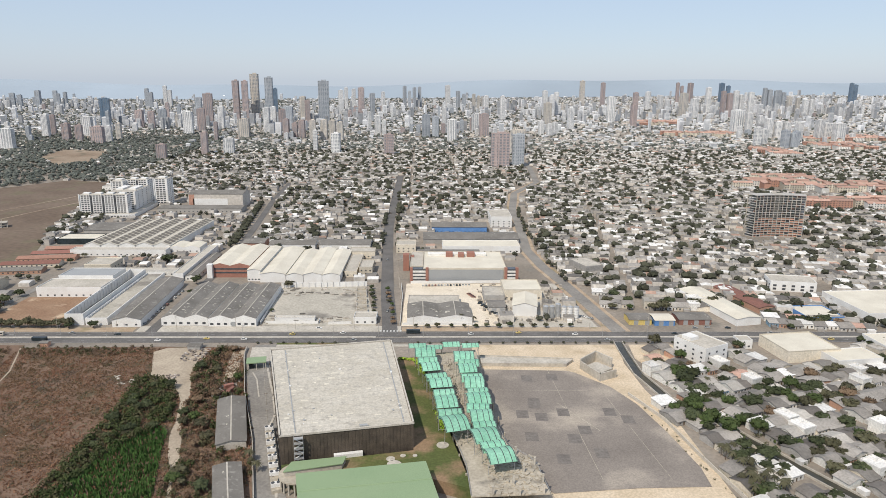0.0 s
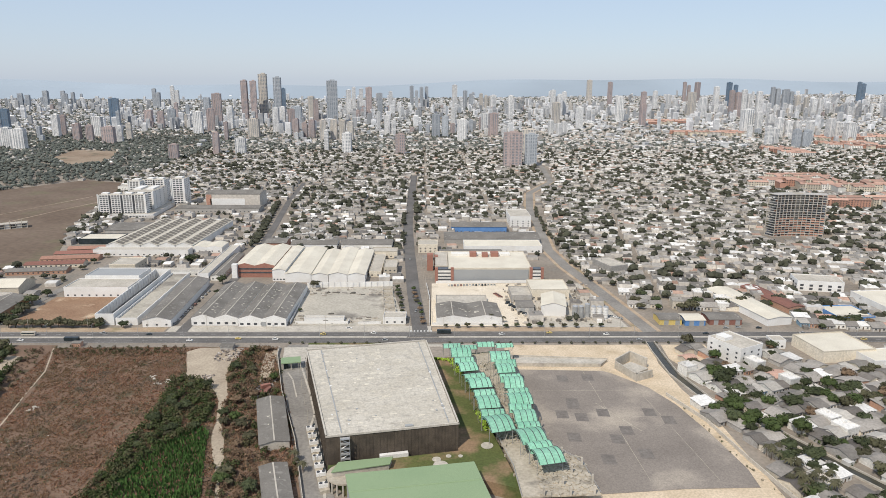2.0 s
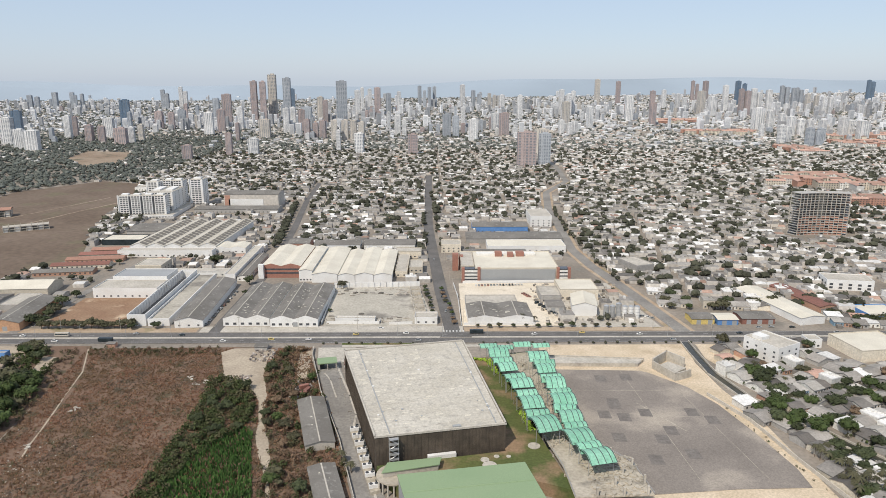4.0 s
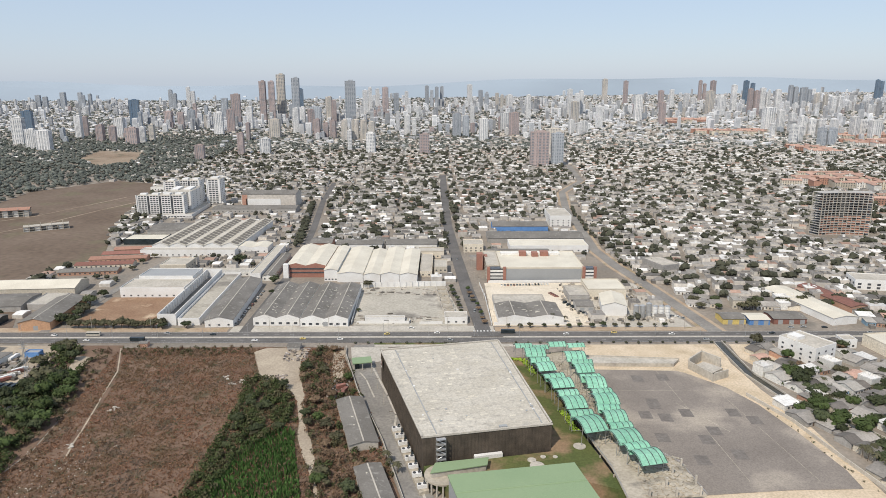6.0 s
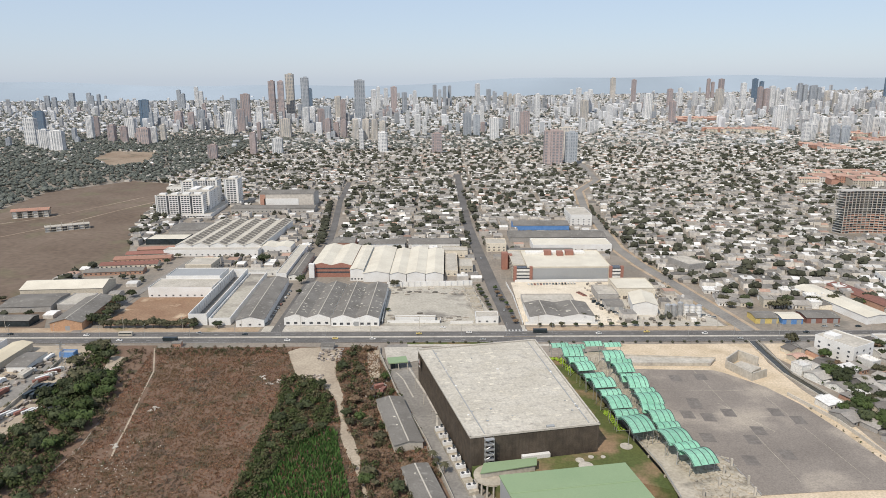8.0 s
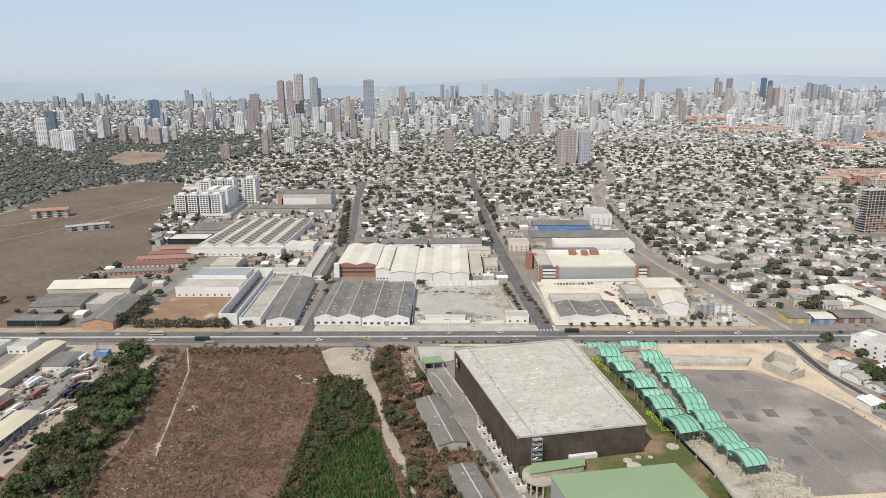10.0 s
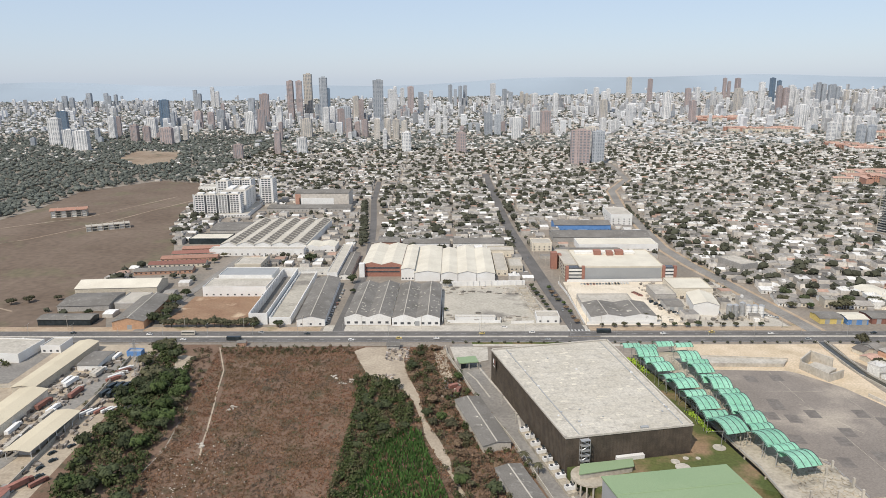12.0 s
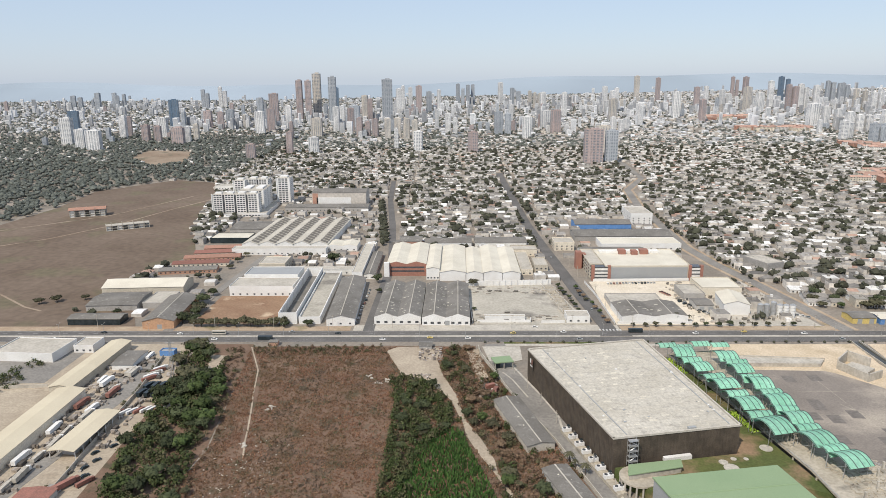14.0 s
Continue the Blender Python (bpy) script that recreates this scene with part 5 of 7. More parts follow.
# ---- tower under construction, north-east ----
def frame_tower(x, y, r0, r1, fl, a0, a1, rot):
    """Curved concrete frame with open storeys; lower storeys have brick infill."""
    e = new("unfinished_tower")
    tagged(e, "curved unfinished tower of open concrete storeys with brick infill", "tower")
    e.matrix_basis = pose(x, y, 0, 0, 0, rot)
    n = 12
    an = [a0 + (a1 - a0) * i / n for i in range(n + 1)]
    out = [(r1 * math.cos(a), r1 * math.sin(a)) for a in an]
    inn = [(r0 * math.cos(a), r0 * math.sin(a)) for a in reversed(an)]
    sl = MB()
    sl.solid(out + inn, 0, 0.5)
    me = sl.mesh("slab", walls[2])
    for f in range(fl + 1):
        sub("slab", me, e, m=pose(0, 0, f * 3.1))
    co = MB()
    co.box(0, 0, 0, 0.7, 0.7, fl * 3.1)
    mc = co.mesh("column", concrete)
    for a in an:
        for r in (r0 + 0.6, r1 - 0.6):
            sub("column", mc, e, m=pose(r * math.cos(a), r * math.sin(a), 0, 0, 0, math.degrees(a)))
    infill = []
    for width, height in ((0.8, 1.5), (0.6, 2.5)):
        mb = MB()
        mb.box(0, 0, 0, 0.25, (an[1] - an[0]) * r0 * width, height)
        infill.append(mb.mesh("brick_infill", terra))
    for f in range(fl):
        lo = f < 8
        for i in range(n):
            if (not lo and (i + f) % 4 != 1) or (lo and (i * 3 + f) % 5 == 0):
                continue
            am = (an[i] + an[i + 1]) / 2
            sub("brick_infill", infill[0 if lo else 1], e, m=pose((r0 + (0.9 if lo else 5)) * math.cos(am), (r0 + (0.9 if lo else 5)) * math.sin(am), f * 3.1 + 0.5, 0, 0, math.degrees(am)))
    mb = MB()
    am = (a0 + a1) / 2
    mb.box((r0 + r1) / 2 * math.cos(am), (r0 + r1) / 2 * math.sin(am), 0, (r1 - r0) * 0.5, 10, fl * 3.1 + 1, am)
    part("core", mb, concrete, e, "bare concrete lift core")


frame_tower(458, 268, 80, 96, 17, math.radians(58), math.radians(102), 8)
block("white_clinic", "white two-storey block with blue window bays", 346, 386, 116, 140, 9, white, concrete, rot=-12, rows=2, cols=5, side=3, win=(3.0, 2.0))

# ---- roadside, east ----
o = block("apartment_house", "white three-storey apartment house with flat roof", 207, 229, -50, -22, 12, white, concrete, rot=28, rows=3, cols=3, side=4, storey=3.4)
mb = MB()
mb.box(-4, 6, 12, 8, 8, 2.6)
part("roof_house", mb, white, o)
block("market_hall", "large cream flat-roofed market hall", 272, 312, -46, -12, 8, walls[1], cream, rot=8)
block("market_hall", "cream hall wing with pale roof", 300, 334, -60, -40, 7, white, cream, rot=8)
block("store", "long white-roofed store on the road", 348, 400, -42, -12, 8, white, cream, rot=4, rows=1, cols=8)
block("small_house", "small white cube house near the road", 252, 262, -22, -12, 6, white, concrete, rows=1, cols=2)
block("shop", "roadside shop with a yellow front", 186, 204, 28, 44, 4.5, yellow_m, fibro, "gablex", 1.2, doors=2)
block("shop", "blue and white roadside shop", 206, 222, 26, 42, 4.5, blue_m, cream, "gablex", 1.2, doors=2)
block("shop", "red roadside shop with shutters", 226, 252, 28, 46, 4.5, rust, fibro, "gablex", 1.2, doors=3)
block("long_market", "long white market roof running back from the road", 262, 284, 26, 110, 6, white, cream, "gable", 1.5, 1, 12, category="warehouse")
block("red_market", "long low red-roofed market shed", 296, 312, 56, 120, 5, walls[3], rust, "gable", 1.6, 1, 12, category="warehouse")
block("blue_store", "blue and white walled yard store", 330, 360, 30, 60, 5, blue_m, cream, rot=4, doors=2)
block("big_store", "large pale flat store with a dark shop front", 376, 440, 30, 90, 9, white, cream, rot=4, rows=1, cols=10)
mb = MB()
wall_line(mb, [(129, -57), (137.5, -77), (149, -71)], 5.5, 0.9)
wall_line(mb, [(129, -57), (142, -44), (150, -56)], 7.5, 0.9)
mb.box(140, -62, 0, 14, 12, 3.4, -0.9)
thing("pump_chamber", mb, concrete, "pale roofless concrete pump chamber beside the canal", "structure")
mb = MB()
wall_line(mb, [(62, -40), (126, -46)], 3.0, 0.5)
wall_line(mb, [(62, -53), (118, -54)], 2.6, 0.5)
thing("ramp_wall", mb, concrete, "pale concrete ramp walls", "wall", kind="structure")
sheet("ramp", [(62, -53), (120, -54), (126, -46), (62, -40)], 2.2, concrete, "pale concrete vehicle ramp", "road", 2.2)
mb = MB()
wall_line(mb, [(150, -98), (162, -131), (168, -172), (174, -204), (184, -260)], 2.2, 0.5)
thing("yard_wall", mb, sidewall, "low concrete kerb wall of the tarmac yard", "wall", kind="structure")
for i in range(16):
    a, b = random.Random(i).uniform(70, 140), random.Random(i + 50).uniform(-180, -68)
    if inside(a, b, [(66, -60), (118, -60), (138, -92), (150, -126), (154, -180), (84, -188)]):
        sheet("tarmac_patch", [(a, b), (a + 7, b - 0.5), (a + 7.4, b + 9), (a + 0.5, b + 9.5)], 0.31 + 0.002 * i, patchm, "darker mended rectangle of tarmac", "pavement", 0.1)

# terracotta housing estates, north-east
def estate_model(wall, label):
    mb = MB()
    mb.box(0, 0, -3, 34, 12, 15)
    ob = thing("estate_block", mb, wall, label, "building", "estate blocks")
    mb = MB()
    mb.gable(-17, 17, -6, 6, 11.95, 2.4, 0.18, 0.5, along='x')
    part("roof", mb, roofs[4], ob, "faded orange tile roof")
    mb = MB()
    for f in range(4):
        for i in range(8):
            mb.box(-14.9 + i * 4.25, -6, f * 3 + 0.9, 1.7, 0.2, 1.4)
    tagged(part("window_grid", mb, window_m, ob), kind="stuff")
    mb = MB()
    mb.box(-8.5, -6.4, 0, 2.6, 1.4, 13.4)
    part("stair_bay", mb, wall, ob)
    return ob


ESTATE_MODELS = [estate_model(terra, "terracotta brick estate block with a tiled roof"), estate_model(walls[1], "cream estate block with a faded orange roof"), estate_model(walls[0], "white estate block with a faded orange roof")]
er = random.Random(300)
for poly in ESTATES:
    xs_, ys_ = [p[0] for p in poly], [p[1] for p in poly]
    y = min(ys_) + 8
    while y < max(ys_):
        x = min(xs_) + 10
        while x < max(xs_):
            if inside(x, y, poly):
                ob, m = ESTATE_MODELS[er.choice((0, 0, 1, 1, 2))], pose(x + er.uniform(-3, 3), y + er.uniform(-3, 3), terrain(x, y), 0, 0, er.choice((-8, -8, -8, 80)) + er.uniform(-2, 2))
                if ob in MODEL_USED:
                    copy_thing(ob, m)
                else:
                    MODEL_USED.add(ob)
                    ob.matrix_basis = m
            x += 39
        y += 27
tower(180, 1044, 46, 76, "brick")
tower(222, 1056, 30, 72, "grey")

# ---- terrace, green-roofed wing, plant ----
sheet("podium_terrace", [(-45, -186), (19.3, -172.6), (2.4, -56), (18, -52), (30, -95), (37, -150), (47.5, -207), (28, -198), (-31, -206.5)], 6.6, grass_m, "sloping lawn terrace round the hall", "ground", 6.6)
mb = MB()
G = [(-33, -207.5), (25, -197.5), (31, -226), (-26, -236)]
mb.solid(G, 0, 14.4)
o = thing("green_roof_wing", mb, greypanel, "low wing with a pale green sheet roof", "building")
mb = MB()
mb.solid([(-33.6, -207), (25.6, -196.8), (31.6, -226.6), (-26.6, -236.6)], 14.4, 15.1)
part("roof", mb, greenroof, o, "pale green ribbed sheet roof")
mb = MB()
mb.tube((-29.8, -221, 15.15), (28.3, -211.5, 15.15), 0.3, 6)
part("ridge_cap", mb, greenroof, o)
mb = MB()
mb.solid([(-41, -197), (-15, -190), (-14, -184), (-39, -189)], 6.6, 9.6)
o = thing("entrance_annex", mb, concrete, "pale concrete entrance annex with a green-tinted roof", "building")
mb = MB()
mb.solid([(-41.6, -197.6), (-14.4, -190.4), (-13.4, -183.6), (-39.4, -188.6)], 9.6, 10.0)
part("roof", mb, greenroof, o)
mb = MB()
mb.tube((-35.5, -193.5, 6.1), (-35.5, -193.5, 6.95), 9.0, 28)
o = thing("curved_balcony", mb, rawconc, "rounded pale concrete balcony on columns", "balcony")
mb = MB()
mb.tube((-36.5, -190.5, 6.95), (-36.5, -190.5, 7.05), 3.4, 20)
part("planting_bed", mb, grass_m, o, "round grass bed")
for i in range(7):
    w = math.radians(150 + i * 20)
    mb = MB()
    mb.tube((-35.5 + 8.4 * math.cos(w), -193.5 + 8.4 * math.sin(w), 0), (-35.5 + 8.4 * math.cos(w), -193.5 + 8.4 * math.sin(w), 6.1), 0.45, 10)
    part("column", mb, concrete, o)
mb = MB()
mb.solid([(-20, -181), (-6, -178), (-6.4, -175.8), (-20.4, -178.8)], 6.6, 8.6)
thing("skylight_box", mb, white, "low white skylight box on the lawn", "skylight")
for k, (x, y, r) in enumerate(((8, -181, 2.2), (14, -178, 1.4), (20, -178, 1.2), (34, -168, 3.2), (10, -186, 3.6))):
    mb = MB()
    mb.tube((x, y, 6.5), (x, y, 6.9), r, 16)
    thing("paved_circle", mb, concrete, "round pale paved spot in the lawn", "paving")
for k, (ax, ay, bx, by) in enumerate(((7, -56, 18, -58), (18, -58, 22.5, -80), (31.5, -130, 35.5, -153))):
    mb = MB()
    hr = random.Random(k)
    for i in range(90):
        q = hr.random()
        foliage(mb, ax + (bx - ax) * q + hr.uniform(-1.7, 1.7), ay + (by - ay) * q + hr.uniform(-1, 1), 7.3, 0.9, 0.6, 4, 0.5, hr)
    thing("hedge", mb, lime_m, "bright lime-green hedge on the bank", "hedge", "lime hedges")


def air_unit(x, y, rot):
    mb = MB()
    mb.box(0, 0, 0.3, 5.0, 2.6, 2.0)
    o = thing("air_conditioning_unit", mb, white, "large white rooftop air-conditioning unit on a plinth", "air conditioner", "air units")
    o.matrix_basis = pose(x, y, 2.0, 0, 0, rot) @ Matrix.Scale(0.92, 4)
    for s in (-1.4, 1.4):
        mb = MB()
        mb.tube((s, 0, 2.3), (s, 0, 2.6), 0.9, 12)
        part("fan", mb, window_m, o)
    mb = MB()
    mb.box(0, 0, 0, 5.2, 2.8, 0.3)
    part("plinth", mb, concrete, o)
    mb = MB()
    mb.box(2.0, 2.0, 0.3, 1.4, 1.4, 2.4)
    part("duct", mb, darkglass, o, "dark air duct")


sheet("plant_ledge", [(-64, -141), (-59.5, -138.5), (-42, -199), (-46.5, -201)], 2.0, rawconc, "raised concrete ledge beside the hall", "pavement", 2.0)
for i in range(8):
    q = i / 7.3 if i < 7 else 1.0
    air_unit(-61.0 + 15.6 * q, -143 - 54 * q, 15)
# outside steel stair on the hall
e = new("steel_stair")
tagged(e, "outside galvanised steel escape stair tower", "stairs")
e.matrix_basis = pose(-36.5, -184.0, 6.6, 0, 0, 11.5)
for a in (-2.2, 2.2):
    for b in (-1.2, 1.2):
        mb = MB()
        mb.tube((a, b, 0), (a, b, 14.5), 0.12, 5)
        part("post", mb, steel, e)
for i in range(5):
    mb = MB()
    mb.box(0, 0, 2.4 + i * 2.7, 4.6, 2.6, 0.12)
    part("landing", mb, steel, e)
    mb = MB()
    mb.tube((-2 if i % 2 else 2, -0.6, i * 2.7), (2 if i % 2 else -2, -0.6, 2.5 + i * 2.7), 0.22, 4)
    part("flight", mb, steel, e)
    mb = MB()
    mb.tube((-2.3, -1.3, 3.4 + i * 2.7), (2.3, -1.3, 3.4 + i * 2.7), 0.07, 4)
    part("handrail", mb, steel, e)

# ---- raised walk with green canopies ----
DECK = [(19, -52), (58, -44), (60, -75), (60.5, -106), (62, -140), (67, -170), (79, -187), (82, -213), (46, -215), (45, -190), (38, -150), (29, -95)]
mb = MB()
mb.solid(DECK, 7.6, 8.3)
o = thing("raised_walk", mb, rawconc, "raised pale concrete walkway deck on columns", "structure")
cr = random.Random(3)
me = MB()
me.tube((0, 0, 0), (0, 0, 7.7), 0.45, 8)
me = me.mesh("column", rawconc)
for i in range(9):
    for a, b in ((24 + i * 2.6, -58 - i * 17.2), (57.5 + i * 1.6, -52 - i * 17.5)):
        sub("column", me, o, m=pose(a, b, 0))
pm = MB()
pm.box(0, 0, 0, 0.9, 0.9, 4.5)
pm = pm.mesh("stub_column", concrete)
for a, b in ((60, -182), (70, -180), (78, -190), (80, -204), (79, -213), (66, -206), (56, -214), (68, -214), (72, -196)):
    sub("stub_column", pm, o, m=pose(a, b, 8.2))
for side in ([(19, -52), (29, -95), (38, -150), (45, -190), (46, -215)], [(58, -44), (60, -75), (60.5, -106), (62, -140), (67, -170), (79, -187), (82, -213)]):
    for z in (0.6, 1.1):
        mb = MB()
        for a, b in zip(side, side[1:]):
            mb.tube((*a, 8.3 + z), (*b, 8.3 + z), 0.08, 4)
        part("railing", mb, steel, o)
mr = MB()
for i in range(260):
    mr.box(cr.uniform(54, 80), cr.uniform(-214, -182), 8.25, cr.uniform(0.5, 3), cr.uniform(0.5, 2.4), cr.uniform(0.1, 0.9), cr.uniform(0, 3))
thing("building_rubble", mr, rawconc, "pale rubble and formwork on the unfinished deck", "rubble", kind="stuff")


def canopy_model(w, length, rise):
    """Corrugated arched sheet with thickness on a tube frame."""
    n = 10
    mb = MB()
    pr = []
    for i in range(n + 1):
        q = i / n
        pr.append((length * (q - 0.5), rise * math.sin(math.pi * (0.12 + 0.76 * q)) - 1.2 * q))
    for i in range(n):
        (y0, z0), (y1, z1) = pr[i], pr[i + 1]
        a = [(-w / 2, y0, z0), (w / 2, y0, z0), (w / 2, y1, z1), (-w / 2, y1, z1)]
        b = [(p[0], p[1], p[2] + 0.14) for p in a]
        mb.poly(b)
        mb.poly(a[::-1])
        mb.poly([a[0], a[3], b[3], b[0]])
        mb.poly([a[1], b[1], b[2], a[2]])
    mb.poly([(-w / 2, *pr[0]), (w / 2, *pr[0]), (w / 2, pr[0][0], pr[0][1] + 0.14), (-w / 2, pr[0][0], pr[0][1] + 0.14)])
    ob = thing("canopy", mb, canopy_m, "arched sea-green sheet canopy on steel posts", "canopy", "green canopies")
    for s in (-w / 2 + 0.25, -w / 5, w / 14, w / 3.2, w / 2 - 0.25):
        mb = MB()
        for i in range(n):
            mb.tube((s, pr[i][0], pr[i][1] + 0.2), (s, pr[i + 1][0], pr[i + 1][1] + 0.2), 0.16, 5)
        part("arch_rib", mb, window_m, ob, "dark steel rib")
    for s in (-w / 2 + 0.3, w / 2 - 0.3):
        for y, z in (pr[2], pr[-2]):
            mb = MB()
            mb.tube((s, y, z), (s, y, -7.0), 0.14, 5)
            part("post", mb, steel, ob)
        mb = MB()
        mb.tube((s, pr[1][0], pr[1][1]), (s, pr[-2][0], -6.5), 0.1, 5)
        part("brace", mb, steel, ob)
    return ob


CAN = canopy_model(12.0, 15.5, 4.4)
first = True
ROW_A = [(24.6, -66), (26.5, -82), (32, -108), (35, -123), (37.6, -140), (40, -157), (43, -172)]
ROW_B = [(50, -72), (50.6, -89), (52, -105), (53.2, -120), (54.4, -136), (54, -153), (54.5, -170), (60.5, -193)]
ROW_C = [(18.5, -51), (54, -47)]


def along(line, n):
    pts = [Vector(p) for p in line]
    seg = [(b - a).length for a, b in zip(pts, pts[1:])]
    tot = sum(seg)
    for i in range(n):
        s = tot * i / (n - 1)
        k = 0
        while k < len(seg) - 1 and s > seg[k]:
            s -= seg[k]
            k += 1
        d = (pts[k + 1] - pts[k]).normalized()
        yield pts[k] + d * s, math.degrees(math.atan2(d.y, d.x)) + 90


for line, n, zz in ((ROW_A, 10, 14.2), (ROW_B, 13, 14.4), (ROW_C, 4, 12.6)):
    for i, (p, ang) in enumerate(along(line, n)):
        if line is ROW_A and i == 9:
            continue
        m = pose(p.x + cr.uniform(-1.2, 1.2), p.y + cr.uniform(-0.8, 0.8), zz + (-1.3 if i % 2 else 0.3) + cr.uniform(-0.5, 0.5), cr.uniform(-4, 5), 0, (6 if line is ROW_C else ang) + cr.uniform(-4, 4))
        m = m @ Matrix.Diagonal((cr.uniform(0.95, 1.15) if line is not ROW_C else 1.0, (0.72 if i % 2 else cr.uniform(0.95, 1.15)) if line is not ROW_C else 0.6, 1 if line is not ROW_C else 0.7, 1))
        if first:
            CAN.matrix_basis, first = m, False
        else:
            copy_thing(CAN, m @ Matrix.Diagonal((*(1 / v for v in CAN.scale), 1)))
SCAF = MB()
for i in range(150):
    q_ = cr.random()
    k_ = min(5, int(q_ * 6))
    a_, b_ = Vector(ROW_A[k_]), Vector(ROW_A[k_ + 1])
    c_ = a_.lerp(b_, q_ * 6 - k_)
    x_, y_ = c_.x + cr.uniform(-5, 16), c_.y + cr.uniform(-3, 3)
    if not inside(x_, y_, DECK):
        continue
    SCAF.tube((x_, y_, 8.2), (x_ + cr.uniform(-1, 1), y_ + cr.uniform(-1, 1), cr.uniform(11, 15)), 0.12, 4)
    SCAF.tube((x_, y_, cr.uniform(10, 13)), (x_ + cr.uniform(-5, 5), y_ + cr.uniform(-5, 5), cr.uniform(10, 14)), 0.1, 4)
    SCAF.box(x_, y_, 8.25, cr.uniform(0.5, 3), cr.uniform(0.5, 3), cr.uniform(0.2, 1.4), cr.uniform(0, 3))
thing("scaffolding", SCAF, rawconc, "loose scaffold tubes and boards under the canopies", "scaffolding", kind="stuff")

# fence and sheds beside the driveway
FENCE = [(-105, -21), (-103.5, -34.5), (-88, -92.5), (-68.2, -151.3), (-54, -204.6), (-30, -300)]
mb = MB()
wall_line(mb, FENCE, 2.4, 0.3)
thing("boundary_wall", mb, sidewall, "long pale boundary wall along the driveway", "wall", kind="structure")
block("long_shed", "long grey corrugated shed behind the wall", -91.6, -76.4, -161.5, -107.5, 4.2, sidewall, fibro, "gable", 1.4, 1, 15.5, category="shed")
block("low_shed", "low grey-roofed shed in the scrub", -70.5, -57.5, -240, -180, 4.2, walls[2], fibro, "gable", 1.2, 1, 17, category="shed")
block("kiosk", "tiny brick kiosk at the field edge", -256, -250, -17.5, -13, 3, walls[3], fibro, "gablex", 0.6, category="kiosk")
block("roadside_stall", "roadside stall with a sheet roof", -147, -138, -24, -17, 3, walls[2], fibro, "gablex", 0.5, category="stall")
e = new("gate_canopy")
tagged(e, "flat pale green gate canopy over the driveway", "canopy")
e.matrix_basis = pose(-90, -54, 0.3, 0, 0, 12)
mb = MB()
mb.box(0, 0, 4.6, 13, 10, 0.6)
part("roof", mb, greenroof, e)
for a in (-6, 0, 6):
    for b in (-4.5, 4.5):
        mb = MB()
        mb.box(a, b, 0, 0.5, 0.5, 4.6)
        part("post", mb, concrete, e)
# dark box added to imitate the shaded opening under the canopy
mb = MB()
mb.box(-3.4, 0, 0, 3.0, 5, 3.2)
part("guard_booth", mb, darkglass, e, "dark box standing for the shaded gate opening")
for line, lab in (([(-83.6, -52), (-69.3, -97), (-62.5, -122), (-62.4, -138), (-48.5, -183), (-44, -203)], "pale raised kerb along the hall"), ([(-90, -64), (-85, -74), (-77.5, -99)], "narrow pale kerb island in the driveway")):
    mb = MB()
    wall_line(mb, line, 0.3, 1.3 if "hall" in lab else 0.9, 0.26)
    thing("kerb", mb, concrete, lab, "kerb", kind="structure")
mb = MB()
mb.box(0, 0, 0, 5.0, 0.2, 6.5)
o = thing("wall_sign", mb, cladding, "dark wall sign with red and white shapes", "sign")
o.matrix_basis = pose(-73.9, -83.5, 12.2, 0, 0, -75)
for a, z, ww, hh, m in ((-1.2, 3.2, 1.6, 2.6, white), (1.0, 3.0, 1.6, 2.8, rust), (0, 1.2, 3.6, 0.6, white)):
    mb = MB()
    mb.box(a, -0.14, z, ww, 0.1, hh)
    part("sign_shape", mb, m, o)


def container(x, y, rot, m, lab):
    """Corrugated steel box with end posts and door bars."""
    mb = MB()
    mb.box(0, 0, 0.15, 6.0, 2.4, 2.5)
    ob = thing("container", mb, m, lab, "container", "scrap containers")
    ob.matrix_basis = pose(x, y, 0.1, 0, 0, rot)
    mb = MB()
    for i in range(14):
        for b in (-1.22, 1.22):
            mb.box(-2.8 + i * 0.43, b, 0.3, 0.18, 0.08, 2.2)
    tagged(part("rib", mb, m, ob), kind="stuff")
    for b in (-0.5, 0.5):
        mb = MB()
        mb.box(3.03, b, 0.3, 0.06, 0.08, 2.2)
        part("door_bar", mb, steel, ob)


container(-99, -96, 8, rust, "rusty dark red container in the scrub")
container(-96.5, -91.5, 70, rust, "rusty dark red container beside a wall")
container(-99.5, -86, 30, rust, "dented red container among scrap")
jr = random.Random(44)
JK = MB()
for i in range(190):
    if i < 80:
        x, y = jr.uniform(-106, -95), jr.uniform(-100, -76)
    elif i < 150:
        x, y = jr.uniform(-147, -130), jr.uniform(-44, -22)
    else:
        x, y = jr.uniform(-158, -138), jr.uniform(-76, -68)
    JK.box(x, y, 0.15, jr.uniform(0.4, 2.6), jr.uniform(0.4, 1.6), jr.uniform(0.2, 1.3), jr.uniform(0, 3))
thing("scrap_heap", JK, mat("scrap", (0.2, 0.16, 0.13), (0.38, 0.34, 0.3), 0.4, 1.5, 0.85, vary=0.7, island=True), "scrap, planks and junk beside the clearing", "scrap", kind="stuff")


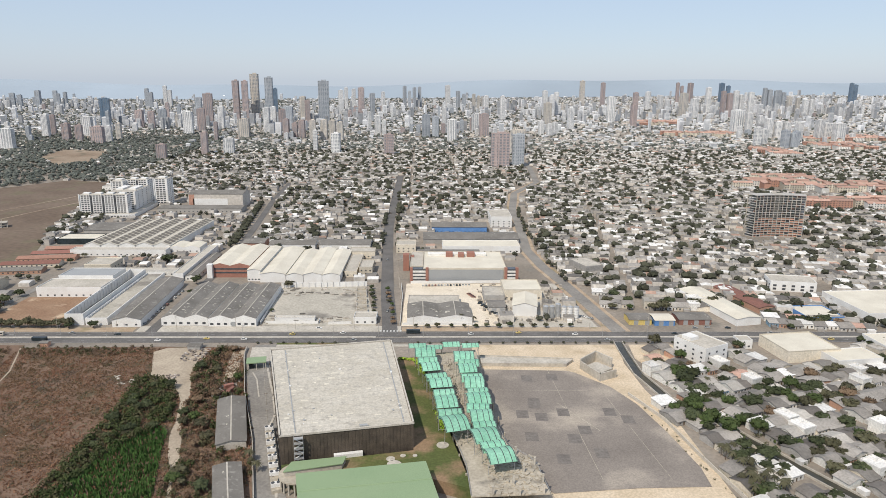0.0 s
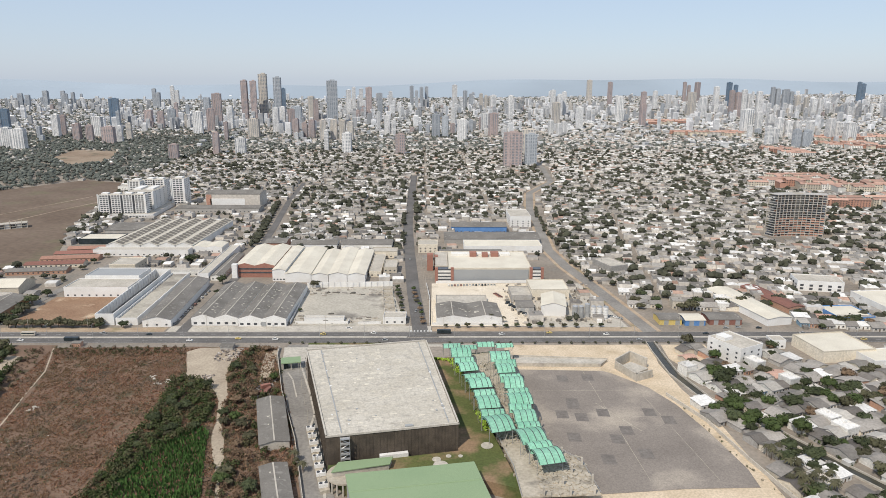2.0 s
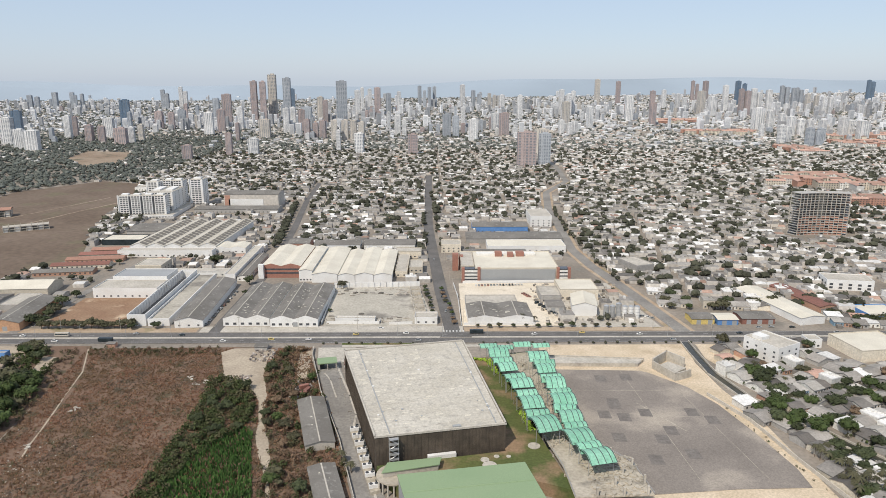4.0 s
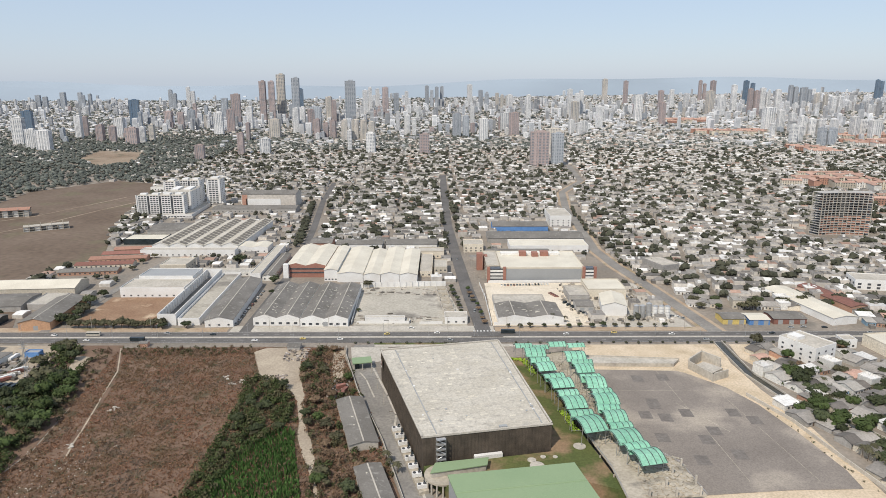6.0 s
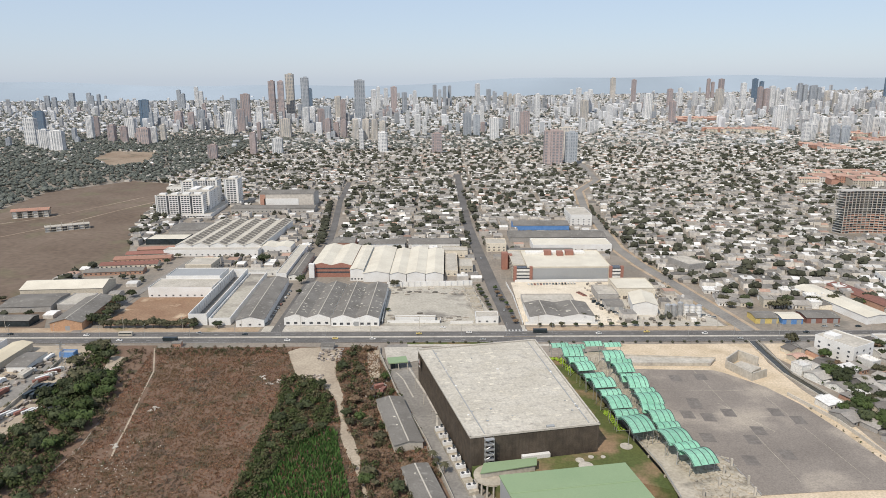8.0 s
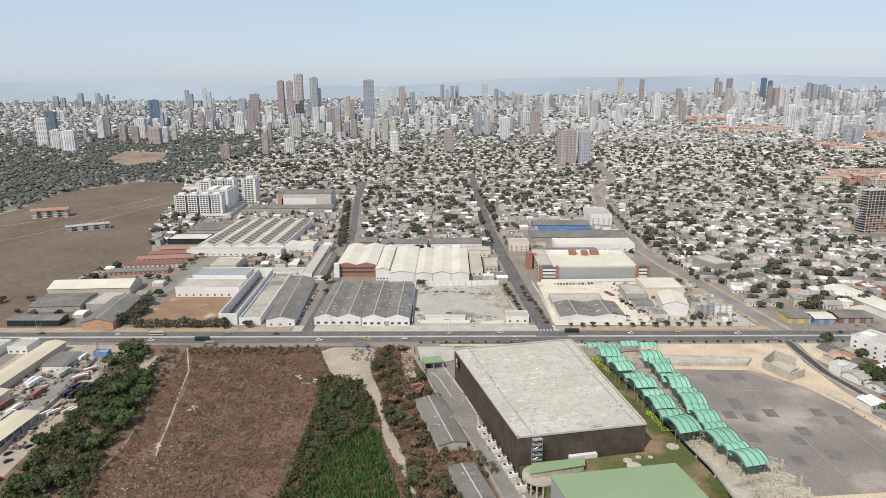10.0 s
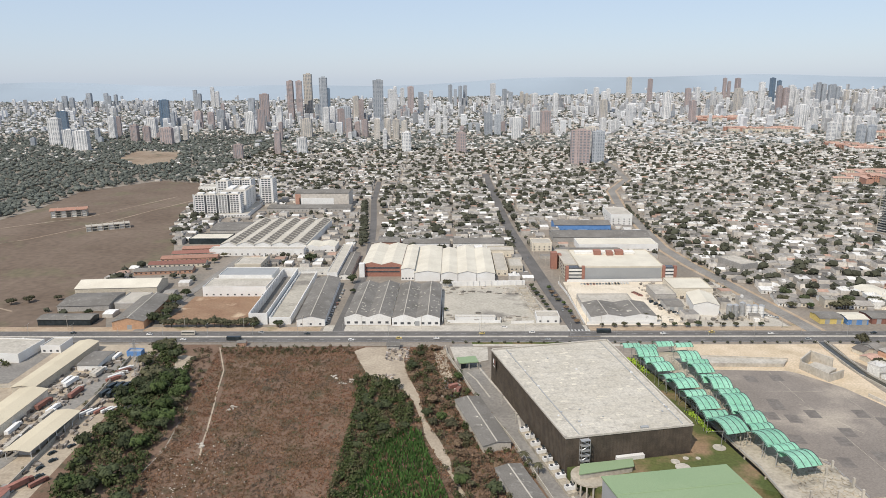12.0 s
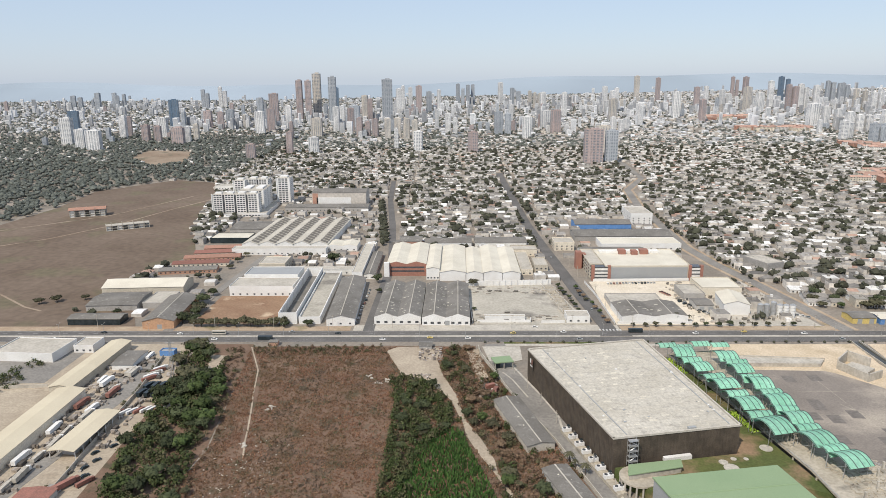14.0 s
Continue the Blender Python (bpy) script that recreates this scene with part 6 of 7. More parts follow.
# ---- truck yard ----
block("loading_shed", "long cream-roofed loading shed", -363, -346, -330, -100, 6, walls[1], tanroof, "gable", 1.4, 1, 0, category="shed")
block("loading_shed", "long cream-roofed shed behind the road", -369, -355, -98, -22, 6, walls[1], tanroof, "gable", 1.4, 1, -1, category="shed")
mb = MB()
mb.gable(-7, 7, -22, 22, 5.4, 1.0, 0.2, 0.3)
o = thing("truck_shelter", mb, tanroof, "open tan-roofed truck shelter on posts", "shed")
o.matrix_basis = pose(-319.5, -149, 0, 0, 0, -3)
for sx in (-6.8, 6.8):
    for i in range(7):
        mb = MB()
        mb.tube((sx, -21 + i * 7, 0), (sx, -21 + i * 7, 5.5), 0.2, 6)
        part("post", mb, white, o)
block("low_store", "dark low store under the truck shelter", -323, -316, -165, -132, 2.6, walls[2], greypanel, rot=-3, category="shed")
block("yard_office", "low white yard office with sheet roof", -350, -336, -60, -36, 4, white, fibro, "gablex", 1)
block("yard_office", "low building with a flat roof near the road", -392, -378, -30, -14, 5, white, concrete, rows=1, cols=3)
block("container_store", "blue steel container store near a wall", -328, -318, -36, -30, 3, blue_m, greypanel, category="container")
block("shed", "rusty low roof in the yard", -322, -306, -222, -200, 3.4, walls[2], rust, "gable", 0.8, category="shed")
block("roadside_hall", "white-walled roadside hall with flat roof", -440, -396, -46, -18, 6, white, concrete, rot=-4)
mb = MB()
wall_line(mb, [(-324, -39), (-317, -92), (-314, -141), (-311, -181), (-302, -330)], 2.4, 0.3)
wall_line(mb, [(-420, -90), (-378, -86)], 2.2, 0.3)
thing("yard_wall", mb, concrete, "long concrete wall through the truck yard", "wall", kind="structure")


yc = random.Random(64)
CL = MB()
for i in range(420):
    x_, y_ = yc.choice((-352.5, -344, -336, -331, -309)) + yc.uniform(-4, 4), yc.uniform(-255, -30)
    CL.box(x_, y_, 0.1, yc.uniform(0.6, 3.2), yc.uniform(0.6, 4.5), yc.uniform(0.3, 2.0), yc.uniform(-0.2, 0.2))
thing("yard_clutter", CL, mat("yard_clutter", (0.16, 0.13, 0.10), (0.30, 0.27, 0.24), 0.3, 1.5, 0.9, vary=0.7, island=True), "dark crates, pallets and scrap in the truck yard", "clutter", kind="stuff")
CL = MB()
for i in range(260):
    x_, y_ = yc.uniform(70, 150), yc.uniform(30, 140)
    CL.box(x_, y_, 0.1, yc.uniform(0.6, 3.2), yc.uniform(0.6, 3.5), yc.uniform(0.3, 2.4), yc.uniform(-0.3, 0.3))
for i in range(260):
    x_, y_ = yc.uniform(-320, -205), yc.uniform(180, 262)
    CL.box(x_, y_, 0.0, yc.uniform(0.6, 4), yc.uniform(0.6, 4.5), yc.uniform(0.3, 2.4), yc.uniform(-0.3, 0.3))
for i in range(120):
    x_, y_ = yc.uniform(-108, -40), yc.choice((44, 110, 122, 36)) + yc.gauss(0, 3)
    CL.box(x_, y_, 0.15, yc.uniform(0.5, 5), yc.uniform(0.5, 2.5), yc.uniform(0.2, 1.1), yc.uniform(-0.2, 0.2))
thing("works_clutter", CL, mat("works_clutter", (0.22, 0.20, 0.17), (0.38, 0.34, 0.29), 0.3, 1.5, 0.9, vary=0.7, island=True), "scrap, tanks and crates in the works yards", "clutter", kind="stuff")


# ---- vehicles ----
def car_model(m, label, name="car"):
    mb = MB()
    mb.solid([(-2.15, -0.85), (2.15, -0.85), (2.15, 0.85), (-2.15, 0.85)], 0.32, 0.95, top=[(-2.1, -0.8), (2.05, -0.8), (2.05, 0.8), (-2.1, 0.8)])
    o = thing(name, mb, m, label, "car", "road cars")
    mb = MB()
    mb.solid([(-1.7, -0.78), (1.0, -0.78), (1.0, 0.78), (-1.7, 0.78)], 0.95, 1.42, top=[(-1.2, -0.65), (0.45, -0.65), (0.45, 0.65), (-1.2, 0.65)])
    part("cabin", mb, darkglass, o, "dark glazed cabin")
    mb = MB()
    mb.box(-0.38, 0, 1.42, 1.6, 1.28, 0.06)
    part("roof_panel", mb, m, o)
    for a in (-1.35, 1.35):
        for b in (-0.8, 0.8):
            mb = MB()
            mb.tube((a, b - 0.1, 0.32), (a, b + 0.1, 0.32), 0.32, 10)
            wh = part("wheel", mb, window_m, o)
            mb = MB()
            mb.tube((a, b * 1.13, 0.32), (a, b * 1.16, 0.32), 0.19, 8)
            part("rim", mb, steel, wh)
    return o


def truck_model(cab, box, label, length=11.0):
    mb = MB()
    mb.box(0, 0, 1.0, length, 2.4, 2.5)
    o = thing("truck", mb, box, label, "truck", "yard trucks")
    mb = MB()
    mb.solid([(length / 2 + 0.3, -1.15), (length / 2 + 2.4, -1.15), (length / 2 + 2.4, 1.15), (length / 2 + 0.3, 1.15)], 0.6, 2.9, top=[(length / 2 + 0.3, -1.1), (length / 2 + 2.1, -1.1), (length / 2 + 2.1, 1.1), (length / 2 + 0.3, 1.1)])
    part("cab", mb, cab, o)
    mb = MB()
    mb.box(length / 2 + 2.2, 0, 1.9, 0.25, 2.0, 0.7)
    part("windscreen", mb, darkglass, o)
    mb = MB()
    mb.box(1, 0, 0.7, length + 1.5, 1.0, 0.3)
    part("chassis", mb, window_m, o)
    for a in (-length / 2 + 1, -length / 2 + 2.2, length / 2 - 1.5, length / 2 + 1.4):
        for b in (-1.0, 1.0):
            mb = MB()
            mb.tube((a, b - 0.15, 0.5), (a, b + 0.15, 0.5), 0.5, 10)
            part("wheel", mb, window_m, o)
    return o


CARS = [car_model(white, "small white car with dark windows"), car_model(rust, "small dark red parked car"), car_model(greypanel, "small grey car with dark windows"), car_model(yellow_m, "small yellow taxi on the road"), car_model(darkglass, "small black car with dark windows")]
TRUCKS = [truck_model(white, white, "white box truck parked in the yard"), truck_model(rust, rust, "rusty red box trailer truck in the yard"),
          truck_model(white, concrete, "pale grey trailer truck parked in the yard"), truck_model(darkglass, darkglass, "black-tarped dump truck in the yard", 6.5)]
USED = set()


def park(o, x, y, rot, z=0.0, sc=1.0):
    m = pose(x, y, z, 0, 0, rot) @ Matrix.Diagonal((sc, sc, sc, 1))
    if o not in USED:
        USED.add(o)
        o.matrix_basis = m
        return o
    return copy_thing(o, m)


vr = random.Random(21)
for x, lane, k in ((-330, 5, 0), (-246, 9, 2), (-175, -6.5, 0), (-140, -3, 3), (-112, -4, 0), (-78, 6.5, 3), (-40, 8.5, 0), (58, 6, 0), (95, 9, 3), (138, 5.5, 0), (160, -6, 2), (215, 7, 4),
                   (250, -4, 0), (290, 8, 2), (-300, -6, 0), (-390, 8, 4), (-420, -5, 0), (-30, -6.2, 2), (330, -5, 3), (365, 6, 0), (-210, 6, 4)):
    park(CARS[k], x, lane, 0 if lane < 0 else 180, 0.34)
for i in range(16):
    park(CARS[vr.choice((0, 0, 2, 2, 4, 1))], 20 + i * 2.9, 134 + i * 0.15, 88, 0.14)
for i in range(4):
    park(CARS[1], 62 + i * 1.2, 108 - i * 3.0, 160, 0.14)
for i in range(14):
    park(CARS[vr.choice((2, 4, 4))], 70 + i * 1.1 + vr.uniform(-1, 1), 84 - i * 2.9, 30, 0.14)
for i in range(10):
    park(CARS[vr.choice((0, 0, 2, 2, 4, 1))], -199.5 + vr.uniform(-0.4, 0.4), 30 + i * 9.5, 90, 0.26)
for x, y in ((-60, 20), (-12, 100), (-20, 230), (-9, 60), (236, 20), (246, 21), (262, 20), (300, 20), (312, 21), (350, 20)):
    park(CARS[vr.choice((0, 0, 2, 2, 4, 1))], x, y, 85 if y > 50 else 0, 0.26 if y > 50 else 0.05)
for i in range(8):
    park(CARS[vr.choice((0, 2))], 136 + i * 3.2, 60 - i * 2.6, 140, 0.12)
for i in range(15):
    park(TRUCKS[(0, 2, 1, 2)[vr.randrange(4)]], -342 + vr.uniform(-1, 1) + (10 if i % 2 else 0), -52 - i * 15, 88 + vr.uniform(-5, 5), 0.1)
for i in range(18):
    park(TRUCKS[(2, 0, 1, 2, 2)[vr.randrange(5)]], -334 + vr.uniform(-0.8, 0.8) - (i % 2) * 13.5, -40 - i * 13, 90 + vr.uniform(-4, 4), 0.1, vr.uniform(0.7, 1))
for i in range(9):
    park(CARS[vr.choice((0, 2, 4))], -303 + vr.uniform(-5, 4), -150 - i * 7, vr.uniform(40, 80), 0.1)
for i in range(6):
    park(TRUCKS[3], -313 + (i % 3) * 4.4, -88 - (i // 3) * 10, 80 + vr.uniform(-8, 8), 0.1)
for i in range(8):
    park(TRUCKS[0] if i % 3 else TRUCKS[1], -316 + i * 3.6, -122 + i * 1.0, 62, 0.1, 0.6)
for i in range(5):
    park(TRUCKS[i % 3], -318 + vr.uniform(-1, 1), -60 - i * 4, 50 + vr.uniform(-6, 6), 0.1, 0.75)
for x, y, s in ((-306, -195, 1), (-311, -205, 0.8), (-298, -192, 0.7)):
    park(TRUCKS[1], x, y, 60, 0.1, s)


def bus(x, y, m, label):
    mb = MB()
    mb.box(0, 0, 0.5, 10.5, 2.5, 2.5)
    o = thing("bus", mb, m, label, "bus")
    o.matrix_basis = pose(x, y, 0.34)
    for s in (-1.27, 1.27):
        mb = MB()
        mb.box(0, s, 1.7, 9.6, 0.08, 0.9)
        part("window_band", mb, darkglass, o)
        for a in (-3.4, 3.2):
            mb = MB()
            mb.tube((a, s * 0.75, 0.45), (a, s * 0.98, 0.45), 0.45, 10)
            part("wheel", mb, window_m, o)


bus(14, 9, darkglass, "dark city bus on the road")
bus(-262, -6, darkglass, "dark long bus on the road")
bus(-300, 5, concrete, "pale grey city bus on the road")


# ---- street furniture ----
def street_lamp():
    mb = MB()
    mb.tube((0, 0, 0), (0, 0, 9.5), 0.13, 6, 0, 0.08)
    o = thing("street_lamp", mb, steel, "tall galvanised double-arm street lamp", "street lamp", "road lamps")
    for s in (-1, 1):
        mb = MB()
        mb.tube((0, 0, 9.4), (0, s * 2.0, 9.9), 0.06, 5)
        part("arm", mb, steel, o)
        mb = MB()
        mb.box(0, s * 2.3, 9.85, 0.3, 0.8, 0.15)
        part("lamp_head", mb, concrete, o)
    return o


LAMP = street_lamp()
LAMP.location = (-420, 1.1, 0.5)
for i in range(1, 26):
    x = -420 + i * 34
    if -12 < x < 9:
        continue
    copy_thing(LAMP, pose(x, 1.1, 0.5))


def utility_pole(x, y, h=11.0):
    mb = MB()
    mb.tube((0, 0, -0.2), (0, 0, h), 0.18, 7, 0, 0.12)
    o = thing("utility_pole", mb, concrete, "tall grey concrete utility pole with crossarm", "pole", "utility poles")
    o.location = (x, y, 0)
    mb = MB()
    mb.box(0, 0, h - 0.8, 2.2, 0.14, 0.14)
    part("crossarm", mb, bark, o)


for i in range(14):
    utility_pole(-400 + i * 46, 18.5)
for i in range(9):
    utility_pole(STREET1[0][0] + 9 - i * 2.3, 30 + i * 32)
for i in range(7):
    utility_pole(-82.5 + i * 5.9, -65 - i * 22, 8)
# lattice mast in the tree belt
e = new("lattice_mast")
tagged(e, "slim steel lattice power mast among trees", "mast")
e.location = (-303, -74, 0)
for a, b in ((-1, -1), (1, -1), (1, 1), (-1, 1)):
    mb = MB()
    mb.tube((a * 1.3, b * 1.3, 0), (a * 0.4, b * 0.4, 27), 0.13, 5)
    part("leg", mb, steel, e)
for i in range(12):
    mb = MB()
    q = 1.3 - 0.9 * i / 12
    s = 1 if i % 2 else -1
    mb.tube((-q * s, -q, i * 2.25), (q * s, -q, i * 2.25 + 2.25), 0.08, 4)
    part("brace", mb, steel, e)
for z in (22, 25):
    mb = MB()
    mb.box(0, 0, z, 6, 0.25, 0.25)
    part("crossarm", mb, steel, e)

# ---- near trees, scrub, reeds ----
prng = random.Random(77)
BARE = [CLEARING, BELT_GAP, LANE, [(-104, -20), (-102.5, -34), (-87, -92.5), (-67, -151), (-53, -204), (-40, -262), (0, -262), (0, -20)], [(-101, -80), (-94, -80), (-93, -99), (-103, -99)], [(-100, -111), (-84, -104), (-68, -157), (-84, -165)]]


def scatter(poly, n, kinds, s0, s1, gap=0.0):
    xs_, ys_ = [p[0] for p in poly], [p[1] for p in poly]
    done = 0
    for _ in range(n * 12):
        x, y = prng.uniform(min(xs_), max(xs_)), prng.uniform(min(ys_), max(ys_))
        if inside(x, y, poly) and not any(inside(x, y, p) for p in BARE):
            plant(x, y, prng.choice(kinds), prng.uniform(s0, s1))
            done += 1
            if done == n:
                return


BAND_E = [(-126, -20), (-108, -22), (-100, -60), (-88, -110), (-80, -160), (-70, -200), (-58, -255), (-92, -255), (-100, -200), (-114, -140), (-122, -100), (-132, -70)]
scatter(BAND_E, 34, (1, 6, 1, 4, 6, 0, 3), 0.5, 0.85)
scatter([(-155, -75), (-137, -70), (-122, -118), (-116, -140), (-140, -150), (-150, -170), (-160, -240), (-150, -240), (-152, -150)], 20, (0, 2, 5, 0, 1), 0.5, 0.85)
scatter([(-318, -16), (-292, -16), (-272, -60), (-262, -110), (-242, -255), (-272, -255), (-298, -140), (-304, -70)], 64, (2, 3, 7, 0, 5, 3, 1), 0.9, 1.35)
scatter([(-282, -22), (-272, -22), (-252, -120), (-240, -255), (-256, -255), (-268, -100)], 10, (1, 6, 4), 0.45, 0.7)
for i in range(12):
    plant(-326 + i * 6.4 + prng.uniform(-1, 1), 23 + prng.uniform(-1, 1), prng.choice((1, 1, 4)), 0.95)
for x, y, s in ((-340, 40, 1.1), (-334, 48, 1.2), (-336, 62, 1.1), (-330, 30, 1.3), (-338, 30, 1.3), (-334, 56, 1.3), (-344, 66, 1.1), (-338, 76, 1.1), (-342, 84, 0.9), (-330, 36, 1), (-254, 20, 0.9), (-236, 22, 0.9), (-420, 48, 0.9), (-400, 50, 0.8), (-482, 78, 0.8), (-470, 84, 0.9),
                (-448, 90, 0.8), (-338, 100, 1.0), (-352, 190, 0.8), (-352, 215, 0.8), (-350, 240, 0.8), (-276, 208, 0.9), (-250, 214, 1.2), (-300, 222, 0.8), (-62, 172, 0.6), (-100, 150, 0.6), (-106, 60, 0.6), (-105, 130, 0.9), (-190, 108, 0.8), (-195, 140, 0.9)):
    plant(x, y, prng.choice((0, 1, 5)), s)
for i in range(14):
    plant(14 + i * 9.6 + prng.uniform(-2, 2), 22 + prng.uniform(-1.5, 1.5), prng.choice((1, 0, 4)), 0.5)
for i in range(9):
    plant(-2 - i * 1.2 + prng.uniform(-1, 1), 30 + i * 11, prng.choice((1, 6, 3)), 0.5)
    plant(-17 - i * 1.3 + prng.uniform(-1, 1), 36 + i * 11, 0, 0.5)
for i in range(16):
    far_tree(-206 - i * 2.2, 290 + i * 18 + prng.uniform(-4, 4), 0, 1.1)
    far_tree(-203 - i * 2.2, 299 + i * 18 + prng.uniform(-4, 4), 0, 1.1)
for i in range(24):
    far_tree(-22 - i * 0.6 + prng.choice((-9, 9)), 300 + i * 16, 0, 1.0)
for i in range(30):
    q = i / 29
    y = 150 + 380 * q
    far_tree(148 - 8 * math.sin(q * 3) + prng.uniform(-3, 3) + 11, y, 0, 0.8)
for x, y in ((52, 33), (57, 34), (62, 33), (-62, -177), (-58, -182), (-64, -172), (196, -60), (204, -84)):
    plant(x, y, model=PALM, s=0.8)
for i in range(26):
    q = prng.random()
    plant(178 + 16 * q + prng.uniform(-4, 8), -160 - 44 * prng.random() - 6 * q, model=PALM, s=0.8)
scatter([(172, -112), (182, -112), (196, -150), (206, -180), (196, -186), (184, -150)], 18, (0, 2, 3, 5), 0.7, 1.1)
scatter([(180, -60), (196, -60), (212, -120), (246, -190), (228, -185), (186, -115)], 22, (0, 2, 3, 5), 0.7, 1.1)
scatter([(205, -55), (250, -58), (270, -150), (235, -130)], 16, (0, 2, 3, 5), 0.7, 1.1)
for i in range(34):
    far_tree(-100 + i * 9.5 if i < 10 else 18 + (i - 10) * 9, -11.5 + prng.uniform(-0.6, 0.6), 0, 0.3)

TH = [MB(), MB(), MB()]


def thicket(poly, n, lo, hi, kinds):
    xs_, ys_ = [p[0] for p in poly], [p[1] for p in poly]
    for _ in range(n):
        x, y = prng.uniform(min(xs_), max(xs_)), prng.uniform(min(ys_), max(ys_))
        if inside(x, y, poly) and not any(inside(x, y, p) for p in BARE):
            h = prng.uniform(lo, hi)
            foliage(TH[prng.choice(kinds)], x, y, h * 0.5, h * 0.62, h * 0.5, 64, h * 0.095, prng)


thicket([(-326, -46), (-320, -92), (-317, -141), (-314, -200), (-311, -200), (-313, -141), (-317, -88), (-323, -46)], 150, 1.0, 3.0, (0, 1, 1))
thicket([(-420, -96), (-400, -96), (-396, -40), (-412, -40)], 60, 2.0, 5.0, (0, 1))
thicket([(-104, -32), (-100, -36), (-70, -134), (-58, -196), (-44, -250), (-70, -250), (-78, -160), (-96, -90)], 330, 1.4, 4.0, (1, 2, 0))
thicket(BAND_E, 1300, 1.8, 5.4, (1, 1, 2, 2, 0))
thicket([(-163, -72), (-140, -70), (-124, -112), (-117, -136), (-133, -148), (-141, -175), (-147, -250), (-168, -250), (-157, -190), (-156, -130)], 1100, 2.0, 5.8, (0, 0, 1))
thicket([(-316, -16), (-294, -16), (-274, -60), (-264, -110), (-242, -255), (-272, -255), (-298, -140), (-303, -70)], 1250, 2.5, 7.0, (0, 0, 0, 1))
thicket([(-284, -22), (-270, -22), (-252, -120), (-240, -255), (-258, -255), (-270, -100)], 520, 1.5, 4.2, (1, 2))
thicket([(-168, -18), (-268, -19), (-262, -34), (-170, -34)], 140, 1.2, 3.2, (1, 2, 1))
thicket([(150, -94), (160, -131), (166, -172), (172, -204), (182, -260), (179, -260), (169, -204), (163, -172), (157, -131)], 300, 0.6, 1.6, (0, 1, 1))
thicket(FIELD, 420, 0.7, 2.4, (1, 2, 2))
thicket([(178, -60), (190, -60), (205, -122), (246, -200), (232, -200), (196, -150), (180, -110)], 240, 1.5, 4.5, (0, 0, 1))
for k, lab in enumerate(("dense dark green thicket of bushes", "dusty olive thicket of bushes", "half-dry brown thicket of bushes")):
    thing("thicket", TH[k], (mat("thicket_green", (0.048, 0.064, 0.022), (0.07, 0.085, 0.032), 0.1, 0.8, 0.95, vary=0.35, island=True),
                             mat("thicket_olive", (0.075, 0.075, 0.035), (0.10, 0.092, 0.048), 0.1, 0.8, 0.95, vary=0.35, island=True),
                             mat("thicket_brown", (0.125, 0.08, 0.05), (0.155, 0.105, 0.068), 0.1, 0.8, 0.95, vary=0.35, island=True))[k], lab, "bushes", kind="stuff")

SC = [MB(), MB(), MB()]
for i in range(62000):
    x, y = prng.uniform(-290, -60), prng.uniform(-260, -20)
    if not inside(x, y, FIELD) or inside(x, y, CLEARING):
        continue
    if near_line(x, y, [(-268, -20), (-252, -60), (-243, -95), (-236, -140), (-231, -165)], 1.4):
        continue
    q = noise.noise((x * 0.045, y * 0.045, 0.0)) + 0.5 * noise.noise((x * 0.15, y * 0.15, 3.0))
    if q < -0.35 and prng.random() < 0.5:
        continue
    k = 1 if q > 0.3 and prng.random() < 0.6 else 2 if prng.random() < (0.13 if q > 0.05 else 0.03) else 0
    big = 1.7 if prng.random() < 0.03 else 1.0
    foliage(SC[k], x, y, 0.4 * big, prng.uniform(0.6, 1.6) * big, prng.uniform(0.3, 0.8) * big, 4 if big == 1.0 else 18, prng.uniform(0.16, 0.38), prng)
for k, (m, lab) in enumerate(((scrub_m, "reddish-brown dry scrub covering the field"), (mat("grey_scrub", (0.15, 0.115, 0.085), (0.11, 0.085, 0.06), 0.04, 0.7, 0.95, vary=0.4, island=True), "grey-brown leafless scrub patches"),
                              (mat("olive_scrub", (0.13, 0.115, 0.06), (0.1, 0.095, 0.05), 0.04, 0.7, 0.95, vary=0.4, island=True), "dusty olive weeds among the dry scrub"))):
    thing("dry_scrub", SC[k], m, lab, "scrub", kind="stuff")
RD = MB()
REEDS = [(-140, -150), (-124, -136), (-117, -142), (-112, -165), (-102, -200), (-97, -250), (-146, -250), (-150, -200)]
for i in range(9000):
    x, y = prng.uniform(-152, -96), prng.uniform(-250, -135)
    if not inside(x, y, REEDS):
        continue
    a, h = prng.uniform(0, 3.14), prng.uniform(1.6, 3.0)
    dx, dy = 0.35 * math.cos(a), 0.35 * math.sin(a)
    lx, ly = prng.uniform(-0.9, 0.9), prng.uniform(-0.9, 0.9)
    RD.poly([(x - dx, y - dy, 0.1), (x + dx, y + dy, 0.1), (x + lx * 0.5 + dx, y + ly * 0.5 + dy, h * 0.7), (x + lx, y + ly, h), (x + lx * 0.5 - dx, y + ly * 0.5 - dy, h * 0.7)])
thing("reeds", RD, reed_m, "dense bright green reed bed", "reeds", kind="stuff")
TR = MB()
for i in range(240):
    x, y = prng.gauss(-226, 13), prng.gauss(-192, 24)
    TR.box(x, y, 0.1, prng.uniform(0.2, 0.9), prng.uniform(0.2, 0.8), prng.uniform(0.1, 0.35), prng.uniform(0, 3))
for x, y in ((-230, -114), (-233, -155), (-165, -75), (-176, -70), (-170, -80)):
    for i in range(9):
        TR.box(x + prng.gauss(0, 1.3), y + prng.gauss(0, 1.6), 0.1, prng.uniform(0.6, 1.8), prng.uniform(0.5, 1.5), prng.uniform(0.3, 0.8), prng.uniform(0, 3))
thing("rubbish", TR, concrete, "scattered pale rubbish and rubble in the field", "rubbish", kind="stuff")

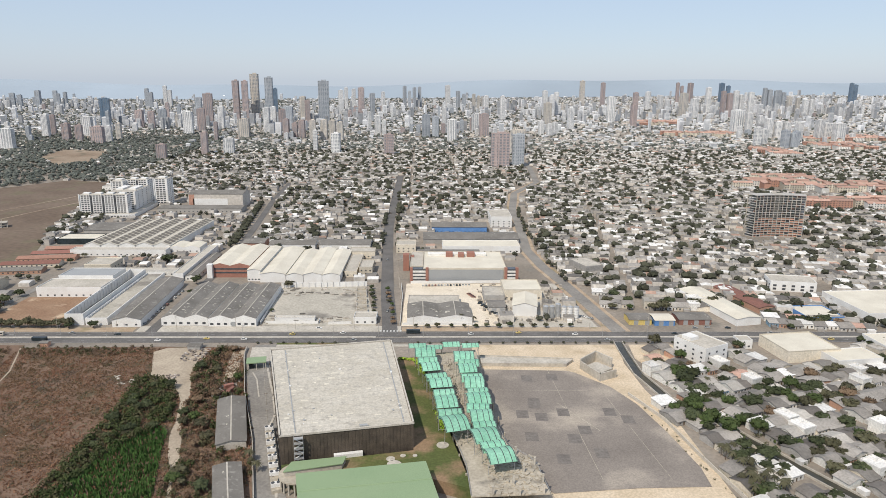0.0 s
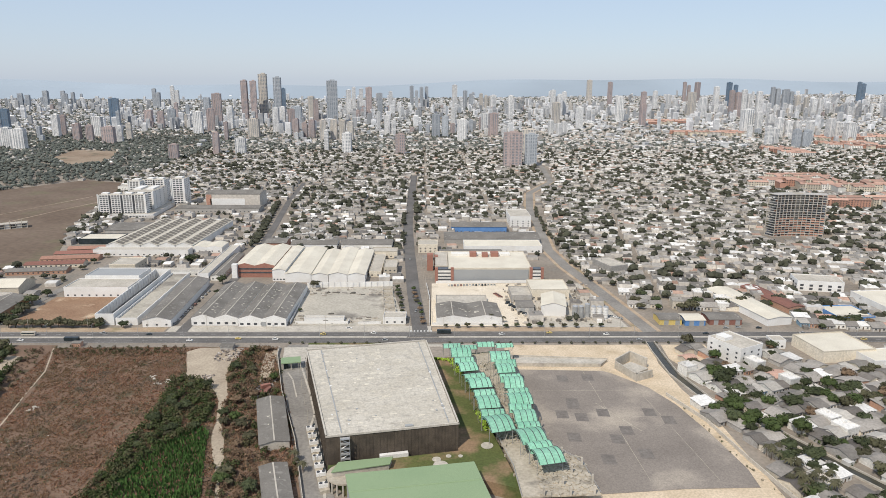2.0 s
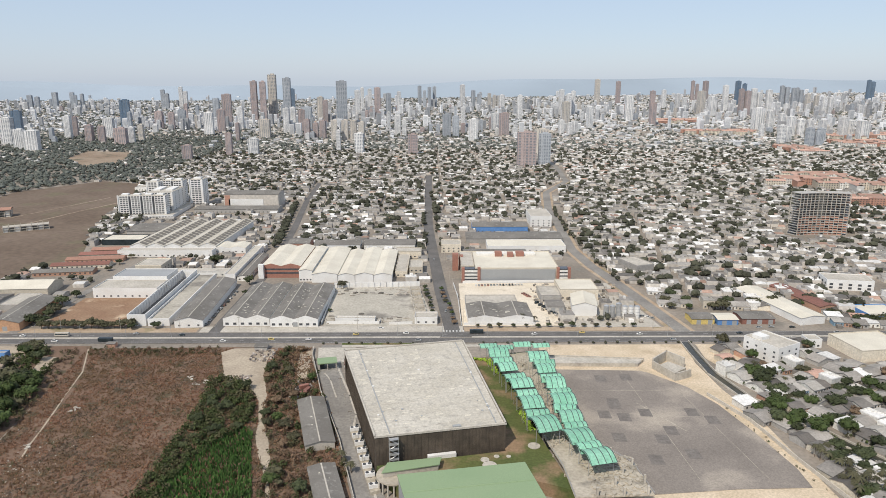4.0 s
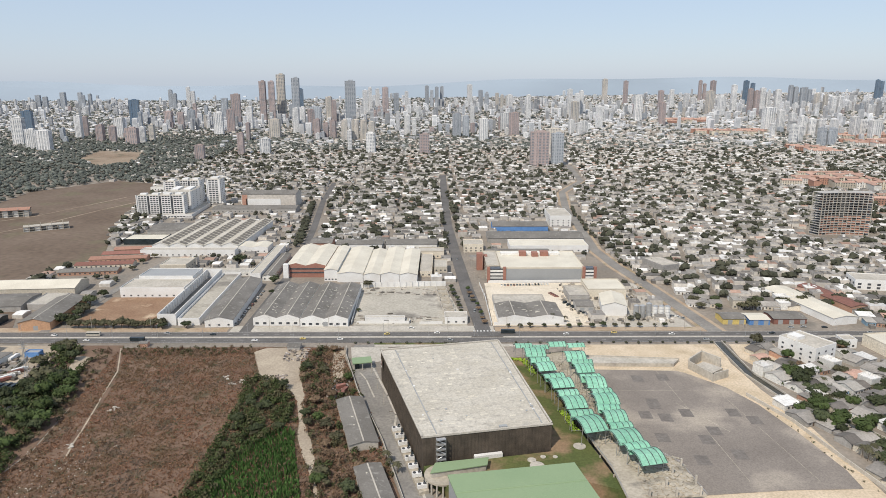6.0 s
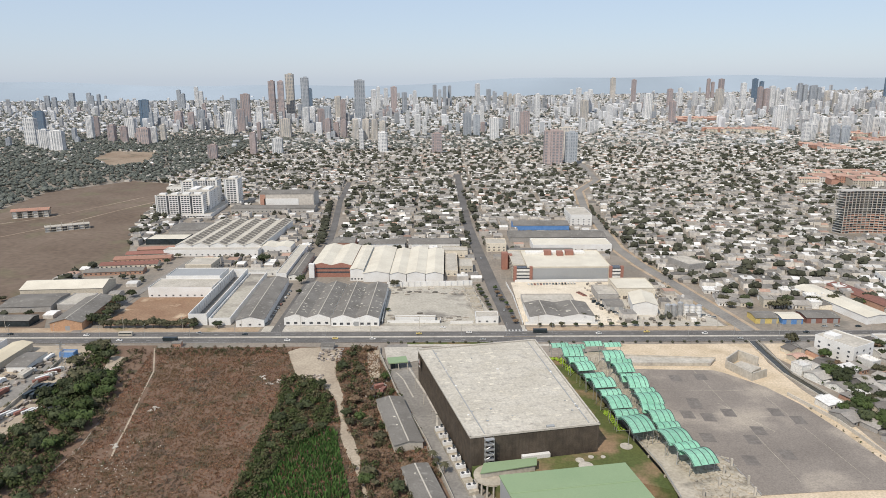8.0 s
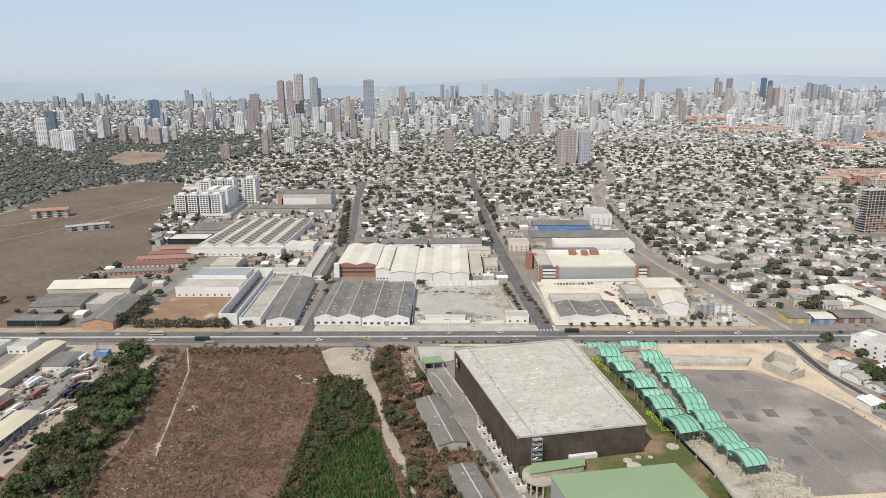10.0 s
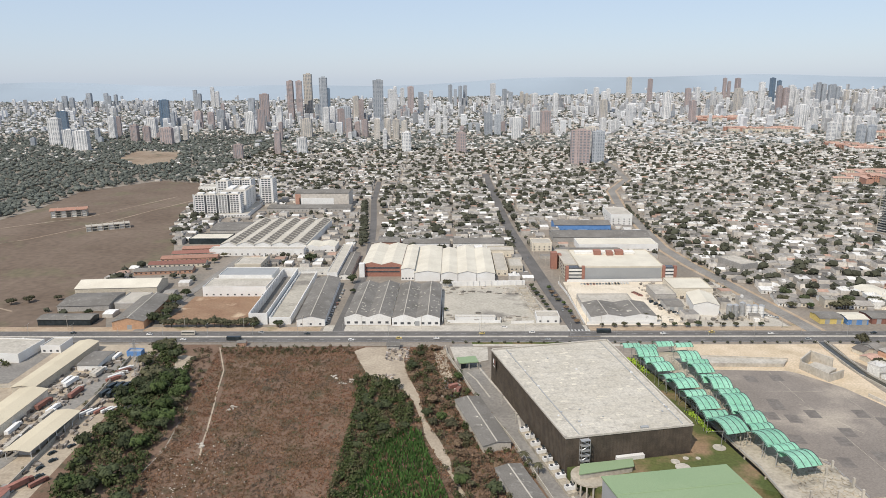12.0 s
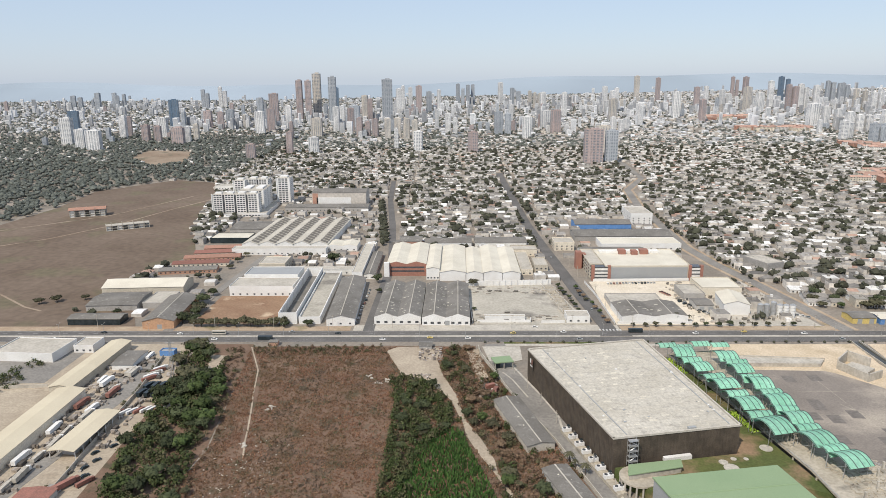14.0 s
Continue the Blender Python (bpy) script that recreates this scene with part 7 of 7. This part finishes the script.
strip("dirt_track", [(-760, 180), (-690, 260), (-620, 330), (-575, 420), (-548, 520), (-520, 600), (-512, 680), (-530, 760)], 3.5, 0.26, soil, "pale dirt track over the plain", "path")
strip("dirt_track", [(-900, 200), (-760, 330), (-620, 470), (-560, 640)], 3, 0.24, soil, "pale dirt track over the plain", "path")
strip("dirt_track", [(-470, 60), (-490, 70), (-540, 110), (-600, 130)], 2, 0.22, soil, "thin dirt track over the plain", "path")

# clutter of small roofs and trees in the works quarter
frng = random.Random(91)


def filler(poly, n, houses):
    xs_, ys_ = [p[0] for p in poly], [p[1] for p in poly]
    for _ in range(n):
        x, y = frng.uniform(min(xs_), max(xs_)), frng.uniform(min(ys_), max(ys_))
        if not inside(x, y, poly) or near_line(x, y, STREET1, 12) or near_line(x, y, STREET2, 10) or near_line(x, y, STREET3, 9) or near_line(x, y, DIAG, 13):
            continue
        if any(a - 7 < x < b + 7 and c - 7 < y < d + 7 for a, b, c, d in FOOT):
            continue
        if frng.random() < houses:
            far_house(x, y, ROT + frng.gauss(0, 0.05), 0)
            FOOT.append((x - 4, x + 4, y - 5, y + 5))
        else:
            far_tree(x, y, 0, frng.uniform(0.6, 1.0))


filler([(-330, 160), (-200, 150), (-205, 270), (-330, 262)], 160, 0.6)
filler([(-420, 400), (-212, 400), (-235, 640), (-400, 640)], 420, 0.6)
filler([(-180, 248), (-34, 248), (-36, 330), (-186, 330)], 300, 0.75)
filler([(-8, 222), (140, 222), (146, 470), (-14, 470)], 500, 0.75)
filler([(-262, 262), (-212, 262), (-220, 400), (-262, 400)], 130, 0.5)
filler([(86, 40), (150, 30), (146, 140), (86, 140)], 60, 0.6)
filler([(-60, 140), (-26, 140), (-32, 240), (-58, 240)], 80, 0.7)
filler([(-440, 20), (-345, 20), (-345, 160), (-440, 160)], 60, 0.4)
thing("district_walls", FARW, mat("district_walls", (0.56, 0.52, 0.46), (0.48, 0.44, 0.39), 0.01, 0.4, 0.9, vary=0.3, island=True), "pale walls of countless low far houses", "houses", kind="stuff")
thing("district_roofs", FARR, farroofs, "grey and white roofs of countless low far houses", "houses", kind="stuff")

thing("dusty_woods", FARU, hazeleaf, "far city treetops paled in colour for haze", "trees", kind="stuff")
thing("far_woods", FART, farleaf, "dusty green treetops among the houses", "trees", kind="stuff")
